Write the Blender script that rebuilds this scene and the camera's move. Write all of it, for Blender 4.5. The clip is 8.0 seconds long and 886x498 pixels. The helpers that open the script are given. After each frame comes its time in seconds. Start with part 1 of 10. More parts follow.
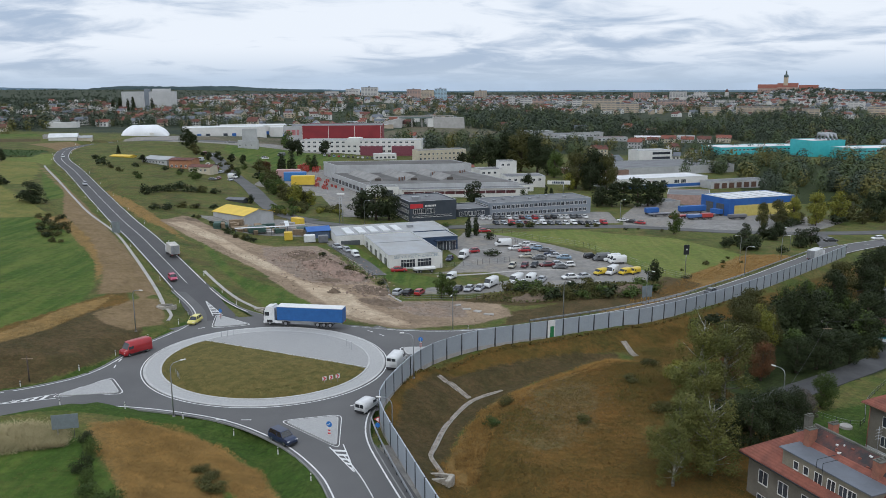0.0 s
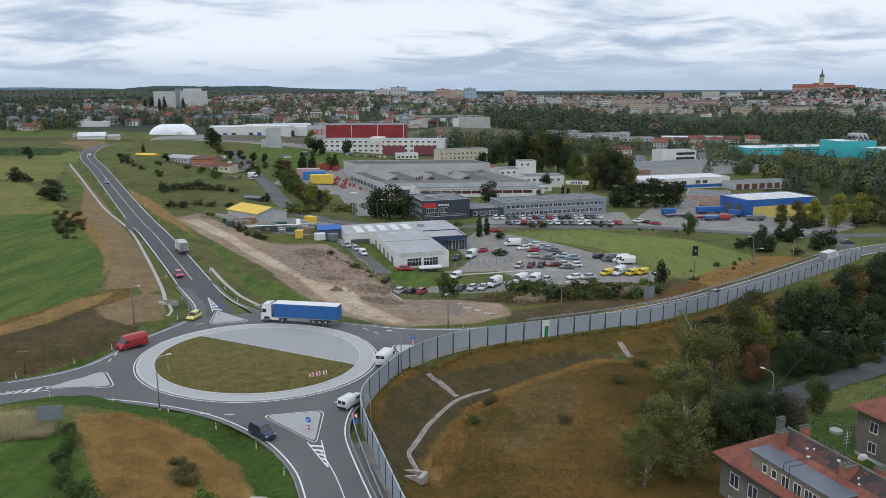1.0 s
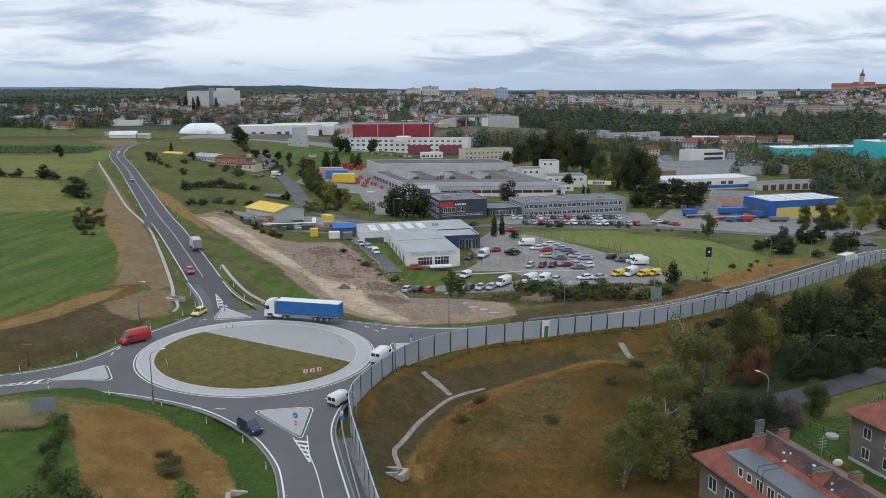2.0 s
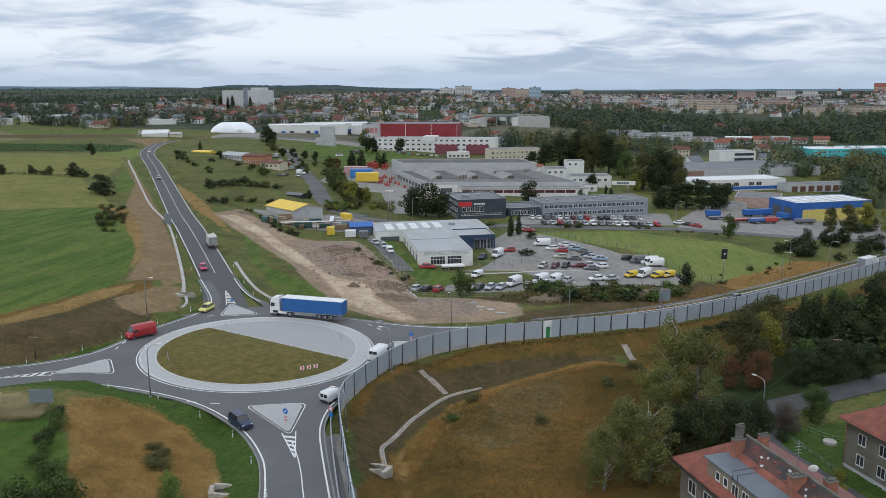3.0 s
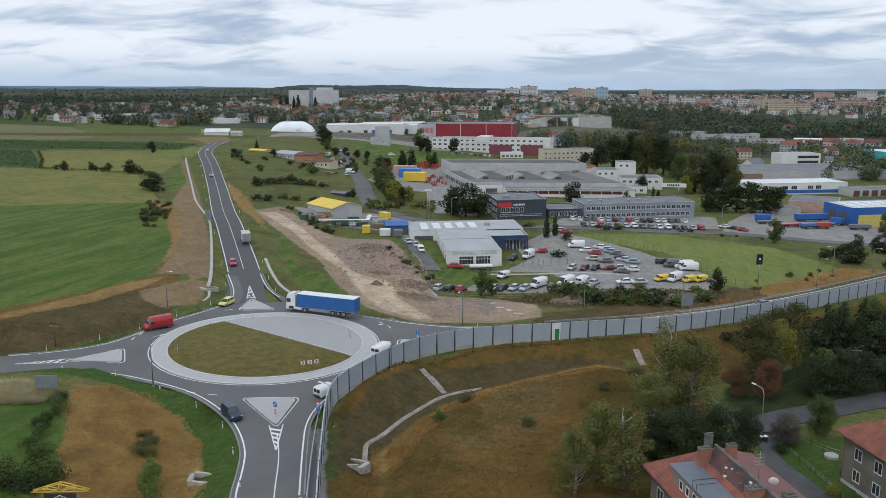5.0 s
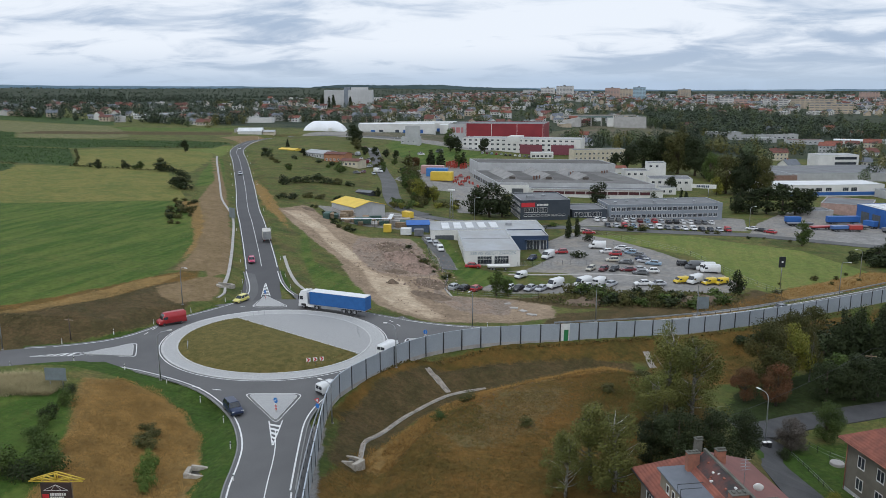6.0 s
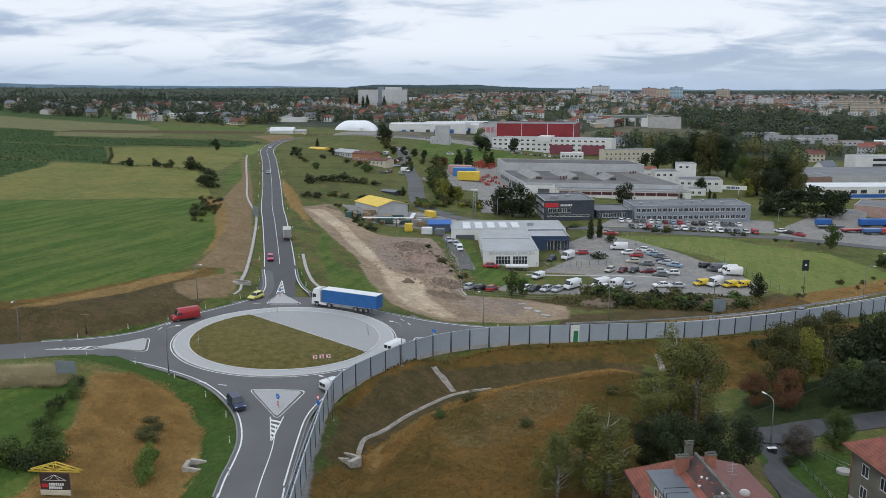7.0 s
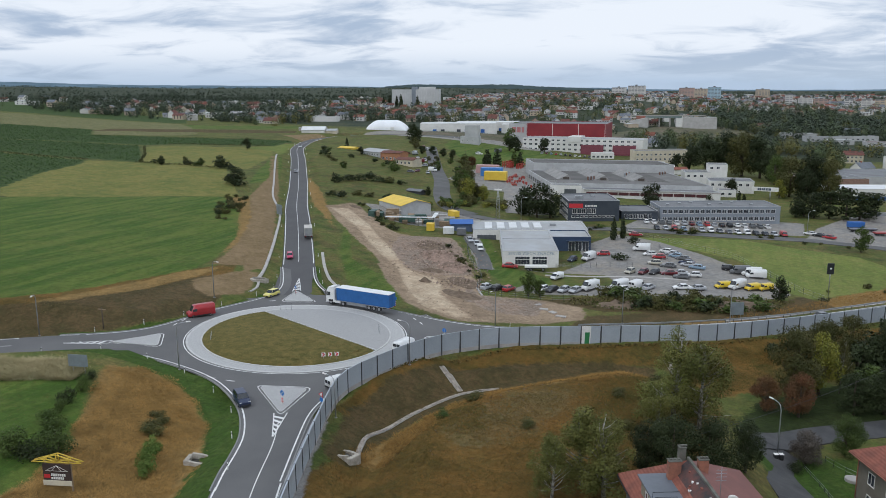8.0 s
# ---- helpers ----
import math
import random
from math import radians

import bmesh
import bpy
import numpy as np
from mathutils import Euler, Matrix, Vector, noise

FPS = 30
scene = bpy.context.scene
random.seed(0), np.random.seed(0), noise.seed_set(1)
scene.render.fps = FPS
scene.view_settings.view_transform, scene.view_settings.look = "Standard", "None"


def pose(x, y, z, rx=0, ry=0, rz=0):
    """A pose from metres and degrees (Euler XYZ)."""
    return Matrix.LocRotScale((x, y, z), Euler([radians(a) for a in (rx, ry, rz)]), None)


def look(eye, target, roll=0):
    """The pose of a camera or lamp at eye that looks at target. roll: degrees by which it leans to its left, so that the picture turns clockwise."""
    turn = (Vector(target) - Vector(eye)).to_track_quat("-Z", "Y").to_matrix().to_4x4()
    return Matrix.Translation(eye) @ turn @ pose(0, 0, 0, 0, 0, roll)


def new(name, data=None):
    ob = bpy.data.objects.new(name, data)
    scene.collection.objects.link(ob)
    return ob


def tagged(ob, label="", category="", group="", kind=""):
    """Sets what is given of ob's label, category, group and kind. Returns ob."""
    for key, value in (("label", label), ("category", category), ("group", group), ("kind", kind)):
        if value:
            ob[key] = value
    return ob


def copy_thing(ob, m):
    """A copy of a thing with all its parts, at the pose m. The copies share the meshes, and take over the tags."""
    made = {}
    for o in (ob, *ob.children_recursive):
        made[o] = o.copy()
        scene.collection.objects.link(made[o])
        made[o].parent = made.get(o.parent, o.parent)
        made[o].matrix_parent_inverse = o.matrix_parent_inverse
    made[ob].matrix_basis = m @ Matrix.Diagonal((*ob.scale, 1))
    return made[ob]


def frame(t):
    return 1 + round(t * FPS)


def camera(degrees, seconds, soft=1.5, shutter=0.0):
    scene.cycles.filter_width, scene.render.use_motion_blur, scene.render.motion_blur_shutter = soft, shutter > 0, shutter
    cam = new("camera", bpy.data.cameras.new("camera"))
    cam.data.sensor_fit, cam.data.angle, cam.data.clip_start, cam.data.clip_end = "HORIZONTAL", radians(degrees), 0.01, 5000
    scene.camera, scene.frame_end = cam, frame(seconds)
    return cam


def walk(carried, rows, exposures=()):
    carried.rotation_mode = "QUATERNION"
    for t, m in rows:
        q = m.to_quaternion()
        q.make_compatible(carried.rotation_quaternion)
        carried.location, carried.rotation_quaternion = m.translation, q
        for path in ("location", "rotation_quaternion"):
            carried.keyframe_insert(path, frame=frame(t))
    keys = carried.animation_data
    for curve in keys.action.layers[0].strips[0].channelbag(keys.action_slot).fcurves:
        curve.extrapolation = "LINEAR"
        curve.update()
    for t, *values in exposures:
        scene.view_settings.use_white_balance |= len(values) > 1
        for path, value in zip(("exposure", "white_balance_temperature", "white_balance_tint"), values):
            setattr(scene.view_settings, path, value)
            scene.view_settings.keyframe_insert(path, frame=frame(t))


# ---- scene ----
cam = camera(58.6, 8.0, soft=0.5)
METRES, EYE, TILT, LEAN, TURN = 46.0, 47.0, -11.75, 0.25, 0.0
ROWS = [
    (0.0, 0.0, 0.0, 0.0, 0.0, 0.0, 0.0),
    (0.5, 0.076, -0.0039, -0.0025, 1.06, -0.01, -0.21),
    (1.0, 0.1551, -0.0068, -0.004, 2.23, -0.02, -0.45),
    (1.5, 0.2254, -0.0081, -0.0045, 3.39, -0.05, -0.67),
    (3.0, 0.434, -0.0029, -0.0028, 7.12, -0.17, -1.44),
    (3.5, 0.4968, 0.0028, -0.0017, 8.27, -0.2, -1.68),
    (4.0, 0.5621, 0.0105, -0.0003, 9.5, -0.24, -1.91),
    (4.5, 0.6197, 0.0181, 0.0021, 10.7, -0.28, -2.16),
    (6.0, 0.7891, 0.051, 0.0075, 14.62, -0.47, -2.96),
    (6.5, 0.8397, 0.0639, 0.0091, 15.84, -0.54, -3.21),
    (7.0, 0.8921, 0.0795, 0.011, 17.18, -0.62, -3.48),
    (7.5, 0.9382, 0.0939, 0.0133, 18.4, -0.7, -3.74),
    (8.0, 0.986, 0.1106, 0.0163, 19.72, -0.8, -3.99),
]
walk(cam, [(t, pose(0, 0, EYE, TILT, LEAN, TURN) @ pose(METRES * x, METRES * y, METRES * z, 90 + pitch, roll, yaw)) for t, x, y, z, yaw, pitch, roll in ROWS], exposures=[(0.0, -0.05, 6360.0, 10.0), (8.0, -0.05, 6360.0, 10.0)])

# ---- world and light ----
def node(nt, kind, **inputs):
    n = nt.nodes.new(kind)
    for k, v in inputs.items():
        n.inputs[k.replace("_", " ")].default_value = v
    return n


def math_node(nt, op, a, b=None, clamp=False):
    n = nt.nodes.new("ShaderNodeMath")
    n.operation, n.use_clamp = op, clamp
    for i, v in enumerate((a, b)):
        if v is None:
            continue
        if isinstance(v, (int, float)):
            n.inputs[i].default_value = v
        else:
            nt.links.new(v, n.inputs[i])
    return n.outputs[0]


def mix_colour(nt, fac, a, b, blend="MIX"):
    n = nt.nodes.new("ShaderNodeMix")
    n.data_type, n.blend_type = "RGBA", blend
    for sock, v in ((n.inputs[0], fac), (n.inputs[6], a), (n.inputs[7], b)):
        if isinstance(v, (int, float)):
            sock.default_value = v
        elif isinstance(v, tuple):
            sock.default_value = (*v, 1) if len(v) == 3 else v
        else:
            nt.links.new(v, sock)
    return n.outputs[2]


def ramp(nt, fac, lo, hi):
    n = nt.nodes.new("ShaderNodeMapRange")
    n.interpolation_type = "SMOOTHSTEP"
    n.inputs[1].default_value, n.inputs[2].default_value = lo, hi
    nt.links.new(fac, n.inputs[0])
    return n.outputs[0]


def make_world():
    w = bpy.data.worlds.new("overcast_sky")
    w.use_nodes = True
    scene.world = w
    nt = w.node_tree
    bg = nt.nodes["Background"]
    sky = nt.nodes.new("ShaderNodeTexSky")
    sky.sky_type, sky.sun_disc = "NISHITA", False
    sky.sun_elevation, sky.sun_rotation = radians(42), radians(200)
    sky.air_density, sky.dust_density = 1.2, 1.5
    co = nt.nodes.new("ShaderNodeTexCoord")
    sep = nt.nodes.new("ShaderNodeSeparateXYZ")
    nt.links.new(co.outputs["Generated"], sep.inputs[0])
    up = math_node(nt, "MAXIMUM", sep.outputs[2], 0.0)

    def clouds(scale, flat, detail, shift):
        mp = nt.nodes.new("ShaderNodeMapping")
        mp.inputs["Location"].default_value = shift
        mp.inputs["Scale"].default_value = (scale, scale, scale * flat)
        nt.links.new(co.outputs["Generated"], mp.inputs[0])
        no = node(nt, "ShaderNodeTexNoise", Scale=1.0, Detail=detail, Roughness=0.55)
        nt.links.new(mp.outputs[0], no.inputs["Vector"])
        return no.outputs["Fac"]
    # a deck of cloud seen in perspective: the way to the sky, laid out on a flat ceiling
    deck = nt.nodes.new("ShaderNodeCombineXYZ")
    depth = math_node(nt, "ADD", up, 0.15)
    for i in (0, 1):
        nt.links.new(math_node(nt, "DIVIDE", sep.outputs[i], depth), deck.inputs[i])

    def layer(scale, stretch, detail, rough, warp, shift):
        mp = nt.nodes.new("ShaderNodeMapping")
        mp.inputs["Location"].default_value = shift
        mp.inputs["Scale"].default_value = (scale, scale * stretch, scale)
        nt.links.new(deck.outputs[0], mp.inputs[0])
        no = node(nt, "ShaderNodeTexNoise", Scale=1.0, Detail=detail, Roughness=rough, Distortion=warp)
        nt.links.new(mp.outputs[0], no.inputs["Vector"])
        return no.outputs["Fac"]
    broad = layer(0.55, 0.9, 4.0, 0.5, 0.5, (2.1, 0.7, 0.0))
    billow = layer(1.7, 1.15, 9.0, 0.58, 0.5, (5.3, 2.2, 0.0))
    bands = clouds(2.0, 12.0, 4.0, (4.4, 1.1, 0.9))
    shape = math_node(nt, "ADD", math_node(nt, "MULTIPLY", broad, 0.5), math_node(nt, "MULTIPLY", billow, 0.5))
    white = ramp(nt, shape, 0.38, 0.535)
    cloud = mix_colour(nt, white, (0.49, 0.61, 0.80), (0.96, 1.02, 1.10))
    # bluer and smoother towards the horizon
    low = ramp(nt, up, -0.004, 0.05)
    horizon = mix_colour(nt, bands, (0.42, 0.57, 0.78), (0.68, 0.78, 0.90))
    cloud = mix_colour(nt, low, horizon, cloud)
    blue = nt.nodes.new("ShaderNodeVectorMath")
    blue.operation = "SCALE"
    blue.inputs[3].default_value = 0.09
    nt.links.new(sky.outputs[0], blue.inputs[0])
    gap = math_node(nt, "MULTIPLY", math_node(nt, "SUBTRACT", 1.0, white), 0.1)
    both = mix_colour(nt, gap, cloud, blue.outputs[0])
    # an overcast sky is brighter overhead than at the horizon
    gain = math_node(nt, "ADD", 0.91, math_node(nt, "MULTIPLY", ramp(nt, up, 0.12, 0.75), ZENITH))
    nt.links.new(both, bg.inputs[0])
    nt.links.new(gain, bg.inputs[1])


ZENITH = 0.25
make_world()
sun = new("sun", bpy.data.lights.new("sun", "SUN"))
sun.data.energy, sun.data.angle, sun.data.color = 0.76, radians(14), (1.0, 0.99, 0.97)
sun.matrix_world = look((0, 0, 100), (30, 70, 0))

# ---- materials ----
MATS = {}


def mat(name, col, col2=None, rough=0.8, metal=0.0, scale=1.0, fine=8.0, bump=0.0, spots=0.35, vary=0.0, island=0.0, spec=0.4, coords="world"):
    """A surface with two scales of variation: blotches at scale, grain at fine (both per metre)."""
    if name in MATS:
        return MATS[name]
    m = bpy.data.materials.new(name)
    m.use_nodes = True
    MATS[name] = m
    nt = m.node_tree
    b = nt.nodes["Principled BSDF"]
    b.inputs["Roughness"].default_value, b.inputs["Metallic"].default_value = rough, metal
    b.inputs["Specular IOR Level"].default_value = spec
    if coords == "world":
        pos = nt.nodes.new("ShaderNodeNewGeometry").outputs["Position"]
    else:
        pos = nt.nodes.new("ShaderNodeTexCoord").outputs["Object"]
    n1 = node(nt, "ShaderNodeTexNoise", Scale=scale, Detail=5.0, Roughness=0.6)
    n2 = node(nt, "ShaderNodeTexNoise", Scale=fine, Detail=4.0, Roughness=0.65)
    nt.links.new(pos, n1.inputs["Vector"])
    nt.links.new(pos, n2.inputs["Vector"])
    col2 = col2 or tuple(c * 0.72 for c in col)
    f = ramp(nt, n1.outputs["Fac"], 0.5 - spots * 0.6, 0.5 + spots * 0.6)
    c = mix_colour(nt, f, col, col2)
    g = math_node(nt, "ADD", 0.8, math_node(nt, "MULTIPLY", n2.outputs["Fac"], 0.4))
    if vary:
        oi = nt.nodes.new("ShaderNodeObjectInfo")
        g = math_node(nt, "MULTIPLY", g, math_node(nt, "ADD", 1 - vary, math_node(nt, "MULTIPLY", oi.outputs["Random"], 2 * vary)))
    if island:
        ge = nt.nodes.new("ShaderNodeNewGeometry")
        g = math_node(nt, "MULTIPLY", g, math_node(nt, "ADD", 1 - island, math_node(nt, "MULTIPLY", ge.outputs["Random Per Island"], 2 * island)))
    vm = nt.nodes.new("ShaderNodeVectorMath")
    vm.operation = "SCALE"
    nt.links.new(c, vm.inputs[0])
    nt.links.new(g, vm.inputs[3])
    nt.links.new(vm.outputs[0], b.inputs["Base Color"])
    if bump:
        bp = node(nt, "ShaderNodeBump", Strength=min(1.0, bump), Distance=0.05)
        nt.links.new(n2.outputs["Fac"], bp.inputs["Height"])
        nt.links.new(bp.outputs[0], b.inputs["Normal"])
    return m


def paint(name, col, rough=0.3, metal=0.0, vary=0.0):
    return mat(name, col, tuple(c * 0.88 for c in col), rough, metal, 0.7, 3.0, vary=vary, coords="object", spec=0.5)


def leaves(name, col, col2, island=0.26, vary=0.18):
    m = mat(name, col, col2, 0.7, 0, 0.35, 2.0, island=island, vary=vary, spec=0.2)
    return m


def tiles_mat(name, col, col2, course=0.35):
    """Rows of roof tiles: relief and tone along the slope, at tile size."""
    m = mat(name, col, col2, 0.85, 0, 0.6, 5.0, spec=0.25)
    nt = m.node_tree
    b = nt.nodes["Principled BSDF"]
    pos = nt.nodes.new("ShaderNodeNewGeometry").outputs["Position"]
    wv = node(nt, "ShaderNodeTexWave", Scale=1.0 / course * 0.5, Distortion=0.6, Detail=2.0)
    wv.bands_direction = "Z"
    nt.links.new(pos, wv.inputs["Vector"])
    bp = node(nt, "ShaderNodeBump", Strength=0.6, Distance=0.06)
    nt.links.new(wv.outputs["Fac"], bp.inputs["Height"])
    nt.links.new(bp.outputs[0], b.inputs["Normal"])
    return m


ASPHALT = mat("asphalt", (0.099, 0.097, 0.097), (0.128, 0.125, 0.123), 0.85, 0, 0.09, 6.0, 0.25, 0.5)
ASPHALT_NEW = mat("asphalt_new", (0.062, 0.060, 0.062), (0.080, 0.078, 0.078), 0.8, 0, 0.12, 6.0, 0.25, 0.5)
ASPHALT_OLD = mat("asphalt_old", (0.125, 0.124, 0.122), (0.08, 0.079, 0.077), 0.9, 0, 0.15, 3.0, 0.3, 0.45)
LINE = mat("line_paint", (0.74, 0.74, 0.72), (0.58, 0.58, 0.56), 0.7, 0, 1.5, 12.0)
KERB = mat("kerb_stone", (0.52, 0.515, 0.50), (0.42, 0.415, 0.40), 0.85, 0, 0.6, 8.0, 0.2)
SETTS = mat("granite_setts", (0.41, 0.405, 0.395), (0.32, 0.318, 0.31), 0.85, 0, 4.0, 12.0, 0.9, vary=0.1)
CONCRETE = mat("concrete", (0.42, 0.40, 0.37), (0.32, 0.30, 0.28), 0.9, 0, 0.5, 5.0, 0.2)
RUBBLE = mat("rubble_stone", (0.34, 0.30, 0.255), (0.22, 0.19, 0.16), 0.9, 0, 1.2, 6.0, 0.5, vary=0.15, island=0.2)
PANEL = mat("barrier_panel", (0.36, 0.395, 0.43), (0.325, 0.36, 0.395), 0.4, 0, 0.35, 4.0, 0.05, vary=0.05)
POST = mat("barrier_post", (0.07, 0.075, 0.08), None, 0.5, 0.5, 1.0, 6.0)
STEEL = mat("galvanised_steel", (0.42, 0.43, 0.44), (0.33, 0.34, 0.35), 0.45, 0.8, 1.0, 9.0)
WHITE_WALL = mat("white_render", (0.70, 0.69, 0.66), (0.60, 0.59, 0.56), 0.9, 0, 0.18, 3.0, 0.1)
GREY_WALL = mat("grey_render", (0.25, 0.275, 0.31), (0.205, 0.23, 0.26), 0.9, 0, 0.2, 3.0, 0.1)
LIGHT_GREY = mat("pale_grey_render", (0.46, 0.465, 0.465), (0.37, 0.372, 0.37), 0.9, 0, 0.2, 3.0, 0.1)
DARK_WALL = mat("anthracite_cladding", (0.035, 0.045, 0.06), (0.05, 0.06, 0.075), 0.6, 0, 0.3, 4.0)
NAVY_WALL = mat("navy_cladding", (0.025, 0.045, 0.09), (0.035, 0.06, 0.11), 0.55, 0, 0.3, 4.0)
BLUE_WALL = mat("blue_sheet_metal", (0.03, 0.11, 0.36), (0.04, 0.14, 0.40), 0.5, 0.1, 0.3, 4.0)
TEAL_WALL = mat("teal_cladding", (0.05, 0.42, 0.45), (0.07, 0.48, 0.50), 0.5, 0, 0.3, 4.0)
RED_WALL = mat("dark_red_cladding", (0.24, 0.025, 0.03), (0.19, 0.02, 0.025), 0.6, 0, 0.12, 3.0)
YELLOW_ROOF = mat("yellow_sheet_metal", (0.72, 0.50, 0.06), (0.62, 0.42, 0.05), 0.55, 0, 0.3, 4.0)
ROOF_FELT = mat("roof_felt", (0.19, 0.195, 0.20), (0.135, 0.138, 0.142), 0.9, 0, 0.12, 2.5, 0.2)
ROOF_PALE = mat("pale_roof_membrane", (0.38, 0.395, 0.41), (0.33, 0.33, 0.32), 0.85, 0, 0.15, 2.5, 0.1)
ROOF_WHITE = mat("white_roof_sheet", (0.66, 0.67, 0.67), (0.56, 0.57, 0.57), 0.6, 0, 0.2, 2.5)
ROOF_GREY = mat("grey_sheet_roof", (0.15, 0.165, 0.19), (0.12, 0.132, 0.15), 0.6, 0.1, 0.5, 4.0)
TILE_RED = tiles_mat("red_clay_tiles", (0.27, 0.098, 0.068), (0.165, 0.066, 0.05))
TILE_OLD = tiles_mat("old_clay_tiles", (0.19, 0.075, 0.055), (0.09, 0.05, 0.045))
STUCCO = mat("grey_brown_stucco", (0.19, 0.172, 0.14), (0.14, 0.125, 0.10), 0.95, 0, 0.4, 5.0, 0.2)
CREAM = mat("cream_stucco", (0.58, 0.52, 0.40), (0.48, 0.43, 0.33), 0.95, 0, 0.4, 5.0, 0.15)
BRICK = mat("red_brick", (0.34, 0.14, 0.09), (0.22, 0.10, 0.07), 0.9, 0, 1.2, 10.0, 0.3)
GLASS = mat("window_glass", (0.03, 0.035, 0.045), (0.06, 0.07, 0.085), 0.08, 0, 0.4, 1.0, vary=0.3, spec=0.8)
FRAME = mat("white_window_frame", (0.74, 0.73, 0.70), (0.65, 0.64, 0.61), 0.5, 0, 1.0, 6.0)
RUBBER = mat("tyre_rubber", (0.02, 0.02, 0.021), (0.03, 0.03, 0.03), 0.9, 0, 3.0, 15.0, coords="object")
RIM = mat("wheel_rim", (0.38, 0.38, 0.39), (0.3, 0.3, 0.31), 0.35, 0.8, 3.0, 15.0, coords="object")
CAR_GLASS = mat("car_glass", (0.015, 0.018, 0.022), (0.03, 0.035, 0.04), 0.06, 0, 1.0, 5.0, coords="object", spec=0.8)
LAMP_GLASS = mat("headlight", (0.7, 0.7, 0.7), (0.6, 0.6, 0.6), 0.15, 0, 3.0, 9.0, coords="object", spec=0.8)
TAIL_RED = mat("tail_light", (0.35, 0.02, 0.02), None, 0.2, 0, 3.0, 9.0, coords="object")
BLACK_PLASTIC = mat("black_plastic", (0.03, 0.03, 0.032), None, 0.6, 0, 3.0, 9.0, coords="object")
WOOD = mat("weathered_wood", (0.30, 0.22, 0.14), (0.20, 0.15, 0.10), 0.9, 0, 2.0, 12.0, 0.2)
BARK = mat("bark", (0.11, 0.085, 0.065), (0.07, 0.055, 0.045), 0.95, 0, 2.0, 9.0, 0.5)
BIRCH_BARK = mat("birch_bark", (0.42, 0.40, 0.36), (0.14, 0.13, 0.12), 0.9, 0, 2.5, 6.0, 0.3, 0.2)
LEAF_GREEN = leaves("leaf_green", (0.05, 0.08, 0.018), (0.076, 0.105, 0.025))
LEAF_DARK = leaves("leaf_dark", (0.021, 0.031, 0.011), (0.031, 0.041, 0.014))
LEAF_YELLOW = leaves("leaf_yellow_green", (0.2, 0.19, 0.03), (0.13, 0.14, 0.026))
LEAF_RUST = leaves("leaf_rust", (0.12, 0.05, 0.022), (0.09, 0.052, 0.024))
LEAF_BIRCH = leaves("leaf_birch", (0.098, 0.112, 0.027), (0.135, 0.13, 0.034), 0.3)
LEAF_GREY = leaves("leaf_withered", (0.10, 0.085, 0.07), (0.075, 0.062, 0.05))
DRIVE = mat("dark_asphalt", (0.046, 0.046, 0.048), (0.075, 0.074, 0.074), 0.8, 0, 0.3, 4.0, 0.3)
LEAF_FRESH = leaves("leaf_fresh", (0.085, 0.145, 0.028), (0.115, 0.165, 0.035))
LEAF_OLIVE = leaves("leaf_olive", (0.058, 0.063, 0.018), (0.084, 0.079, 0.024))

# ---- the plan: roads and the lie of the land ----
CX, CY, R_GRASS, R_APRON, R_RING = -31.0, 131.9, 17.6, 20.4, 25.3
ROADS = {  # centre line x, y, z and half width
    "north": ([(-44, 152, -0.32), (-52, 166, -0.24), (-61.2, 184, 0.0), (-90, 233, 1.9), (-108, 263, 2.3), (-141, 321, 2.7), (-186, 398, 5.2), (-216, 448, 6.4), (-236, 492, 6.8), (-248, 528, 6.8), (-250, 562, 6.6), (-236, 590, 6.4), (-205, 606, 6.0), (-150, 612, 4.0)], 4.3),
    "west": ([(-49, 120.6, 0.2), (-53, 119, 0.3), (-61, 115, 0.45), (-77, 105, 0.6), (-110, 82, 1.5), (-160, 48, 3.0), (-230, 0, 5.0)], 4.6),
    "south": ([(-22.4, 113, -0.56), (-20, 108, -0.57), (-14.8, 99, -0.62), (-10.3, 90, -0.65), (-6.3, 79.5, -0.65), (-0.5, 66, -0.5), (8, 46, 0.0), (20, 14, 1.0), (40, -40, 2.0)], 4.9),
    "east": ([(-10, 142, -1.3), (0, 146, -1.55), (10, 150.2, -1.8), (22, 156.5, -2.1), (40, 167, -2.8), (61, 182.5, -3.5), (85, 205, -4.2), (107, 228, -4.9), (130, 250, -5.4), (165, 270, -6.5), (230, 290, -8.5)], 4.2),
    "ring": ([(CX + 22 * math.cos(a * math.pi / 18), CY + 22 * math.sin(a * math.pi / 18), -0.5 - 0.032 * 22 * math.cos(a * math.pi / 18) - 0.012 * 22 * math.sin(a * math.pi / 18)) for a in range(37)], 3.4),
}
BARRIER = [(22, 16), (13, 42), (5.5, 62), (-0.6, 79), (-4.6, 91), (-8.0, 101.5), (-9.5, 108), (-9.3, 113.5), (-7.7, 119.8), (-5.4, 127), (-2.2, 133), (2, 138), (7.5, 142.6), (21, 149.8), (37.4, 159.3), (44, 162.7), (60.4, 175.7), (80.6, 193.8), (104.4, 217.7), (126, 239.7)]
BARRIER_TOP = [3.2, 2.7, 2.6, 2.6, 2.6, 2.6, 2.6, 2.5, 2.4, 2.3, 2.2, 2.0, 1.8, 1.3, 0.4, 0.2, -0.3, -0.8, -1.5, -1.8]
CHANNEL = [(0.5, 92.5), (-1.3, 98.4), (-2.0, 102), (-1.2, 108.1), (0.6, 115.6), (3.8, 123), (6.5, 126.4), (10, 129)]
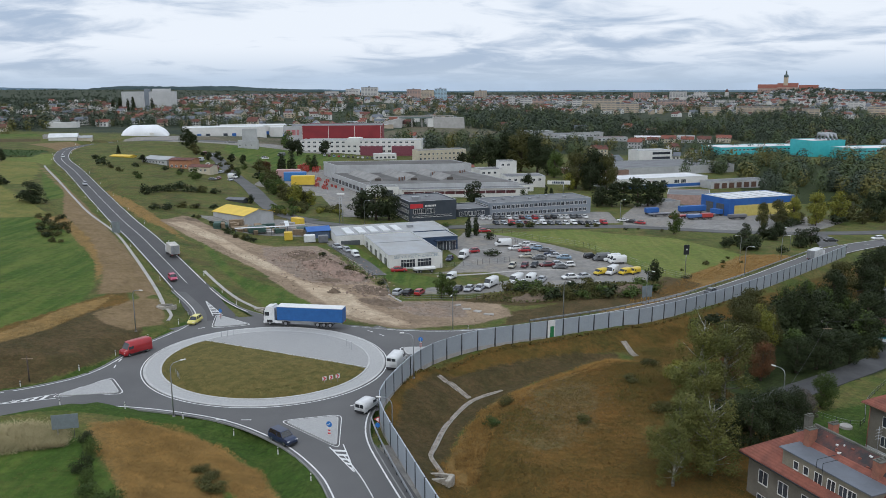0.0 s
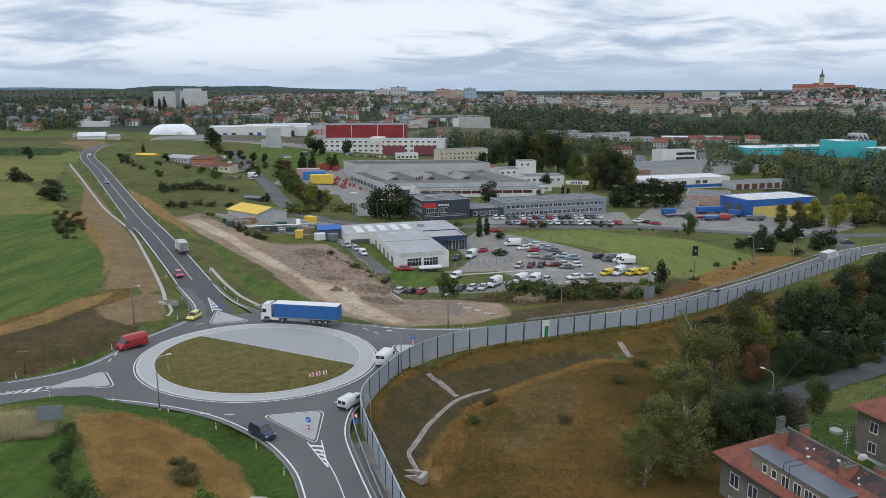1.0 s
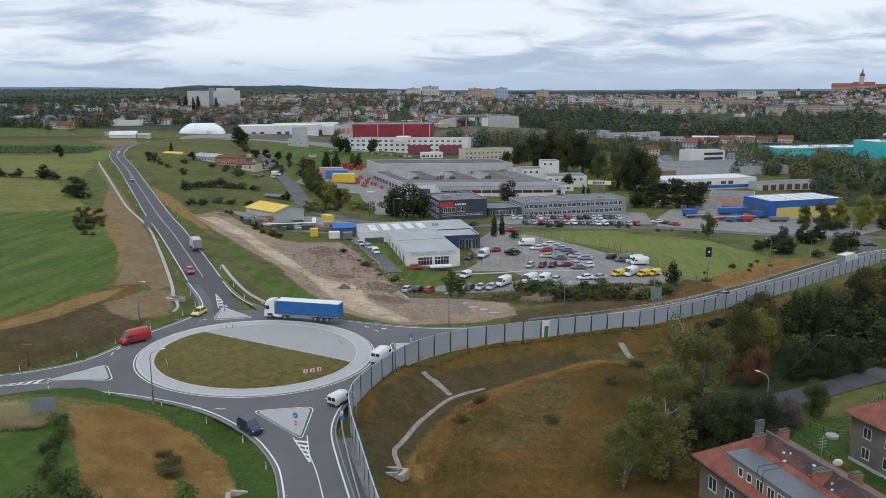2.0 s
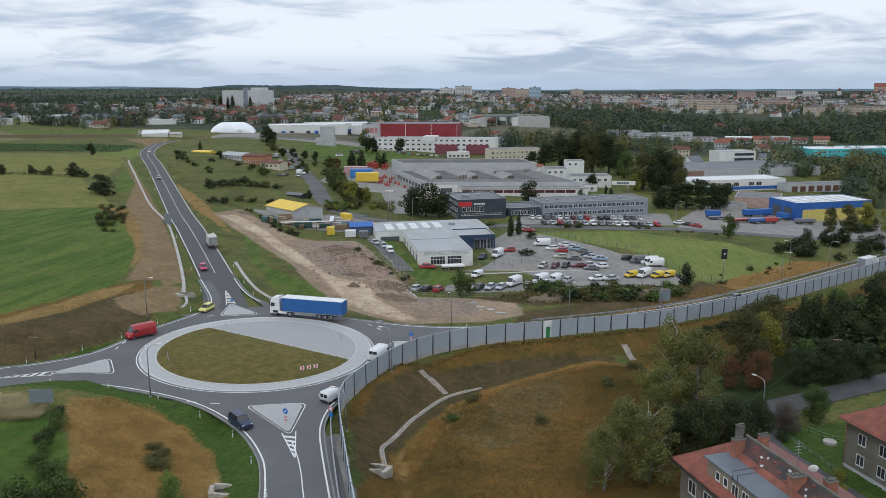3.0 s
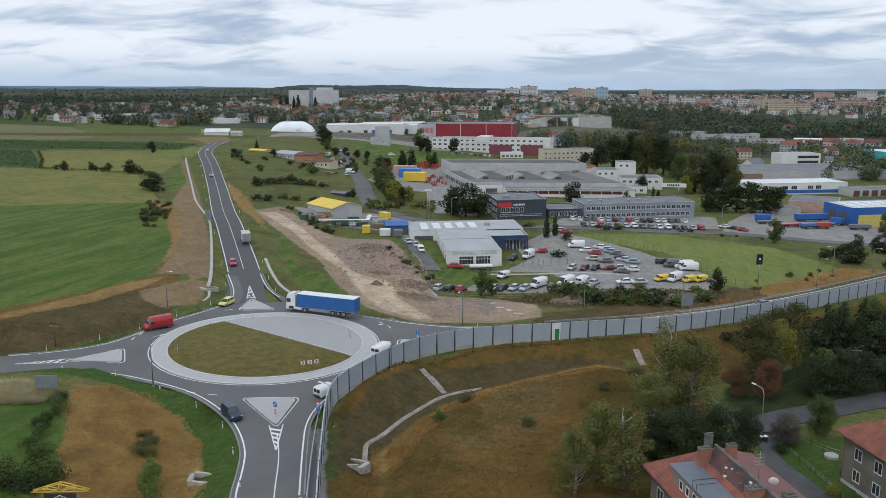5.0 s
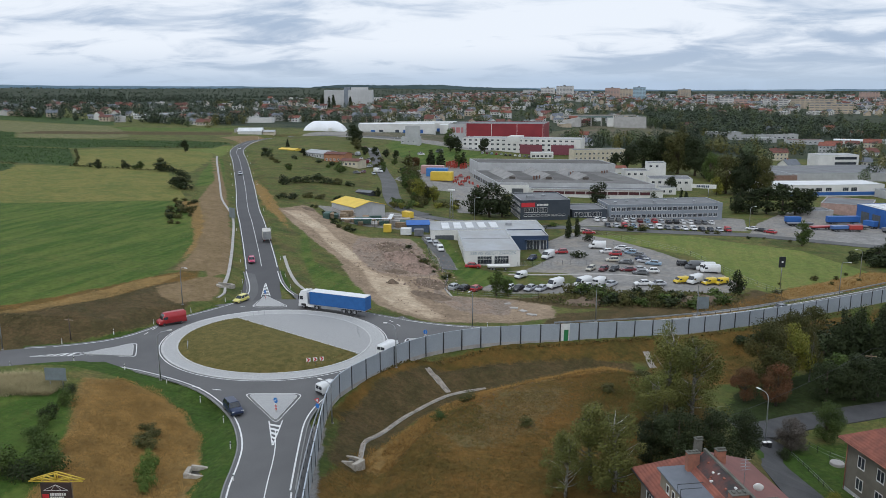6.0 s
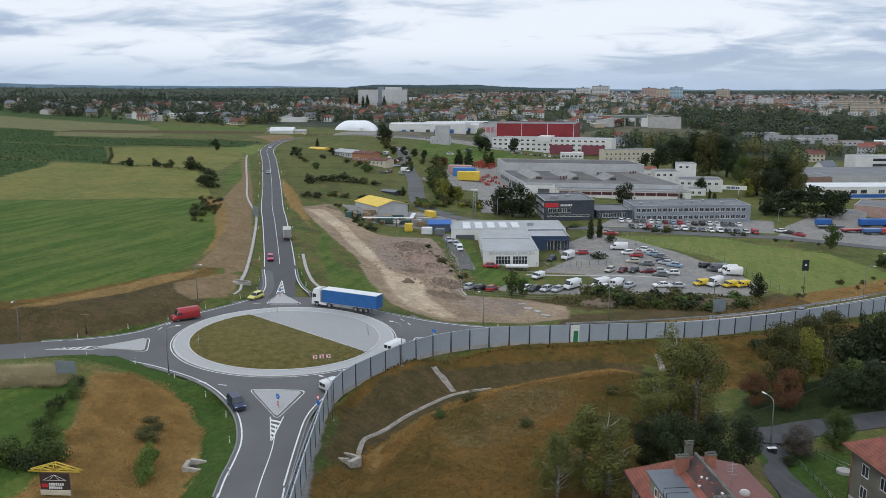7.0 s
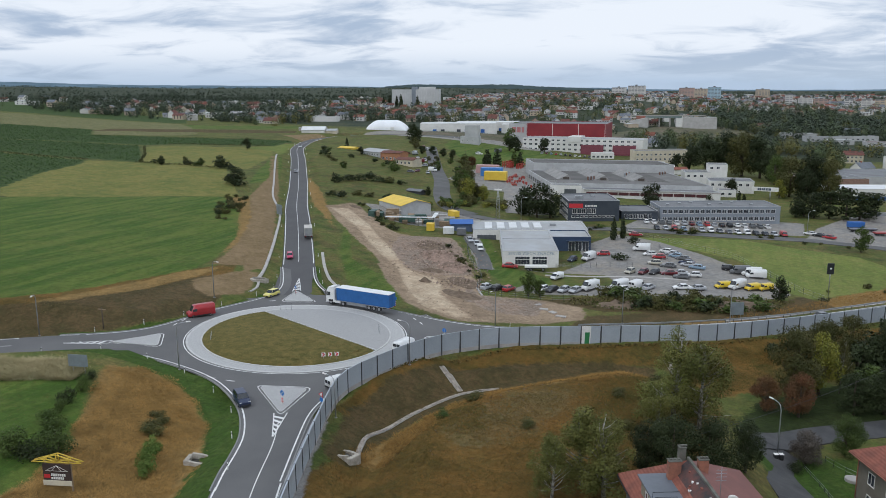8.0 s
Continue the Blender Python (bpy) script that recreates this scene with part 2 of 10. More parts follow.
DITCH = [(0.5, 90), (-1.8, 101), (0, 113), (5, 125), (14, 134), (26, 144), (38, 150), (52, 158), (70, 172)]
SLOPE_U = [-900, -400, -200, -109, -87, -63, -43, -30, -10, 20, 50, 110, 180, 390, 800]
SLOPE_Z = [16, 12, 9, 6, 4.5, 2.6, -0.2, -2.3, -3.5, -6, -5.8, -8.5, -10.5, -13, -14]


MOUTHS = ((277, 317), (14, 54), (97, 145), (192, 220))  # bearings of the four mouths on the ring
FLARES = [  # the flared mouths: outer edge curve, then a line on the ring side
    ([(-70, 100.6), (-63.8, 104.4), (-55.3, 108.8), (-48.7, 109.7), (-40.6, 108.5), (-32.8, 106.1), (-26.6, 102.4), (-20.8, 97.3), (-16.2, 90.8), (-13.8, 85.3), (-12.1, 80.3), (-10.4, 76.2)], [(-10, 82), (-16, 98), (-24, 112), (-48, 118), (-62, 110), (-69, 103)]),
    ([(-72, 114.5), (-63, 119.5), (-58.6, 125.5), (-56.4, 137.8), (-54.1, 144.9), (-52.4, 150.3), (-52.0, 156.0), (-54.8, 164.3), (-64.0, 179.5)], [(-60, 178), (-50, 160), (-47, 140), (-53, 122), (-66, 113)]),
    ([(-55.3, 182.5), (-48.9, 171.9), (-43.1, 164.7), (-36.5, 160.2), (-28, 157.2), (-19.4, 155.2), (-8, 153.2), (3, 153.4), (14, 157)], [(12, 152), (-6, 147), (-20, 151), (-34, 154), (-50, 172)]),
    ([(20, 151), (8, 145.2), (0, 139.6), (-5.4, 132), (-8.6, 122), (-10.4, 112), (-10.7, 106.3), (-9.9, 100.3), (-7.4, 92.7), (-3.2, 81.3)], [(-6, 82), (-10, 92), (-14, 106), (-15, 122), (-10, 134), (0, 143)]),
]


def to_line(X, Y, line):
    """Distance from every point to a polyline, and the line's height beside it."""
    best = np.full(X.shape, 1e9)
    z = np.zeros(X.shape)
    for a, b in zip(line[:-1], line[1:]):
        dx, dy = b[0] - a[0], b[1] - a[1]
        t = np.clip(((X - a[0]) * dx + (Y - a[1]) * dy) / (dx * dx + dy * dy), 0, 1)
        d = np.hypot(X - a[0] - t * dx, Y - a[1] - t * dy)
        near = d < best
        best = np.where(near, d, best)
        if len(a) > 2:
            z = np.where(near, a[2] + t * (b[2] - a[2]), z)
    return best, z


def step(x, lo, hi):
    t = np.clip((x - lo) / (hi - lo), 0, 1)
    return t * t * (3 - 2 * t)


def inside(X, Y, poly):
    """Signed distance to a polygon, positive inside."""
    poly = list(poly)
    d, _ = to_line(X, Y, poly + [poly[0]])
    odd = np.zeros(X.shape, bool)
    for a, b in zip(poly, poly[1:] + [poly[0]]):
        if a[1] == b[1]:
            continue
        cross = ((a[1] > Y) != (b[1] > Y)) & (X < (b[0] - a[0]) * (Y - a[1]) / (b[1] - a[1]) + a[0])
        odd ^= cross
    return np.where(odd, d, -d)


def waves(X, Y, size, amp):
    return amp * (np.sin(X / size + 1.3) * np.cos(Y / size * 0.83 + 0.4) + 0.6 * np.sin((X + 0.7 * Y) / size * 1.9) + 0.4 * np.cos((0.6 * X - Y) / size * 3.1))


def natural(X, Y):
    u = X + 0.25 * (np.minimum(Y, 420) - 130)
    z = np.interp(u, SLOPE_U, SLOPE_Z)
    # the overgrown mound beside the barrier, and the ditch round it
    e = np.hypot((X - 24) / 30.0, (Y - 106) / 36.0)
    z = z + (-1.4 - z) * step(-e, -1.12, -0.78) * step(X, -12, 4)
    d, _ = to_line(X, Y, DITCH)
    z = np.minimum(z, -5.0 + 0.4 * np.maximum(0, d - 1.0)) * (d < 40) + z * (d >= 40)
    # far country: the town's valley, the castle hill, the ridges on the skyline
    far = step(Y, 900, 4300)
    z = z + far * (2 - z) * 0.9
    az = np.degrees(np.arctan2(X, np.maximum(Y, 1)))
    dist = np.hypot(X, Y)
    z = z + 27 * step(dist, 2600, 4200) * step(-az, 3, 24)
    z = z + 12 * step(dist, 2500, 3800) * step(-az, 36, 50)
    z = z + np.interp(dist, [900, 1150, 1500, 2000, 2600, 3600], [0, 14, 15, 13, 12, 2]) * step(az, -20, -3)  # the town stands on a rise
    z = z + 27 * np.exp(-((az - 24.5) / 4.0) ** 2 - ((dist - 2350) / 520) ** 2)
    z = z + 12 * np.exp(-((az + 46) / 8) ** 2 - ((dist - 1150) / 260) ** 2)
    return z


def ground_at(X, Y, sink=0.25):
    X, Y = np.asarray(X, float), np.asarray(Y, float)
    z = natural(X, Y) + waves(X, Y, 17, 0.10) + waves(X, Y, 4.3, 0.05)
    hi, lo = np.full(X.shape, 1e9), np.full(X.shape, -1e9)
    for line, half in ROADS.values():
        d, zr = to_line(X, Y, line)
        over = np.maximum(0, d - half - 1.3)
        hi = np.minimum(hi, zr - 0.06 + 0.42 * over)
        lo = np.maximum(lo, zr - 0.06 - 0.45 * over)
    z = np.minimum(np.maximum(z, lo), np.maximum(hi, lo))
    if sink:
        for line, half in ROADS.values():
            d, zr = to_line(X, Y, line)
            z = np.where(d < half - 0.2, np.minimum(z, zr - sink), z)
        d = np.hypot(X - CX, Y - CY)
        z = np.where(d < R_RING - 0.3, np.minimum(z, ring_z(X, Y) - sink), z)
        ang = np.degrees(np.arctan2(Y - CY, X - CX)) % 360
        for a0, a1 in MOUTHS:
            z = np.where((d < 29.2) & (ang > a0) & (ang < a1), np.minimum(z, ring_z(X, Y) - sink), z)
        for edge, back in FLARES:
            z = np.where(inside(X, Y, edge + back) > -0.2, np.minimum(z, ring_z(X, Y) - sink), z)
    return z


def ring_z(x, y):
    """The roundabout lies on a slightly tilted plane."""
    return -0.5 - 0.032 * (x - CX) - 0.012 * (y - CY)


def gz(x, y):
    return float(ground_at(np.array([x]), np.array([y]), 0)[0])


# ---- mesh helpers ----
def mesh_of(name, verts, faces, mats=(), which=None, smooth=False):
    me = bpy.data.meshes.new(name)
    me.from_pydata([tuple(v) for v in verts], [], [tuple(f) for f in faces])
    for m in (mats if isinstance(mats, (list, tuple)) else [mats]):
        me.materials.append(m)
    if which is not None:
        me.polygons.foreach_set("material_index", which)
    if smooth:
        me.polygons.foreach_set("use_smooth", [True] * len(me.polygons))
    me.update()
    return me


def thing(name, label, category, m=None, group="", kind=""):
    ob = new(name)
    ob.empty_display_size = 0.2
    if m is not None:
        ob.matrix_basis = m
    return tagged(ob, label, category, group, kind)


def part(name, me, material, parent, label="", m=None):
    """Links a bmesh or a mesh as one object under a thing or a part."""
    if isinstance(me, bmesh.types.BMesh):
        bm, me = me, bpy.data.meshes.new(name)
        bmesh.ops.recalc_face_normals(bm, faces=bm.faces)
        bm.to_mesh(me)
        bm.free()
    if material is not None and not me.materials:
        me.materials.append(material)
    ob = new(name, me)
    ob.parent = parent
    if m is not None:
        ob.matrix_basis = m
    if label:
        ob["label"] = label
    return ob


def box(bm, x0, y0, z0, x1, y1, z1, bevel=0.0):
    g = bmesh.ops.create_cube(bm, size=1.0)
    vs = g["verts"]
    bmesh.ops.scale(bm, vec=(x1 - x0, y1 - y0, z1 - z0), verts=vs)
    bmesh.ops.translate(bm, vec=((x0 + x1) / 2, (y0 + y1) / 2, (z0 + z1) / 2), verts=vs)
    if bevel:
        es = list({e for v in vs for e in v.link_edges})
        bmesh.ops.bevel(bm, geom=es, offset=bevel, segments=1, affect="EDGES")
    return bm


def boxes(*dims, bevel=0.0):
    bm = bmesh.new()
    for d in dims:
        box(bm, *d, bevel=bevel)
    return bm


def tube(points, radii, sides=7):
    """Vertices and faces of a tapered tube along points."""
    vs, fs = [], []
    pts = [Vector(p) for p in points]
    for i, p in enumerate(pts):
        d = (pts[min(i + 1, len(pts) - 1)] - pts[max(i - 1, 0)]).normalized()
        a = d.orthogonal().normalized()
        b = d.cross(a)
        for k in range(sides):
            t = 2 * math.pi * k / sides
            vs.append(p + radii[i] * (math.cos(t) * a + math.sin(t) * b))
    for i in range(len(pts) - 1):
        for k in range(sides):
            k2 = (k + 1) % sides
            fs.append((i * sides + k, i * sides + k2, (i + 1) * sides + k2, (i + 1) * sides + k))
    n = len(vs)
    vs += [pts[0], pts[-1]]
    for k in range(sides):
        fs.append((n, (k + 1) % sides, k))
        fs.append((n + 1, n - sides + k, n - sides + (k + 1) % sides))
    return vs, fs


def tube_mesh(name, points, radii, material, sides=7):
    return mesh_of(name, *tube(points, radii, sides), material, smooth=True)


def resample(line, gap):
    """Even points along a polyline (smoothed by a Catmull curve), any dimension."""
    P = [np.array(p, float) for p in line]
    out = []
    for i in range(len(P) - 1):
        p0, p1, p2, p3 = P[max(i - 1, 0)], P[i], P[i + 1], P[min(i + 2, len(P) - 1)]
        n = max(2, int(np.linalg.norm((p2 - p1)[:2]) / gap))
        for k in range(n):
            t = k / n
            out.append(0.5 * (2 * p1 + (p2 - p0) * t + (2 * p0 - 5 * p1 + 4 * p2 - p3) * t * t + (3 * p1 - p0 - 3 * p2 + p3) * t ** 3))
    out.append(P[-1])
    return np.array(out)


def normals_of(P):
    d = np.gradient(P[:, :2], axis=0)
    d /= np.linalg.norm(d, axis=1)[:, None]
    return np.c_[-d[:, 1], d[:, 0]]  # to the left of the way


def ribbon(P, left, right, lift=0.0, thick=0.0):
    """A strip along P from offset right to offset left (metres to the left of the way)."""
    Nn = normals_of(P)
    n = len(P)
    rows = [np.c_[P[:, :2] + Nn * right, P[:, 2] + lift], np.c_[P[:, :2] + Nn * left, P[:, 2] + lift]]
    fs = []
    if thick:
        low = [np.c_[P[:, :2] + Nn * right, P[:, 2] + lift - thick], np.c_[P[:, :2] + Nn * left, P[:, 2] + lift - thick]]
        rows = [low[0], rows[0], rows[1], low[1]]
    k = len(rows)
    for j in range(k - 1):
        for i in range(n - 1):
            fs.append((j * n + i, j * n + i + 1, (j + 1) * n + i + 1, (j + 1) * n + i))
    return np.vstack(rows), fs


def join(chunks):
    vs, fs, o = [], [], 0
    for v, f in chunks:
        vs.extend([tuple(p) for p in v])
        fs.extend([tuple(i + o for i in q) for q in f])
        o += len(v)
    return vs, fs


def setting(name, chunks, material, label, category, smooth=False):
    vs, fs = join(chunks)
    return tagged(new(name, mesh_of(name, vs, fs, material, smooth=smooth)), label, category, kind="structure")


# ---- the ground: one sheet to the horizon ----
def graded(lo, hi, gap, far_lo, far_hi, grow=1.12):
    a = list(np.arange(lo, hi + gap, gap))
    g, x = gap, a[-1]
    while x < far_hi:
        g *= grow
        x += g
        a.append(x)
    g, x = gap, a[0]
    while x > far_lo:
        g *= grow
        x -= g
        a.insert(0, x)
    return np.array(a)


LAND = {  # what covers the ground: polygons on the plan
    "lush": [[(-85, 113), (-79, 137), (-75, 158), (-79, 173), (-89, 197), (-111, 231), (-133, 254), (-166, 232), (-198, 211), (-320, 130), (-320, 40), (-180, 40)],
             [(-60, 93), (-48, 97), (-37, 84), (-30, 70), (-22, 40), (-90, 30)],
             [(-14, 220), (-33, 262), (-38, 258), (-20, 214), (-8, 198), (4, 202), (0, 214)],
             [(-54, 200), (-70, 232), (-78, 244), (-60, 205), (-40, 172), (-25, 168), (-34, 186)],
             [(-430, 560), (-440, 600), (-400, 612), (-330, 642), (-306, 612), (-330, 590), (-396, 562)], [(-197, 388), (-201, 405), (-176, 364), (-141, 304), (-147, 290), (-162, 318), (-172, 337)], [(-150, 560), (-100, 545), (-80, 590), (-130, 590), (-165, 600)],
             [(-150, 540), (-110, 470), (-82, 480), (-70, 590), (-160, 590)]],
    "crop": [[(-342, 336), (-266, 322), (-253, 305), (-243, 274), (-216, 228), (-440, 100), (-640, 330)],
             [(-429, 414), (-307, 410), (-236, 329), (-267, 329), (-348, 344), (-640, 420)],
             [(-567, 534), (-443, 514), (-403, 470), (-337, 478), (-245, 494), (-235, 450), (-298, 428), (-310, 417), (-429, 417), (-640, 440)],
             [(-885, 812), (-492, 695), (-436, 623), (-706, 656), (-1000, 740)]],
    "olive": [[(14, 281), (50, 298), (86, 285), (100, 258), (80, 234), (66, 220), (60, 226), (56, 245), (48, 262)],
              [(-245, 433), (-219, 425), (-202, 404), (-224, 455), (-240, 490), (-235, 450)]],
    "straw": [[(-264, 322), (-235, 327), (-186, 329), (-129, 257), (-133, 255), (-166, 233), (-198, 212), (-216, 228), (-243, 274), (-253, 305)],
              [(-300, 408), (-245, 433), (-219, 425), (-199, 391), (-186, 358), (-176, 334), (-189, 330), (-235, 328)]],
    "stubble": [[(-64, 94), (-60.6, 96), (-54.4, 99.3), (-50, 98), (-48.6, 94), (-54.5, 89.6), (-60, 87)], [(-693, 644), (-440, 618), (-400, 583), (-341, 514), (-341, 500), (-403, 472), (-443, 516), (-567, 536)]],
    "scrub": [[(-2, 78), (-1, 96), (3, 110), (9, 120), (20, 131), (34, 141), (46, 138), (46, 104), (36, 70), (20, 50), (10, 56)], [(44, 162), (60, 174), (84, 194), (124, 232), (128, 222), (92, 184), (64, 156), (46, 140), (36, 146)],
              [(-9, 104), (-9.6, 113), (-7.6, 121), (-4.6, 129), (0, 136.5), (7, 142.3), (22, 150), (40, 160), (46, 164), (40, 153), (24, 144), (9, 136), (0, 127), (-4, 117), (-5, 104)],
              [(-100, 104), (-76, 122), (-70, 142), (-66, 162), (-72, 172), (-78, 150), (-84, 128)]],
    "dry": [[(-49, 101), (-44, 104.5), (-38, 104), (-29, 98.5), (-23, 92.5), (-18, 85), (-15, 74), (-16, 60), (-28, 56), (-33, 76), (-40, 88), (-46, 96)],
            [(-0.5, 92), (0, 100), (2.5, 109), (6.5, 118), (13.5, 126), (24, 133.5), (36, 140), (40, 138), (28, 131), (16, 123), (10, 114), (6, 104), (4, 94)],
            [(34, 168), (50, 196), (62, 211), (77, 231), (100, 258), (116, 259), (108, 238), (85, 214), (67, 196), (48, 176)],
            [(-86, 112), (-80, 132), (-76, 156), (-72, 166), (-71, 156), (-74, 134), (-80, 115)],
            [(-100, 262), (-124, 300), (-150, 345), (-146, 340), (-112, 290), (-90, 255), (-76, 232)],
            [(-132, 253), (-126, 260), (-94, 214), (-83, 191), (-80, 176), (-89, 197), (-111, 231)]],
    "soil": [[(16, 181), (25, 185.5), (38.7, 194.8), (51, 204.4), (65, 222), (72, 214), (58, 190), (36.8, 171), (22, 161.5), (8, 156), (4, 160), (14, 172)], [(-100, 107), (-80, 122), (-73, 138), (-70, 158), (-60, 158), (-57, 140), (-60, 124), (-84, 104)],
             [(-8, 108), (-6, 120), (-2, 130), (8, 138), (22, 145), (34, 150), (36, 146), (22, 137), (8, 127), (-1, 116), (-3, 100), (-1, 84), (-4, 94)],
             [(2, 190), (20, 186), (44, 192), (60, 208), (58, 214), (40, 206), (10, 197)],
             [(-440, 536), (-396, 552), (-330, 578), (-296, 585), (-284, 560), (-300, 553), (-396, 518), (-440, 505)], [(-66, 440), (-30, 440), (-22, 400), (-64, 400)], [(-3.5, 90), (-4, 104), (-2, 115), (3, 124), (9, 131), (20, 137), (30, 141), (14, 128), (7, 120), (2, 110), (0, 100), (1, 90)]],
    "tan": [[(-70, 152), (-67, 165), (-63, 168), (-57.6, 157), (-56, 150), (-60, 144), (-66, 146)], [(-75, 166), (-85, 192), (-103, 225), (-128, 262), (-150, 310), (-177, 362), (-172, 350), (-117, 264), (-99, 234), (-84, 207), (-66, 172)],
            [(-66, 164), (-72, 178), (-86, 205), (-104, 235), (-140, 295), (-204, 398), (-198, 396), (-136, 296), (-112, 256), (-80, 202), (-64, 172)],
            [(-240, 500), (-232, 470), (-222, 450), (-228, 478), (-240, 520), (-244, 560), (-262, 560), (-280, 536)]],
    "dirt": [[(-96, 264), (-91, 257), (-77, 239), (-65, 225), (-57.5, 217), (-50, 209), (-44, 198), (-36, 185), (-29.5, 176.5), (-22.6, 168), (-16, 164.5), (-8, 162.6), (6.3, 170), (16, 178), (14, 188), (4, 191), (-3, 188.5), (-11, 186), (-20, 206), (-32.5, 234), (-40.6, 248.4), (-52.7, 243), (-58.5, 244.5), (-66, 251), (-80, 266), (-92.5, 280)]],
    "sand": [[(-93, 262), (-73, 242), (-58, 222.5), (-47, 209), (-38.7, 198.6), (-32, 186), (-26, 177), (-19.7, 169), (-11, 164.6), (-7, 166.5), (-14, 174), (-19.3, 180), (-23, 189.5), (-26.5, 194.6), (-32, 196.3), (-38, 201.4), (-50.6, 221), (-60, 233), (-71.6, 248.4), (-89, 267.7)]],
    "rubble": [[(-56.7, 241), (-40.6, 248.4), (-32.3, 233), (-19.7, 204.6), (-21.7, 200), (-25, 198.7), (-32.3, 198.6), (-40, 203.6), (-50, 218.4)], [(-18.5, 196), (-11.4, 185.5), (4, 189.4), (6, 176), (-3, 173), (-12.4, 179)]],
    "stony": [[(10.5, 112), (15.9, 120), (23.4, 124), (25.7, 119.4), (21.8, 108), (17.6, 100), (12.3, 99), (9.2, 104)]],
    "gravel": [[(-96, 398), (-100, 440), (-88, 478), (-62, 500), (-50, 440), (-44, 396), (-60, 372), (-74, 376)], [(-12, 219), (2, 223), (6, 236), (0, 256), (8, 285), (24, 278), (40, 262), (56, 240), (62, 222), (56, 214), (30, 204), (-6, 195), (-4, 203), (20, 212), (14, 222)],
               [(-36, 262), (-16, 214), (-20, 212), (-40, 258)],
               [(-70, 262), (-90, 284), (-62, 296), (-44, 290), (-40, 270), (-50, 262)],
               [(-62, 390), (-70, 470), (-36, 385), (-22, 322), (-40, 312), (-52, 350)],
               [(-240, 594), (-150, 586), (-84, 594), (-92, 640), (-150, 672), (-214, 650), (-240, 626)],
               [(-7.2, 100), (-3, 88), (1.5, 76), (10, 52), (13, 44), (11, 42), (4, 58), (-2.5, 76), (-7, 89), (-9.5, 99)],
               [(8, 300), (72, 318), (74, 350), (14, 335)],
               [(72, 312), (140, 302), (170, 330), (150, 360), (95, 380), (78, 340)]],
    "yard": [[(-80, 850), (-52, 945), (35, 985), (66, 930), (44, 800), (0, 765), (-66, 780)], [(-214, 640), (-110, 690), (-60, 660), (-90, 620), (-200, 610)]],
    # dark green under trees: undergrowth, with the trees' shade in its colour
    "shaded_green": [[(165, 395), (195, 450), (260, 580), (300, 610), (390, 600), (300, 440), (215, 360)], [(160, 420), (196, 420), (246, 550), (264, 640), (207, 560)], [(46, 122), (52, 140), (62, 152), (90, 176), (120, 200), (126, 180), (96, 152), (74, 137), (60, 130)]],
    "verge": [[(48, 118), (60, 122), (74, 128), (96, 152), (110, 150), (84, 112), (66, 96), (56, 104)]],
}
COVERS = ("olive", "straw", "lush", "crop", "stubble", "scrub", "stony", "dry", "soil", "tan", "dirt", "rubble", "sand", "gravel", "verge", "shaded_green", "town", "yard")


def cover(X, Y, polys, soft):
    best = np.full(X.shape, -1e9)
    for p in polys:
        best = np.maximum(best, inside(X, Y, p))
    return np.clip(0.5 + best / (2 * soft), 0, 1)


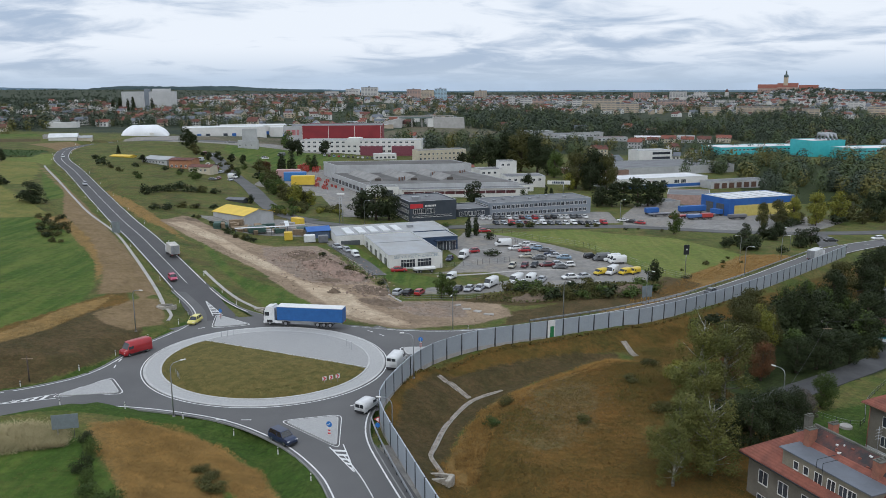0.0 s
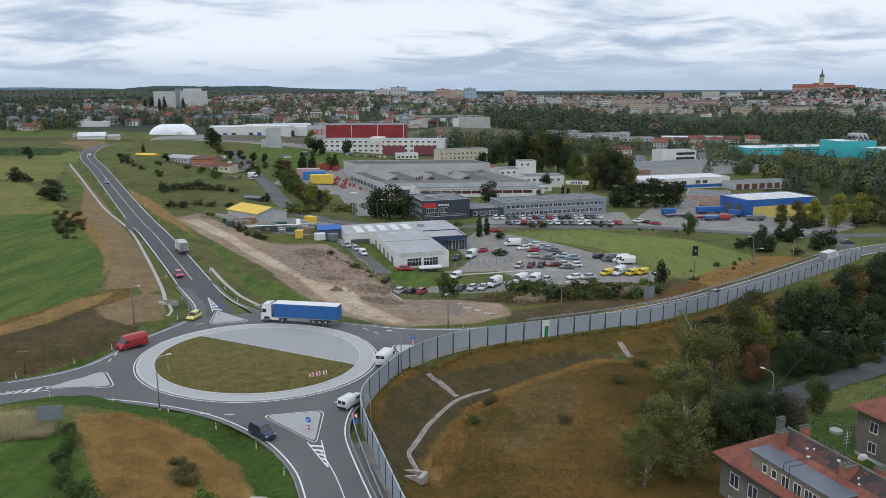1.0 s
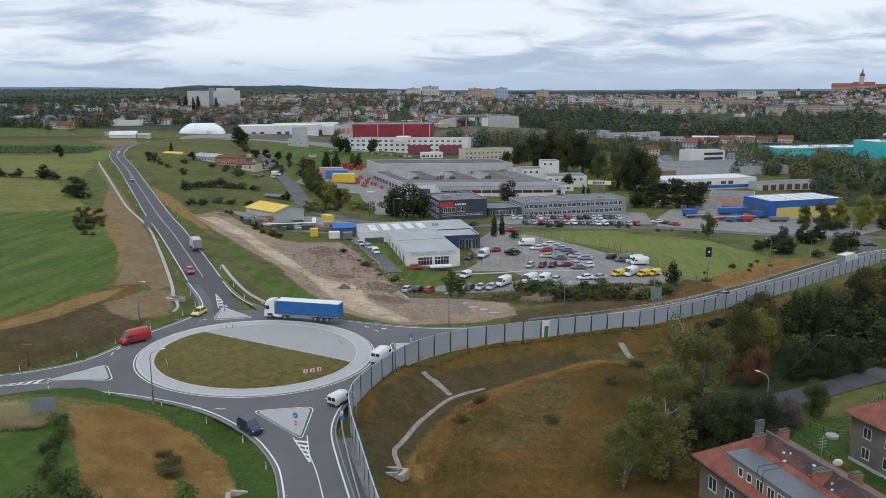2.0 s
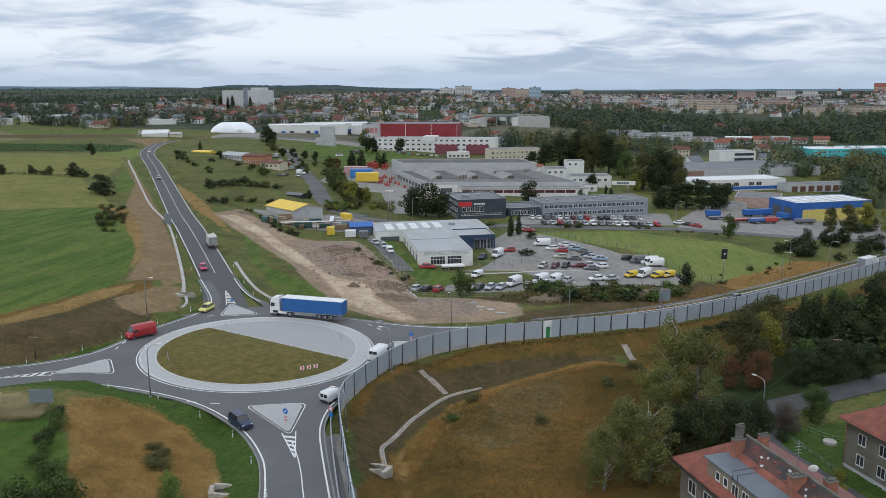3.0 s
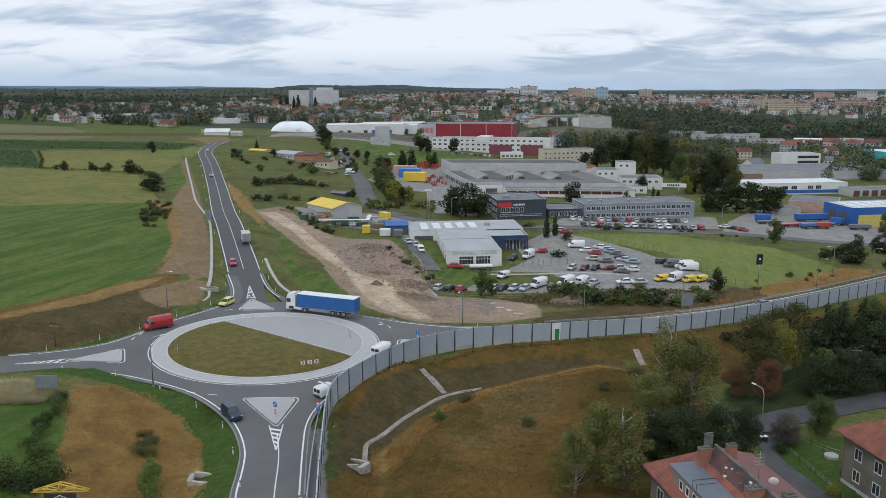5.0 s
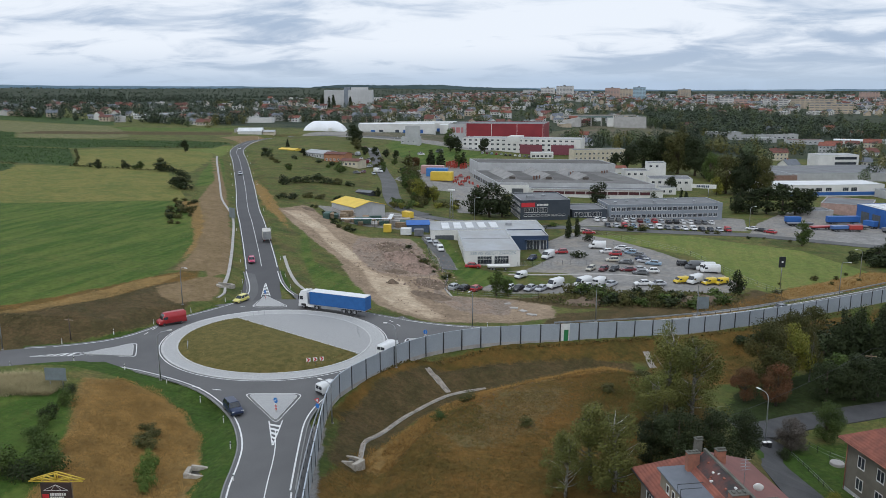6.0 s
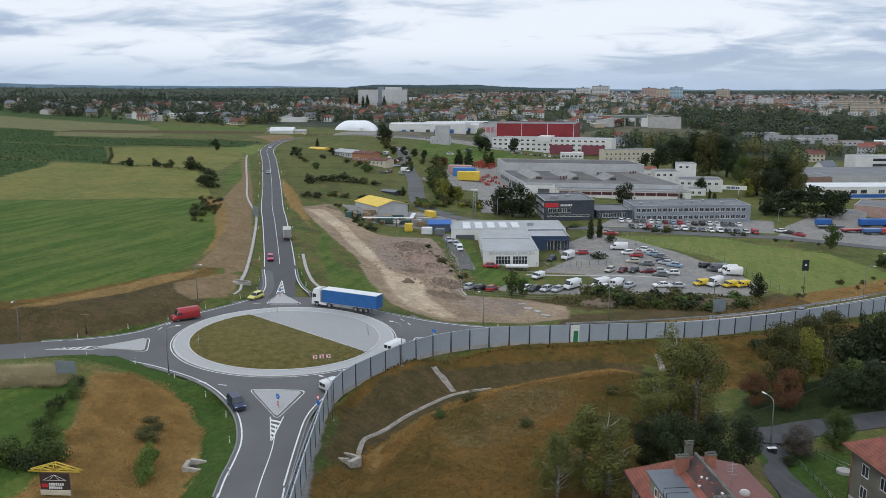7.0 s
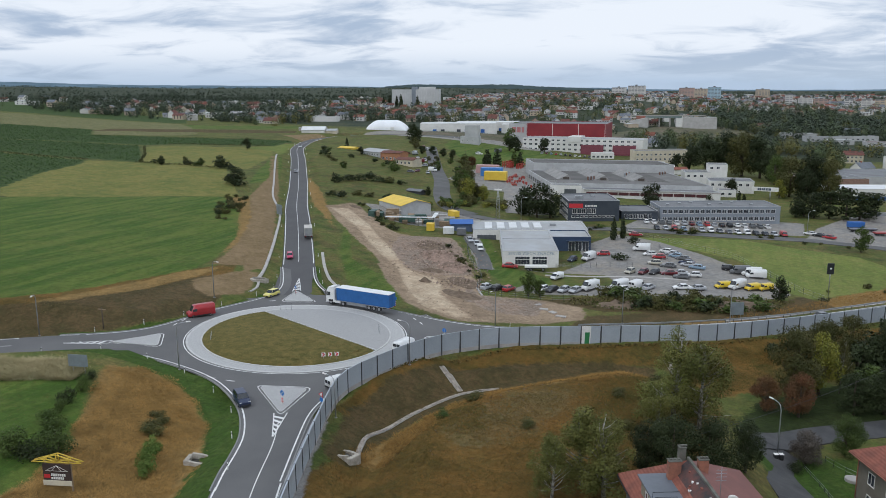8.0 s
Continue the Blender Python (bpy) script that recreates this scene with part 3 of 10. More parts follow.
def ground_material():
    m = bpy.data.materials.new("ground_cover")
    m.use_nodes = True
    nt = m.node_tree
    b = nt.nodes["Principled BSDF"]
    b.inputs["Roughness"].default_value = 0.95
    b.inputs["Specular IOR Level"].default_value = 0.15
    pos = nt.nodes.new("ShaderNodeNewGeometry").outputs["Position"]

    def noise_at(scale, detail=5.0, rough=0.62, stretch=None):
        v = pos
        if stretch:
            mp = nt.nodes.new("ShaderNodeMapping")
            mp.inputs["Scale"].default_value = stretch[:3]
            mp.inputs["Rotation"].default_value = (0, 0, radians(stretch[3]))
            nt.links.new(pos, mp.inputs[0])
            v = mp.outputs[0]
        n = node(nt, "ShaderNodeTexNoise", Scale=scale, Detail=detail, Roughness=rough)
        nt.links.new(v, n.inputs["Vector"])
        return n.outputs["Fac"]
    broad, mid, fine = noise_at(0.035), noise_at(0.22), noise_at(1.7, 6.0, 0.7)
    rows = noise_at(0.9, 3.0, 0.5, (1.0, 0.06, 1.0, 30.0))
    swath = noise_at(0.30, 4.0, 0.6, (1.0, 0.10, 1.0, -38.0))  # along the mower's way
    drill = node(nt, "ShaderNodeTexWave", Scale=0.055, Distortion=1.0, Detail=3.0)
    turned = nt.nodes.new("ShaderNodeMapping")
    turned.inputs["Rotation"].default_value = (0, 0, radians(34))
    nt.links.new(pos, turned.inputs[0])
    nt.links.new(turned.outputs[0], drill.inputs["Vector"])
    drill = drill.outputs["Fac"]

    def two(a, b_, f):
        return mix_colour(nt, f, a, b_)
    wide = ramp(nt, broad, 0.35, 0.65)
    tuft = ramp(nt, fine, 0.32, 0.68)
    patch = ramp(nt, mid, 0.34, 0.66)
    stripe = ramp(nt, swath, 0.36, 0.64)
    some = math_node(nt, "MULTIPLY", tuft, 0.6)
    base = two(two(two((0.078, 0.106, 0.024), (0.14, 0.132, 0.04), patch), two((0.092, 0.12, 0.027), (0.18, 0.138, 0.052), patch), wide), (0.06, 0.078, 0.022), math_node(nt, "MULTIPLY", tuft, 0.7))
    rough = ramp(nt, noise_at(0.075, 6.0, 0.7), 0.48, 0.62)
    base = two(base, two((0.045, 0.066, 0.018), (0.088, 0.07, 0.03), patch), math_node(nt, "MULTIPLY", rough, 0.75))
    layers = {
        "olive": two(two((0.155, 0.185, 0.045), (0.112, 0.155, 0.034), wide), two((0.19, 0.185, 0.058), (0.11, 0.13, 0.034), stripe), math_node(nt, "MULTIPLY", patch, 0.75)),
        "straw": two(two((0.175, 0.168, 0.044), (0.118, 0.142, 0.033), wide), two((0.225, 0.172, 0.058), (0.088, 0.104, 0.03), patch), math_node(nt, "MULTIPLY", tuft, 0.75)),
        "lush": two(two((0.046, 0.092, 0.014), (0.10, 0.135, 0.027), stripe), two((0.145, 0.138, 0.042), (0.04, 0.078, 0.014), wide), two((0.0, 0.0, 0.0), (0.75, 0.75, 0.75), math_node(nt, "MULTIPLY", tuft, patch))),
        "crop": two(two((0.03, 0.058, 0.016), (0.065, 0.10, 0.026), ramp(nt, drill, 0.3, 0.7)), (0.028, 0.05, 0.015), some),
        "stubble": two(two((0.20, 0.18, 0.085), (0.10, 0.11, 0.04), ramp(nt, drill, 0.35, 0.65)), (0.12, 0.12, 0.05), patch),
        "dry": two(two((0.27, 0.165, 0.058), (0.17, 0.112, 0.042), patch), two((0.17, 0.115, 0.042), (0.32, 0.20, 0.072), fine), tuft),
        "scrub": two(two((0.165, 0.089, 0.024), (0.082, 0.062, 0.016), patch), two((0.205, 0.108, 0.028), (0.052, 0.054, 0.014), wide), math_node(nt, "MULTIPLY", tuft, 0.8)),
        "soil": two(two((0.118, 0.076, 0.036), (0.072, 0.055, 0.023), patch), (0.052, 0.048, 0.019), math_node(nt, "MULTIPLY", tuft, 0.7)),
        "tan": two(two((0.25, 0.172, 0.098), (0.185, 0.128, 0.066), patch), (0.16, 0.118, 0.056), math_node(nt, "MULTIPLY", tuft, 0.6)),
        "dirt": two(two((0.35, 0.26, 0.175), (0.235, 0.17, 0.115), patch), two((0.17, 0.125, 0.085), (0.36, 0.275, 0.19), wide), math_node(nt, "MULTIPLY", tuft, 0.7)),
        "sand": two(two((0.47, 0.365, 0.255), (0.33, 0.245, 0.165), patch), (0.56, 0.47, 0.34), math_node(nt, "MULTIPLY", tuft, wide)),
        "rubble": two(two((0.24, 0.165, 0.115), (0.17, 0.13, 0.10), patch), (0.36, 0.30, 0.245), math_node(nt, "MULTIPLY", tuft, 0.55)),
        "stony": two(two((0.16, 0.103, 0.036), (0.088, 0.073, 0.022), patch), (0.20, 0.145, 0.072), math_node(nt, "MULTIPLY", tuft, 0.55)),
        "gravel": two(two(two((0.31, 0.30, 0.285), (0.29, 0.255, 0.21), wide), (0.23, 0.222, 0.21), patch), (0.18, 0.175, 0.165), math_node(nt, "MULTIPLY", tuft, 0.5)),
        "verge": two(two((0.046, 0.096, 0.014), (0.075, 0.105, 0.022), patch), (0.034, 0.062, 0.012), tuft),
        # darkened to hold the shade below the crowns
        "shaded_green": two(two((0.026, 0.042, 0.011), (0.042, 0.054, 0.016), patch), (0.022, 0.032, 0.01), tuft),
        "yard": two(two((0.17, 0.14, 0.105), (0.10, 0.09, 0.06), patch), (0.075, 0.085, 0.04), math_node(nt, "MULTIPLY", wide, 0.7)),
        "town": two(two((0.042, 0.056, 0.03), (0.07, 0.072, 0.042), patch), (0.028, 0.04, 0.027), wide),
    }
    col = base
    ragged = math_node(nt, "ADD", math_node(nt, "MULTIPLY", math_node(nt, "SUBTRACT", mid, 0.5), 0.55), math_node(nt, "MULTIPLY", math_node(nt, "SUBTRACT", fine, 0.5), 0.45))
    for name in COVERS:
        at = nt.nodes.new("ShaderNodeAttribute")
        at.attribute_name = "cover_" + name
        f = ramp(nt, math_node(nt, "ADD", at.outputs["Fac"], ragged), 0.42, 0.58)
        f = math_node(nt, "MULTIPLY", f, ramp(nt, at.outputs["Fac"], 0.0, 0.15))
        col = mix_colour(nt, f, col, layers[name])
    # clumps and blades: light and dark at the size of a tuft
    clump = node(nt, "ShaderNodeTexNoise", Scale=0.75, Detail=9.0, Roughness=0.78)
    nt.links.new(pos, clump.inputs["Vector"])
    tone = math_node(nt, "ADD", 0.76, math_node(nt, "MULTIPLY", ramp(nt, clump.outputs["Fac"], 0.30, 0.70), 0.46))
    vm = nt.nodes.new("ShaderNodeVectorMath")
    vm.operation = "SCALE"
    nt.links.new(col, vm.inputs[0])
    nt.links.new(tone, vm.inputs[3])
    nt.links.new(vm.outputs[0], b.inputs["Base Color"])
    bp = node(nt, "ShaderNodeBump", Strength=0.7, Distance=0.35)
    nt.links.new(fine, bp.inputs["Height"])
    nt.links.new(bp.outputs[0], b.inputs["Normal"])
    return m


def make_ground():
    xs = np.r_[graded(-520, -169, 4.0, -4300, -170, 1.1), graded(-165, 150, 1.5, -164, 4300, 1.1)]
    ys = np.r_[graded(58, 330, 1.5, -600, 330, 1.12), graded(335, 720, 4.0, 336, 4900, 1.1)]
    xs, ys = np.unique(np.round(xs, 3)), np.unique(np.round(ys, 3))
    X, Y = np.meshgrid(xs, ys)
    Z = ground_at(X, Y)
    nx, ny = len(xs), len(ys)
    idx = np.arange(nx * ny).reshape(ny, nx)
    quads = np.stack([idx[:-1, :-1], idx[:-1, 1:], idx[1:, 1:], idx[1:, :-1]], -1).reshape(-1, 4)
    me = bpy.data.meshes.new("ground")
    me.vertices.add(nx * ny)
    me.vertices.foreach_set("co", np.stack([X, Y, Z], -1).ravel())
    me.loops.add(quads.size)
    me.loops.foreach_set("vertex_index", quads.ravel())
    me.polygons.add(len(quads))
    me.polygons.foreach_set("loop_start", np.arange(len(quads)) * 4)
    me.update(calc_edges=True)
    me.polygons.foreach_set("use_smooth", [True] * len(quads))
    for name in COVERS:
        at = me.attributes.new("cover_" + name, "FLOAT", "POINT")
        if name == "town":
            w = step(Y, 560, 760) * (1 - step(-X - 0.55 * Y, -60, 120) * (1 - step(Y, 800, 1000)))
        else:
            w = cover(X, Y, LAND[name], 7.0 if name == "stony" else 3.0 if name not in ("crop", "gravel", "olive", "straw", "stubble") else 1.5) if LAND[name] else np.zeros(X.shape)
            if name == "verge":  # mown strips beside the carriageways
                for (edge, _), wide in zip(FLARES, (4.6, 0.7, 1.2, 0.5)):
                    w = np.maximum(w, np.clip(0.5 + (wide - to_line(X, Y, edge)[0]) / 2.0, 0, 1))
                for k in ("west", "south"):
                    strip = np.clip(0.5 + (ROADS[k][1] + 2.6 - to_line(X, Y, ROADS[k][0])[0]) / 2.0, 0, 1)
                    w = np.maximum(w, strip * ((X < -0.5 - (Y - 66) * 0.41) if k == "south" else (Y < 115 + 0.673 * (X + 61))))
        at.data.foreach_set("value", w.ravel())
    me.materials.append(ground_material())
    return tagged(new("ground", me), "uneven ground of grass, dry weeds, bare soil and fields", "ground", kind="structure")


make_ground()


# hills too far off to shift: hazy blue ranges and a darker wooded ridge before them
def backdrop_hills(name, away, profile, tint, shade, label):
    m = bpy.data.materials.new(name)
    m.use_nodes = True
    nt = m.node_tree
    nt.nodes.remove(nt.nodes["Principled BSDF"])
    # the hills glow evenly; the haze of distance is in the emission colour
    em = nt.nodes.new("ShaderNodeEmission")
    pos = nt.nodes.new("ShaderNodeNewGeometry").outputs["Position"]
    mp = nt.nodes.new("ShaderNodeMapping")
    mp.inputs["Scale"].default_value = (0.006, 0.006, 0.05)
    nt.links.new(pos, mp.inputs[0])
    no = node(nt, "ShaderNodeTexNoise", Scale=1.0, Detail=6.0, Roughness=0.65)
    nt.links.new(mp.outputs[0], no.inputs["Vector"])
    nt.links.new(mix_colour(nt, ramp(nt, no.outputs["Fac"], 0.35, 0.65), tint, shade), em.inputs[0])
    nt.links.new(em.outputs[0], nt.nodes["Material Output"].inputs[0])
    az = np.linspace(profile[0][0], profile[-1][0], 500)
    rng = np.random.default_rng(len(profile))
    rise = np.interp(az, [p[0] for p in profile], [p[1] for p in profile])
    rough = np.convolve(rng.normal(size=520), np.ones(5) / 5, "same")[10:510]
    x, y = away * np.sin(np.radians(az)), away * np.cos(np.radians(az))
    top = 47 + away * np.tan(np.radians(rise)) + rough * 1.6
    vs = [(a, b, -40.0) for a, b in zip(x, y)] + [(a, b, c) for a, b, c in zip(x, y, top)]
    fs = [(i, i + 1, 501 + i, 500 + i) for i in range(499)]
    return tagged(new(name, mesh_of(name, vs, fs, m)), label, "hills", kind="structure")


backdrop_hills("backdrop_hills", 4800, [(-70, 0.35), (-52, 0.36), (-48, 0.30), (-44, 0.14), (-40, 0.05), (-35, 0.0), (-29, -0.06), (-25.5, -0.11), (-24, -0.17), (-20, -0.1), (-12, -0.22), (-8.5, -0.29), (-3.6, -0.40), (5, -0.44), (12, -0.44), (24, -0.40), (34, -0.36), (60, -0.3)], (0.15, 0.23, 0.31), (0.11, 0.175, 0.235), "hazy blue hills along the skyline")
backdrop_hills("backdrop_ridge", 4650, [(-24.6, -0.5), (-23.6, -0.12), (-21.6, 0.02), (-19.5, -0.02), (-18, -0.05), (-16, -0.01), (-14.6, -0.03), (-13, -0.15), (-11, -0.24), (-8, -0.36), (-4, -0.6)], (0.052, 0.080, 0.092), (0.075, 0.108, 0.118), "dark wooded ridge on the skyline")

# ---- roads, kerbs and markings ----
def arc(r, a0, a1, gap=0.8, cx=CX, cy=CY):
    n = max(4, int(abs(a1 - a0) * math.pi / 180 * r / gap))
    a = np.radians(np.linspace(a0, a1, n + 1))
    x, y = cx + r * np.cos(a), cy + r * np.sin(a)
    return np.c_[x, y, ring_z(x, y)]


def on_ring(r, left, right, lift, thick=0.0, a0=0, a1=360):
    """A ribbon along an arc whose every corner lies on the roundabout's plane."""
    P = arc(r, a0, a1)
    P[:, 2] = 0
    v, f = ribbon(P, left, right, lift, thick)
    v[:, 2] += ring_z(v[:, 0], v[:, 1])
    return v, f


def flat_poly(pts, zf, lift):
    return [(x, y, zf(x, y) + lift) for x, y in pts], [tuple(range(len(pts)))]


LINES = {k: resample(v[0], 3.0) for k, v in ROADS.items()}
setting("road_ring", [on_ring(22.3, 3.1, -3.1, 0.004)], ASPHALT, "grey asphalt ring of the roundabout", "road")


def road_z(x, y):
    best = (1e9, 0.0)
    d = math.hypot(x - CX, y - CY)
    if d < 29:
        return float(ring_z(x, y))
    for k in ("north", "west", "south", "east"):
        dd, z = to_line(np.array([x]), np.array([y]), ROADS[k][0])
        if dd[0] < best[0]:
            best = (dd[0], float(z[0]))
    w = min(1.0, max(0.0, (d - 29) / 10))
    return best[1] * w + float(ring_z(x, y)) * (1 - w)


for k in ("north", "west", "south", "east"):
    half = ROADS[k][1]
    Nn = normals_of(LINES[k])
    rows_ = []
    for o in np.linspace(-half, half, 5):  # the crossfall turns into the roundabout's plane
        q = LINES[k][:, :2] + Nn * o
        near = np.hypot(q[:, 0] - CX, q[:, 1] - CY) < 60
        rows_.append(np.c_[q, [(road_z(x, y) if n else z) - 0.012 for (x, y), n, z in zip(q, near, LINES[k][:, 2])]])
    n = len(LINES[k])
    fs = [(j * n + i, j * n + i + 1, (j + 1) * n + i + 1, (j + 1) * n + i) for j in range(4) for i in range(n - 1)]
    setting("road_" + k, [(np.vstack(rows_), fs)], ASPHALT_NEW if k == "north" else ASPHALT, "smooth grey asphalt carriageway with white edge lines", "road")
chunks, edge_lines, kerbs = [], [], []
for edge, back in FLARES:
    P = resample(edge, 1.5)
    P = np.c_[P, [road_z(x, y) for x, y in P]]
    Q = resample(back[::-1], 1.5)
    t = np.linspace(0, len(Q) - 1, len(P))
    Q = np.c_[np.interp(t, range(len(Q)), Q[:, 0]), np.interp(t, range(len(Q)), Q[:, 1])]
    r = np.hypot(Q[:, 0] - CX, Q[:, 1] - CY)
    out = np.maximum(1.0, 21.4 / r)  # stay clear of the apron
    Q = np.c_[CX + (Q[:, 0] - CX) * out, CY + (Q[:, 1] - CY) * out]
    Q = np.c_[Q, [road_z(x, y) for x, y in Q]]
    n = len(P)
    chunks.append((np.vstack([P, Q]) + (0, 0, 0.001), [(i, i + 1, n + i + 1, n + i) for i in range(n - 1)]))
    edge_lines.append(P)
for a0, a1 in MOUTHS:
    chunks.append(on_ring(27.0, 2.4, -2.4, -0.004, 0.0, a0, a1))
setting("road_mouths", chunks, ASPHALT, "grey asphalt flares where the roads join the roundabout", "road")

# the raised apron, the stone paving and the grassed mound of the island
setting("roundabout_apron", [on_ring(19.0, 1.45, -1.25, 0.07, 0.2)], SETTS, "ring of pale granite setts round the island", "pavement")
setting("kerb_apron", [on_ring(20.35, 0.2, -0.2, 0.10, 0.3), on_ring(17.75, 0.15, -0.15, 0.16, 0.3)], KERB, "pale stone kerbs of the roundabout island", "kerb")
T0, T1 = 143.5, -7.0  # where the paving meets the lawn on the rim


def island():
    a = Vector((CX + 17.6 * math.cos(radians(T0)), CY + 17.6 * math.sin(radians(T0))))
    b = Vector((CX + 17.6 * math.cos(radians(T1)), CY + 17.6 * math.sin(radians(T1))))
    nrm = Vector(((b - a).y, -(b - a).x)).normalized()
    if nrm.dot(Vector((CX, CY)) - a) < 0:
        nrm = -nrm
    # lawn: polar grid squeezed onto the part of the disc beyond the chord
    vs, fs = [], []
    na, nr = 72, 16
    mid = Vector((CX, CY)) + nrm * 6.5
    for j in range(nr + 1):
        for i in range(na):
            t = 2 * math.pi * i / na
            d = Vector((math.cos(t), math.sin(t)))
            # distance to the rim and to the chord
            oc = mid - Vector((CX, CY))
            bq = oc.dot(d)
            lim = -bq + math.sqrt(max(0, bq * bq - oc.length_squared + 17.6 ** 2))
            dn = d.dot(nrm)
            if dn < -1e-6:
                lim = min(lim, (mid - a).dot(nrm) / -dn)
            r = lim * j / nr
            p = mid + d * r
            f = j / nr
            h = 1.45 * (1 - f ** 2.4) + 0.10 + 0.03 * math.sin(p.x * 2.1) * math.cos(p.y * 1.7) * (1 - f)
            vs.append((p.x, p.y, ring_z(p.x, p.y) + h))
    for j in range(nr):
        for i in range(na):
            i2 = (i + 1) % na
            fs.append((j * na + i, j * na + i2, (j + 1) * na + i2, (j + 1) * na + i))
    lawn = mat("island_lawn", (0.185, 0.142, 0.052), (0.088, 0.088, 0.028), 0.95, 0, 0.8, 11.0, 1.0, 0.45, spec=0.1)
    setting("ground_island", [(vs, fs)], lawn, "domed lawn of yellowing grass in the roundabout", "lawn", smooth=True)
    # paving beyond the chord
    pts = []
    k = T1
    while k < T0 + 0.1:
        pts.append((CX + 17.6 * math.cos(radians(k)), CY + 17.6 * math.sin(radians(k))))
        k += (T0 - T1) / 40
    top, f = flat_poly(pts, ring_z, 0.14)
    setting("pavement_island", [(top, f)], SETTS, "segment of grey stone paving on the roundabout island", "pavement")
    e = np.array([[*(a + (b - a) * t), 0] for t in np.linspace(0, 1, 20)])
    e[:, 2] = ring_z(e[:, 0], e[:, 1])
    setting("kerb_lawn", [ribbon(e, 0.12, -0.12, 0.24, 0.3)], KERB, "straight stone edging between lawn and paving", "kerb")

    rng = np.random.default_rng(44)
    n = 26000
    r, t = 17.2 * np.sqrt(rng.random(n)), rng.uniform(0, 2 * math.pi, n)
    x, y = CX + r * np.cos(t), CY + r * np.sin(t)
    keep = ((x - a.x) * nrm.x + (y - a.y) * nrm.y) > 0.4
    x, y, n = x[keep], y[keep], int(keep.sum())
    Q = np.array(vs)
    z = np.array([Q[np.argmin((Q[:, 0] - px) ** 2 + (Q[:, 1] - py) ** 2), 2] for px, py in zip(x, y)])
    V = np.zeros((n, 3, 3))
    ang, h = rng.uniform(0, 6.28, n), rng.uniform(0.12, 0.36, n)
    side = np.c_[-np.sin(ang), np.cos(ang), np.zeros(n)] * rng.uniform(0.04, 0.1, n)[:, None]
    o = np.c_[x, y, z - 0.08]
    V[:, 0], V[:, 1] = o - side, o + side
    V[:, 2] = o + np.c_[np.cos(ang) * h * 1.7, np.sin(ang) * h * 1.7, h * 0.6]
    me = bpy.data.meshes.new("lawn_grass")
    me.from_pydata(V.reshape(-1, 3).tolist(), [], np.arange(3 * n).reshape(-1, 3).tolist())
    me.materials.append(mat("lawn_blades", (0.21, 0.165, 0.062), (0.10, 0.10, 0.033), 0.9, 0, 0.5, 2.0, island=0.15, spec=0.1))
    tagged(new("lawn_grass", me), "short yellowing grass blades on the roundabout lawn", "grass", kind="stuff")


island()


# painted lines
paint_chunks = []
for k in ("north", "west", "south", "east"):
    P, half = LINES[k], ROADS[k][1]
    d = np.hypot(P[:, 0] - CX, P[:, 1] - CY)
    far = P[d > {"north": 56, "west": 45, "south": 56, "east": 50}[k]]
    for side in (1, -1):
        off = 3.1 if k == "south" and side > 0 else half - 0.35
        paint_chunks.append(ribbon(far, side * off + 0.11, side * off - 0.11, 0.006))
    fine = resample(P[d > (38 if k != "north" else 62)], 1.0)
    if k == "east":
        for i in range(0, len(fine) - 4, 9):
            paint_chunks.append(ribbon(fine[i:i + 4], 0.07, -0.07, 0.006))
    else:
        paint_chunks.append(ribbon(fine, 0.07, -0.07, 0.006))
for P in edge_lines:
    k = len(P) // 2
    side = 1 if np.dot(normals_of(P)[k], np.array((CX, CY)) - P[k, :2]) > 0 else -1
    paint_chunks.append(ribbon(P, side * 0.62 + 0.11, side * 0.62 - 0.11, 0.012))
    kerbs.append(ribbon(P, 0.08, -0.10, 0.05, 0.25))
paint_chunks.append(on_ring(20.9, 0.09, -0.09, 0.012))
for a in (265.4, 273.6, 311.0, 318.5, 181.4, 188.4, 131.2, 124.0, 41.0, 48.5):
    paint_chunks.append(on_ring(25.4, 0.11, -0.11, 0.014, 0.0, a, a + 3.4))
setting("road_marking", paint_chunks, LINE, "white painted edge and centre lines", "road marking")
setting("kerb_outer", kerbs, mat("kerb_dull", (0.26, 0.26, 0.25), (0.2, 0.2, 0.19), 0.9, 0, 0.6, 8.0), "low pale kerb along the outer edge of the roundabout", "kerb")


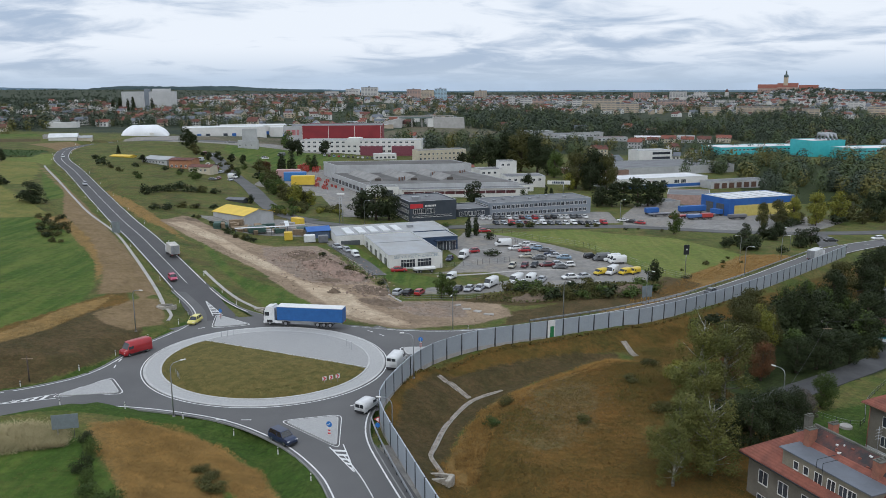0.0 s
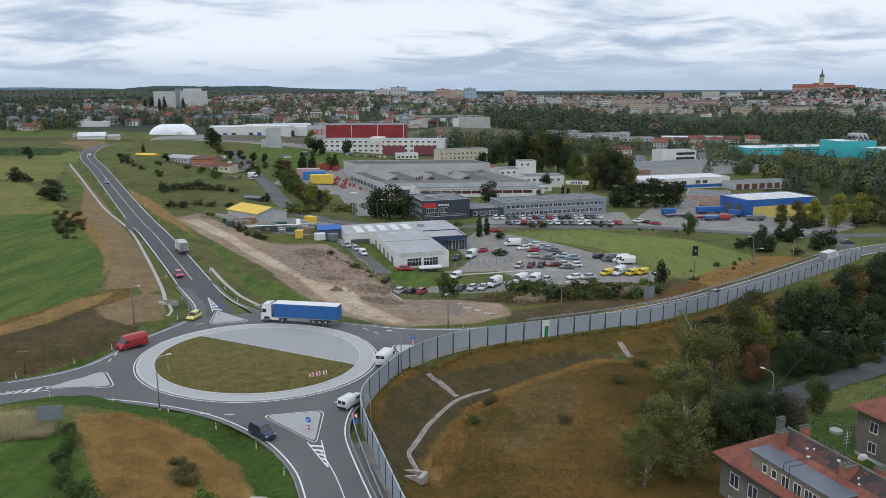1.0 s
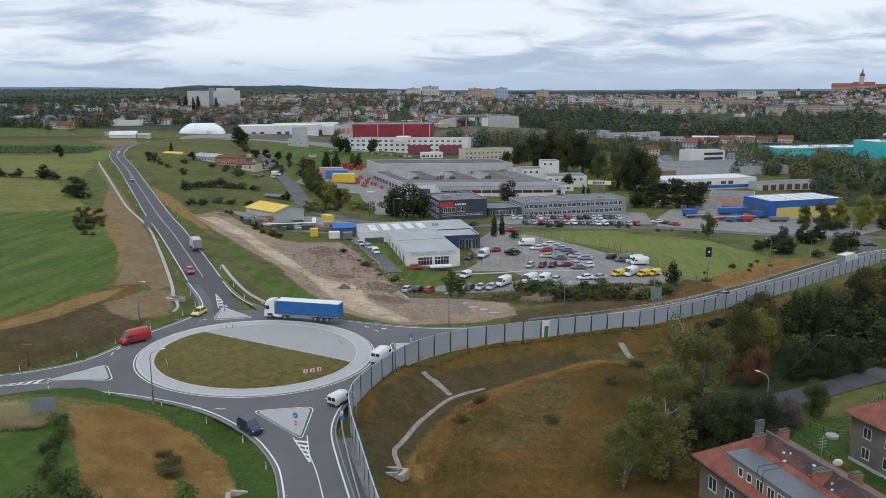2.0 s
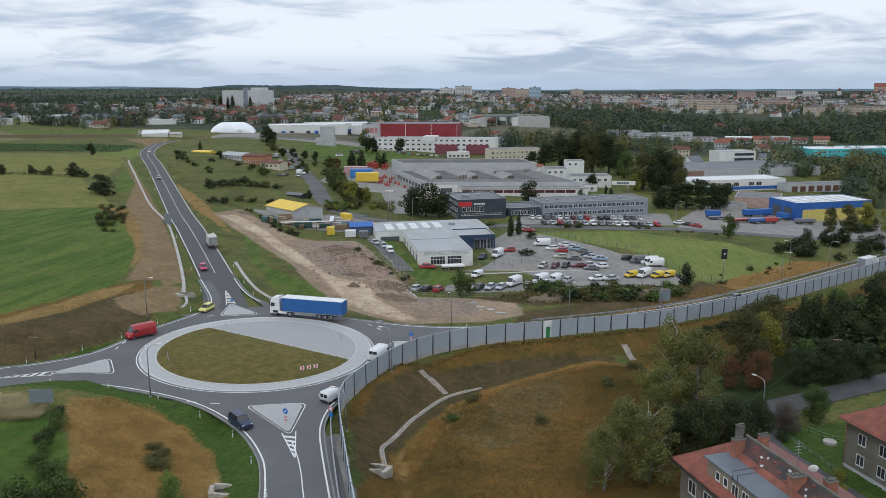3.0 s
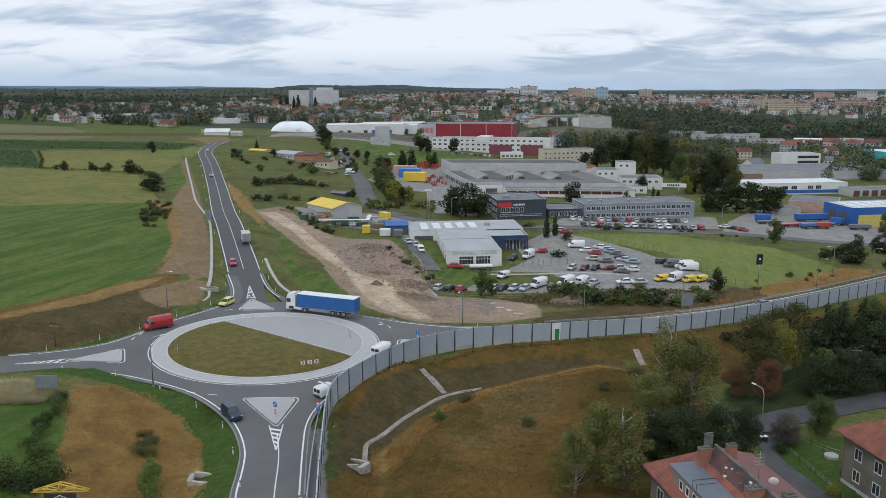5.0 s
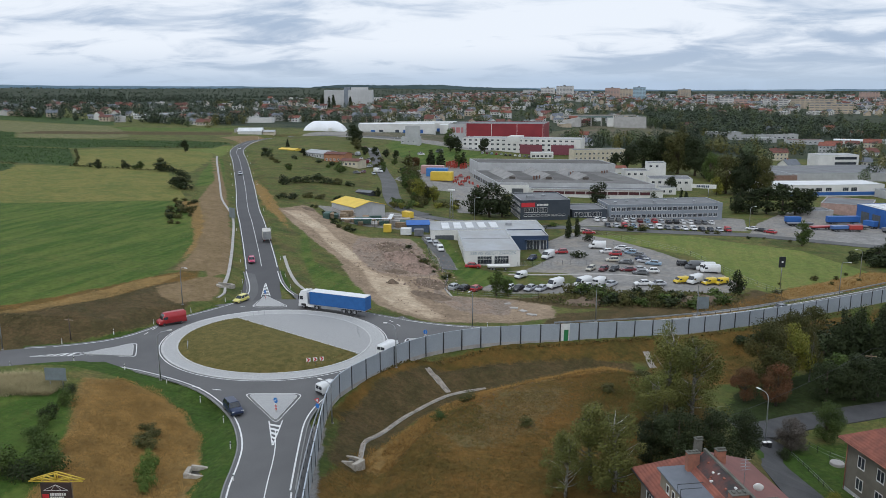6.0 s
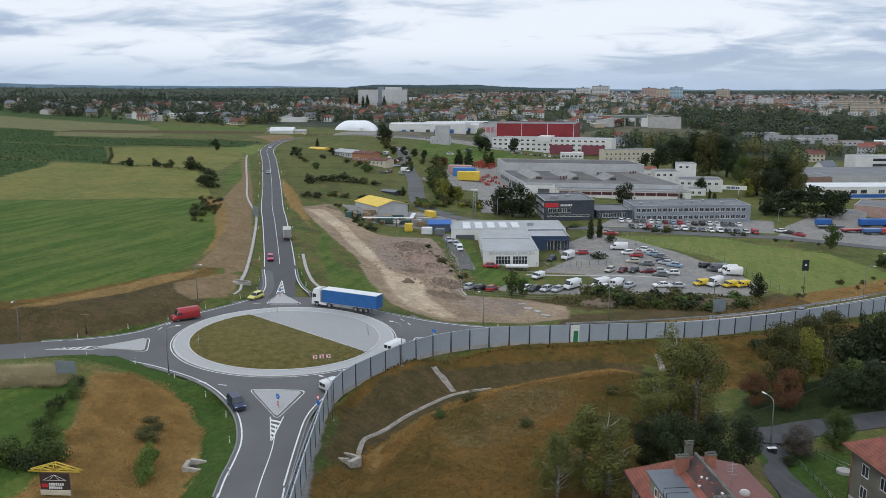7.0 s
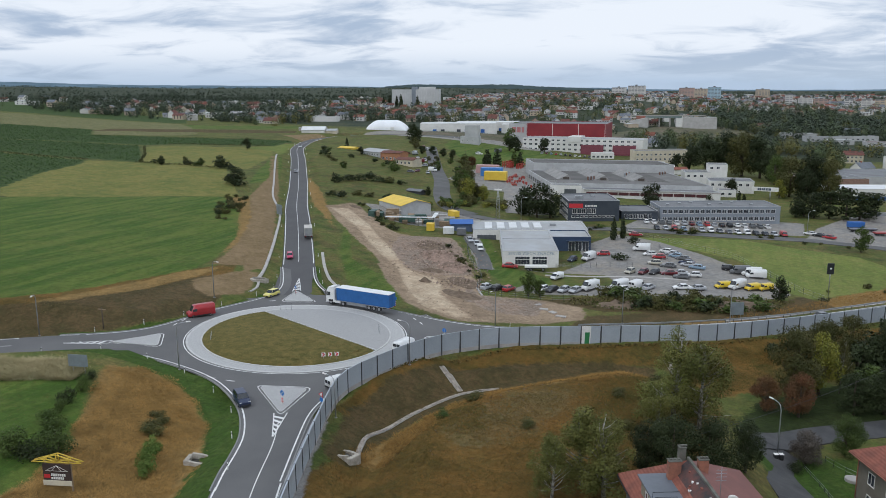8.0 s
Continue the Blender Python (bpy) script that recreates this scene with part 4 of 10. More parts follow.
def splitter(pts, tip, widen, name):
    """A raised paved island, its kerb, and the hatched taper in front of it."""
    c = np.mean(np.array(pts), 0)
    loop = []
    for i, p in enumerate(pts):  # rounded corners
        a, b = np.array(pts[i - 1]), np.array(pts[(i + 1) % len(pts)])
        p = np.array(p)
        u, v = (a - p) / np.linalg.norm(a - p), (b - p) / np.linalg.norm(b - p)
        for t in (0, 0.33, 0.67, 1):
            loop.append((1 - t) ** 2 * (p + u * 1.1) + 2 * t * (1 - t) * p + t * t * (p + v * 1.1))
    n = len(loop)
    out = [c + (p - c) * (1 + 0.22 / np.linalg.norm(p - c)) for p in loop]
    setting("pavement_splitter", [flat_poly([tuple(p) for p in loop], road_z, 0.13)], SETTS, "small traffic island paved with granite setts", "traffic island")
    vs = [(x, y, road_z(x, y) - 0.1) for x, y in out] + [(x, y, road_z(x, y) + 0.12) for x, y in out] + [(x, y, road_z(x, y) + 0.12) for x, y in loop]
    fs = [(j * n + i, j * n + (i + 1) % n, (j + 1) * n + (i + 1) % n, (j + 1) * n + i) for j in (0, 1) for i in range(n)]
    setting("kerb_splitter", [(vs, fs)], KERB, "pale kerb round a small traffic island", "kerb")
    # painted border and hatching out to the tip
    tip = np.array(tip)
    base = sorted(pts, key=lambda p: np.linalg.norm(np.array(p) - tip))[:2] if widen else [pts[-1], pts[-1]]
    ch = []
    rim = [c + (p - c) * (1 + 0.75 / np.linalg.norm(p - c)) for p in loop]
    rim2 = [c + (p - c) * (1 + 0.95 / np.linalg.norm(p - c)) for p in loop]
    vs = [(x, y, road_z(x, y) + 0.014) for x, y in rim] + [(x, y, road_z(x, y) + 0.014) for x, y in rim2]
    ch.append((vs, [(i, (i + 1) % n, n + (i + 1) % n, n + i) for i in range(n)]))
    near = np.array(min(pts, key=lambda p: np.linalg.norm(np.array(p) - tip)))
    d = tip - near
    L = np.linalg.norm(d)
    d = d / L
    s = np.array((-d[1], d[0]))
    for side in (1, -1):
        q = [near + s * side * 1.05, near + s * side * 0.88, tip - s * side * 0.02, tip + s * side * 0.12]
        ch.append(flat_poly([tuple(p) for p in (q if side > 0 else q[::-1])], road_z, 0.015))
    k = 0.9
    while k < L - 1.2:
        w = 0.92 * (1 - k / L)
        a = near + d * k
        q = [a - s * w, a + s * w * 0.95 + d * 0.9, a + s * w * 0.9 + d * 1.5, a - s * w + d * 0.6]
        ch.append(flat_poly([tuple(p) for p in q], road_z, 0.016))
        k += 1.35
    setting("road_marking_hatch", ch, LINE, "white hatched taper painted before a traffic island", "road marking")


splitter([(-22.9, 106.3), (-15.7, 108.6), (-14.6, 98.9)], (-11.4, 91.6), True, "south")
splitter([(-54.4, 121.2), (-50.6, 115.6), (-59.5, 113.9)], (-67.5, 110.6), True, "west")
splitter([(-45.9, 151.6), (-39.9, 154.0), (-47.6, 159.8)], (-53.2, 170.5), True, "north")
splitter([(-6.6, 137.4), (-7.6, 141.4), (0.6, 142.6)], (8, 147.8), True, "east")


# ---- the noise barrier ----
def noise_barrier():
    line = resample([(x, y, z) for (x, y), z in zip(BARRIER, BARRIER_TOP)], 0.5)
    s = np.r_[0, np.cumsum(np.linalg.norm(np.diff(line[:, :2], axis=0), axis=1))]
    gap = 4.0
    n = int(s[-1] / gap)
    P = [np.array([np.interp(i * gap, s, line[:, k]) for k in range(3)]) for i in range(n + 1)]
    wall = thing("noise_barrier", "long grey noise barrier of panels between dark steel posts", "noise barrier")
    H = 3.9
    post = boxes((-0.09, -0.12, -H, 0.09, 0.12, 0.06), bevel=0.015)
    me_post = bpy.data.meshes.new("post")
    post.to_mesh(me_post)
    me_post.materials.append(POST)
    gate_i = min(range(n), key=lambda i: np.hypot(P[i][0] + P[i + 1][0] - 42.4, P[i][1] + P[i + 1][1] - 300.3))
    for i in range(n + 1):
        d = P[min(i + 1, n)] - P[max(i - 1, 0)]
        part("post", me_post, None, wall, m=pose(*P[i], rz=math.degrees(math.atan2(d[1], d[0]))))
    for i in range(n):
        a, b = P[i], P[i + 1]
        d = b - a
        L = np.linalg.norm(d[:2])
        rz = math.degrees(math.atan2(d[1], d[0]))
        tilt = math.degrees(math.atan2(d[2], L))
        m = pose(*a, rz=rz) @ pose(0, 0, 0, 0, -tilt, 0)
        if i == gate_i:
            door = part("door_panel", boxes((0.1, -0.05, -H, 0.85, 0.05, 0), (1.8, -0.05, -H, 2.0, 0.05, 0), (0.85, -0.05, -1.2, 1.8, 0.05, 0)), FRAME, wall, "pale panel round the service door", m)
            part("service_door", boxes((0.88, -0.08, -H + 0.3, 1.78, 0.0, -1.22), bevel=0.01), paint("door_green", (0.03, 0.2, 0.07), 0.5), door, "dark green service door")
            part("panel", boxes((2.0, -0.05, -H, L - 0.1, 0.05, 0.03)), PANEL, wall, m=m)
            continue
        bm = bmesh.new()
        box(bm, 0.09, -0.05, -H + 0.75, L - 0.09, 0.05, -0.02, 0.01)
        box(bm, 0.0, -0.08, -0.02, L, 0.08, 0.05)
        sheet = part("panel", bm, PANEL, wall, m=m)
        part("plinth", boxes((0.09, -0.07, -H, L - 0.09, 0.07, -H + 0.75)), CONCRETE, sheet, "pale concrete plinth")


noise_barrier()

# ---- plants ----
def leaf_quads(centres, normals, sizes, rng):
    """One leaf clump (a bent rhombus of two triangles) for each centre."""
    n = len(centres)
    r = rng.normal(size=(n, 3))
    t = np.cross(normals, r)
    t /= np.linalg.norm(t, axis=1)[:, None] + 1e-9
    b = np.cross(normals, t)
    s = sizes[:, None]
    k = rng.uniform(0.45, 0.8, (n, 1))
    v = np.stack([centres - t * s, centres - b * s * k + normals * s * 0.18, centres + t * s, centres + b * s * k + normals * s * 0.18], 1)
    v = v.reshape(-1, 3)
    i = np.arange(n)[:, None] * 4
    return v, np.concatenate([i + 0, i + 1, i + 2, i + 3], 1)


def quads_mesh(name, v, f, material):
    me = bpy.data.meshes.new(name)
    me.vertices.add(len(v))
    me.vertices.foreach_set("co", v.ravel())
    me.loops.add(f.size)
    me.loops.foreach_set("vertex_index", f.ravel())
    me.polygons.add(len(f))
    me.polygons.foreach_set("loop_start", np.arange(len(f)) * f.shape[1])
    me.update(calc_edges=True)
    me.materials.append(material)
    return me


def crown_points(blobs, n, rng, hollow=0.55):
    """Points in the outer part of a set of ellipsoid blobs, with the way outwards."""
    w = np.array([b[3] * b[3] for b in blobs])
    pick = rng.choice(len(blobs), n, p=w / w.sum())
    d = rng.normal(size=(n, 3))
    d /= np.linalg.norm(d, axis=1)[:, None]
    r = (hollow + (1.06 - hollow) * rng.random(n) ** 0.7) * (1 + 0.13 * np.maximum(0, rng.normal(size=n)))
    B = np.array(blobs)[pick]
    rad = np.stack([B[:, 3], B[:, 3], B[:, 4]], 1)
    c = B[:, :3] + d * rad * r[:, None]
    nn = d * 0.9 + rng.normal(size=(n, 3)) * 0.45 + (0, 0, 0.3)
    nn /= np.linalg.norm(nn, axis=1)[:, None]
    return c, nn


def make_tree(kind, seed, n, leaf, material, bark=None):
    """A tree about 10 m high (bushes: 2 m) standing at the origin, to be copied."""
    rng = np.random.default_rng(seed)
    bark = bark or BARK
    limbs, blobs = [], []
    if kind == "broad":
        for i in range(24):
            a, h = rng.uniform(0, 6.28), rng.uniform(1.5, 8.3)
            r = rng.uniform(0.8, 3.1) * (1.15 - abs(h - 4.6) / 6)
            limbs.append(((0, 0, rng.uniform(0.8, 1.0) * min(h, 3.5)), (r * math.cos(a), r * math.sin(a), h)))
            s = rng.uniform(0.9, 1.75)
            blobs.append((r * math.cos(a), r * math.sin(a), h, s, s * rng.uniform(0.7, 1.0)))
        blobs.append((0, 0, 8.4, 1.3, 1.3))
        trunk = [(0, 0, -0.4), (0.1, 0, 2.5), (0.0, 0.15, 5), (0.1, 0.1, 8)]
        radii = [0.34, 0.25, 0.16, 0.04]
    elif kind == "birch":
        for i in range(44):
            a, h = rng.uniform(0, 6.28), rng.uniform(2.0, 9.6)
            r = rng.uniform(0.4, 2.0) * (1.2 - max(0, h - 5) / 6.5)
            limbs.append(((0.05 * h, 0, max(1.5, h - 1.6)), (r * math.cos(a), r * math.sin(a), h)))
            s = rng.uniform(0.45, 0.85)
            blobs.append((r * math.cos(a) * 1.1, r * math.sin(a) * 1.1, h - 0.5, s, s * rng.uniform(1.1, 1.8)))
        trunk = [(0, 0, -0.4), (0.12, 0.05, 3), (0.3, 0.0, 6.2), (0.4, 0.1, 8.7)]
        radii = [0.2, 0.15, 0.1, 0.02]
    elif kind == "column":
        for i in range(16):
            a, h = rng.uniform(0, 6.28), 0.9 + 8.6 * i / 15
            r = rng.uniform(0.1, 0.5)
            s = 1.25 * (1 - (h / 10.6) ** 2.2) + 0.25
            blobs.append((r * math.cos(a), r * math.sin(a), h, s, s * 1.2))
        trunk, radii = [(0, 0, -0.4), (0, 0, 4), (0, 0, 9)], [0.28, 0.18, 0.03]
        limbs = [((0, 0, h), (0.7 * math.cos(h * 2.4), 0.7 * math.sin(h * 2.4), h + 0.9)) for h in (1.5, 2.6, 3.7, 4.8, 6)]
    elif kind == "conifer":
        for i in range(34):
            a, h = i * 2.4, 1.0 + 8.6 * (i / 33) ** 0.9
            r = (2.4 * (1 - h / 10.2) + 0.12) * rng.uniform(0.5, 1.0)
            s = 0.55 * (1 - h / 12) + 0.25
            blobs.append((r * math.cos(a), r * math.sin(a), h, s * 1.25, s * 0.7))
        trunk, radii = [(0, 0, -0.4), (0, 0, 5), (0, 0, 10)], [0.25, 0.16, 0.02]
        limbs = [((0, 0, b[2]), b[:3]) for b in blobs[::3]]
    elif kind == "pine":
        for i in range(26):
            a, h = rng.uniform(0, 6.28), rng.uniform(0.9, 9.0)
            r = rng.uniform(0.5, 2.9) * (1.1 - abs(h - 3.8) / 7)
            s = rng.uniform(1.0, 1.6)
            blobs.append((r * math.cos(a), r * math.sin(a), h, s, s * 0.55))
            limbs.append(((0, 0, h - 0.4), (r * math.cos(a), r * math.sin(a), h)))
        trunk, radii = [(0, 0, -0.4), (0, 0, 5), (0.1, 0, 9)], [0.3, 0.2, 0.05]
    else:  # bush
        for i in range(9):
            a, r = rng.uniform(0, 6.28), rng.uniform(0.1, 1.1)
            s = rng.uniform(0.4, 0.8)
            blobs.append((r * math.cos(a), r * math.sin(a), rng.uniform(0.4, 1.35), s, s * 0.85))
        trunk, radii = [(0, 0, -0.2), (0, 0, 0.9)], [0.06, 0.02]
        limbs = [((0, 0, 0.1), b[:3]) for b in blobs[:5]]
    name = {"broad": "tree", "birch": "birch_tree", "column": "poplar_tree", "conifer": "spruce_tree", "pine": "pine_tree", "bush": "bush"}[kind]
    root = thing(name, "x", "tree")
    chunks = [tube(trunk, radii, 7)]
    for a, b in limbs:
        a, b = Vector(a), Vector(b)
        mid = a.lerp(b, 0.5) + Vector((0, 0, -0.15))
        r0 = {"bush": 0.03, "birch": 0.07}.get(kind, 0.09)
        chunks.append(tube([a, mid, b], [r0, r0 * 0.6, r0 * 0.2], 4))
    part("trunk", mesh_of("trunk", *join(chunks), bark, smooth=True), None, root)
    c, nn = crown_points(blobs, n, rng, 0.35 if kind in ("birch", "bush") else 0.6)
    if kind != "bush":
        c[:, 2] = np.maximum(c[:, 2], rng.uniform(0.2, 1.3, n))
    else:
        c[:, 2] = np.maximum(c[:, 2], 0.03)
    v, f = leaf_quads(c, nn, leaf * rng.uniform(0.55, 1.25, n), rng)
    part("crown", quads_mesh("crown", v, f, material), None, root)
    return root


TREE_KINDS = {}
PLANTED = []


def plant(kind, x, y, h, wide=1.0, label="", group="", near=False, category=None, sink=0.0):
    """kind is 'shape leaf'; h is the height in metres, wide the spread against the usual."""
    big = h > 16 and not near
    far = not near and not big and math.hypot(x, y) > 400
    key = (kind, near, big, far, len(PLANTED) % (3 if near else 2))
    shape, leaf = kind.split()
    if key not in TREE_KINDS:
        material = {"green": LEAF_GREEN, "dark": LEAF_DARK, "yellow": LEAF_YELLOW, "rust": LEAF_RUST, "birch": LEAF_BIRCH, "olive": LEAF_OLIVE, "grey": LEAF_GREY, "fresh": LEAF_FRESH}[leaf]
        n = {"broad": 11000, "birch": 12000, "column": 6500, "conifer": 6500, "pine": 6500, "bush": 1500}[shape] if near else {"broad": 2000, "birch": 1100, "column": 750, "conifer": 1100, "pine": 1500, "bush": 320}[shape]
        size = {"broad": 0.135, "birch": 0.088, "column": 0.15, "conifer": 0.15, "pine": 0.16, "bush": 0.085}[shape] * (1.0 if near else {"broad": 2.4, "birch": 2.2, "column": 2.7, "conifer": 2.3, "pine": 2.2, "bush": 2.2}[shape])
        if big:
            n, size = n * 3, size * 0.6
        if far:
            n, size = n // 2, size * 1.4
        if near == 2:
            n, size = int(n * 0.55), size * 1.3
        TREE_KINDS[key] = (make_tree(kind.split()[0], len(TREE_KINDS) + 11, n, size, material, BIRCH_BARK if shape == "birch" else None), [])
    proto, used = TREE_KINDS[key]
    s = h / (2.0 if shape == "bush" else 10.0)
    z = gz(x, y) - 0.05 - sink
    m = pose(x, y, z, 0, 0, (len(PLANTED) * 77) % 360) @ Matrix.Diagonal((s * wide, s * wide, s, 1))
    ob = proto if not used else copy_thing(proto, m)
    ob.matrix_basis = m
    used.append(ob)
    tone = {"green": "green", "dark": "dark green", "yellow": "yellowing green", "rust": "rust-red autumn", "birch": "pale olive", "olive": "olive green", "grey": "withered grey", "fresh": "fresh light green"}[leaf]
    what = {"broad": "broadleaf tree with a rounded crown", "birch": "slender birch with white bark and thin leaves", "column": "tall columnar poplar", "conifer": "dense conifer", "pine": "pine with a broad dense crown", "bush": "bushy shrub with small leaves"}[shape]
    tagged(ob, label or f"{tone} {what}", category or ("shrub" if shape == "bush" else "tree"), group or ("shrubs on the verges" if shape == "bush" else "trees of the place"))
    PLANTED.append(ob)
    return ob


# beside the houses and the mound
for k, x, y, h, w in (
        ("birch birch", 39.6, 116.8, 14.6, 1.26), ("birch birch", 43.4, 115.5, 13.7, 1.32), ("birch birch", 30.6, 94.0, 10.6, 1.49), ("birch birch", 33.6, 92.0, 11.1, 1.49), ("birch birch", 38.0, 110.0, 9.0, 1.38),
        ("birch birch", 28.0, 89.0, 8.7, 1.26), ("broad dark", 41.0, 98.0, 9.4, 1.0), ("broad dark", 45.0, 100.5, 8.6, 1.0), ("broad dark", 49.4, 105.0, 7.6, 0.8), ("broad dark", 37.6, 100.0, 7.4, 1.0),
        ("broad olive", 57.4, 145.0, 13.2, 0.9), ("broad yellow", 62.0, 149.0, 12.0, 0.75), ("broad rust", 53.0, 137.0, 6.4, 1.05), ("broad rust", 58.0, 136.8, 8.0, 0.95), ("birch olive", 65.5, 151.0, 11.0, 0.7),
        ("broad dark", 66.6, 141.6, 7.6, 1.2), ("broad dark", 71.5, 144.0, 8.6, 1.25), ("broad dark", 76.0, 147.5, 7.8, 1.2), ("broad green", 63.4, 125.0, 6.8, 1.0), ("broad grey", 57.8, 119.4, 5.4, 1.3),
        ("column dark", 73.5, 163.1, 11.6, 1.0), ("column dark", 76.6, 165.8, 11.6, 1.1), ("column dark", 79.6, 164.0, 10.6, 1.0), ("column dark", 84.0, 178.0, 10.0, 0.9), ("broad olive", 64.0, 162.0, 11.0, 0.9), ("broad olive", 70.0, 172.0, 9.5, 1.0), ("broad dark", 84.0, 166.0, 9.0, 1.0),
        ("broad green", 80.0, 176.0, 10.0, 1.0), ("broad dark", 90.0, 160.0, 8.0, 1.1), ("conifer dark", 92.0, 178.0, 10.0, 0.9), ("broad dark", 96.0, 172.0, 10.0, 1.0), ("broad green", 88.0, 186.0, 9.0, 1.0), ("broad green", 100.0, 162.0, 8.0, 1.1),
        ("broad dark", 97.0, 190.0, 11.0, 1.0), ("broad olive", 104.0, 200.0, 11.0, 1.0), ("broad dark", 112.0, 205.0, 12.0, 1.0), ("broad dark", 120.0, 214.0, 12.0, 1.0), ("conifer dark", 106.0, 186.0, 11.0, 1.0), ("broad green", 114.0, 190.0, 9.0, 1.0),
        ("broad dark", 128.0, 224.0, 11.0, 1.0), ("broad green", 124.0, 198.0, 9.0, 1.0), ("broad dark", 134.0, 214.0, 12.0, 1.0), ("broad dark", 110.0, 174.0, 9.0, 1.0), ("broad green", 118.0, 180.0, 8.0, 1.0), ("broad dark", 140.0, 230.0, 12.0, 1.0), ("broad dark", 80.0, 148.0, 7.0, 1.1)):
    plant(k, x, y, h, w, near=1 if y < 147 else 2, group="trees beside the houses")
# shrubs on the mound, the verges and the lower meadow
for k, x, y, h, w in (
        ("bush fresh", -24.8, 83.4, 2.4, 0.85), ("bush fresh", -23.2, 81.0, 3.2, 0.8), ("bush fresh", -22.0, 78.6, 2.8, 0.8), ("bush olive", -29.4, 89.4, 1.5, 1.9), ("bush olive", -27.8, 87.2, 1.6, 1.7), ("bush green", -37.3, 79.5, 3.0, 0.9), ("bush green", -33.0, 76.0, 3.8, 1.0), ("bush dark", -34.5, 73.0, 3.0, 1.2), ("bush green", -37.5, 73.0, 3.6, 1.1), ("bush green", -45.0, 92.0, 2.6, 0.8),
        ("bush dark", -43.8, 88.0, 2.6, 0.8), ("bush green", -42.0, 85.0, 2.0, 0.9), ("bush dark", -47.0, 95.5, 1.8, 1.0), ("bush green", -40.5, 81.5, 2.2, 1.0), ("bush olive", 10.0, 116.0, 1.6, 1.4), ("bush olive", 31.0, 124.0, 1.6, 1.5),
        ("bush green", 7.0, 109.0, 1.4, 1.5), ("bush olive", 20.0, 108.0, 1.4, 1.4), ("bush olive", 36.5, 132.0, 2.0, 1.3), ("bush yellow", 41.0, 130.0, 2.6, 1.2), ("bush yellow", 39.0, 124.0, 3.0, 1.2), ("bush olive", 33.0, 112.0, 2.2, 1.3),
        ("bush dark", 56.5, 116.0, 2.0, 1.0), ("bush yellow", 60.5, 104.0, 1.8, 1.1), ("bush yellow", 59.5, 100.5, 1.7, 1.1), ("bush olive", -30.6, 91.4, 1.2, 1.7)):
    plant(k, x, y, h, w, near=True)
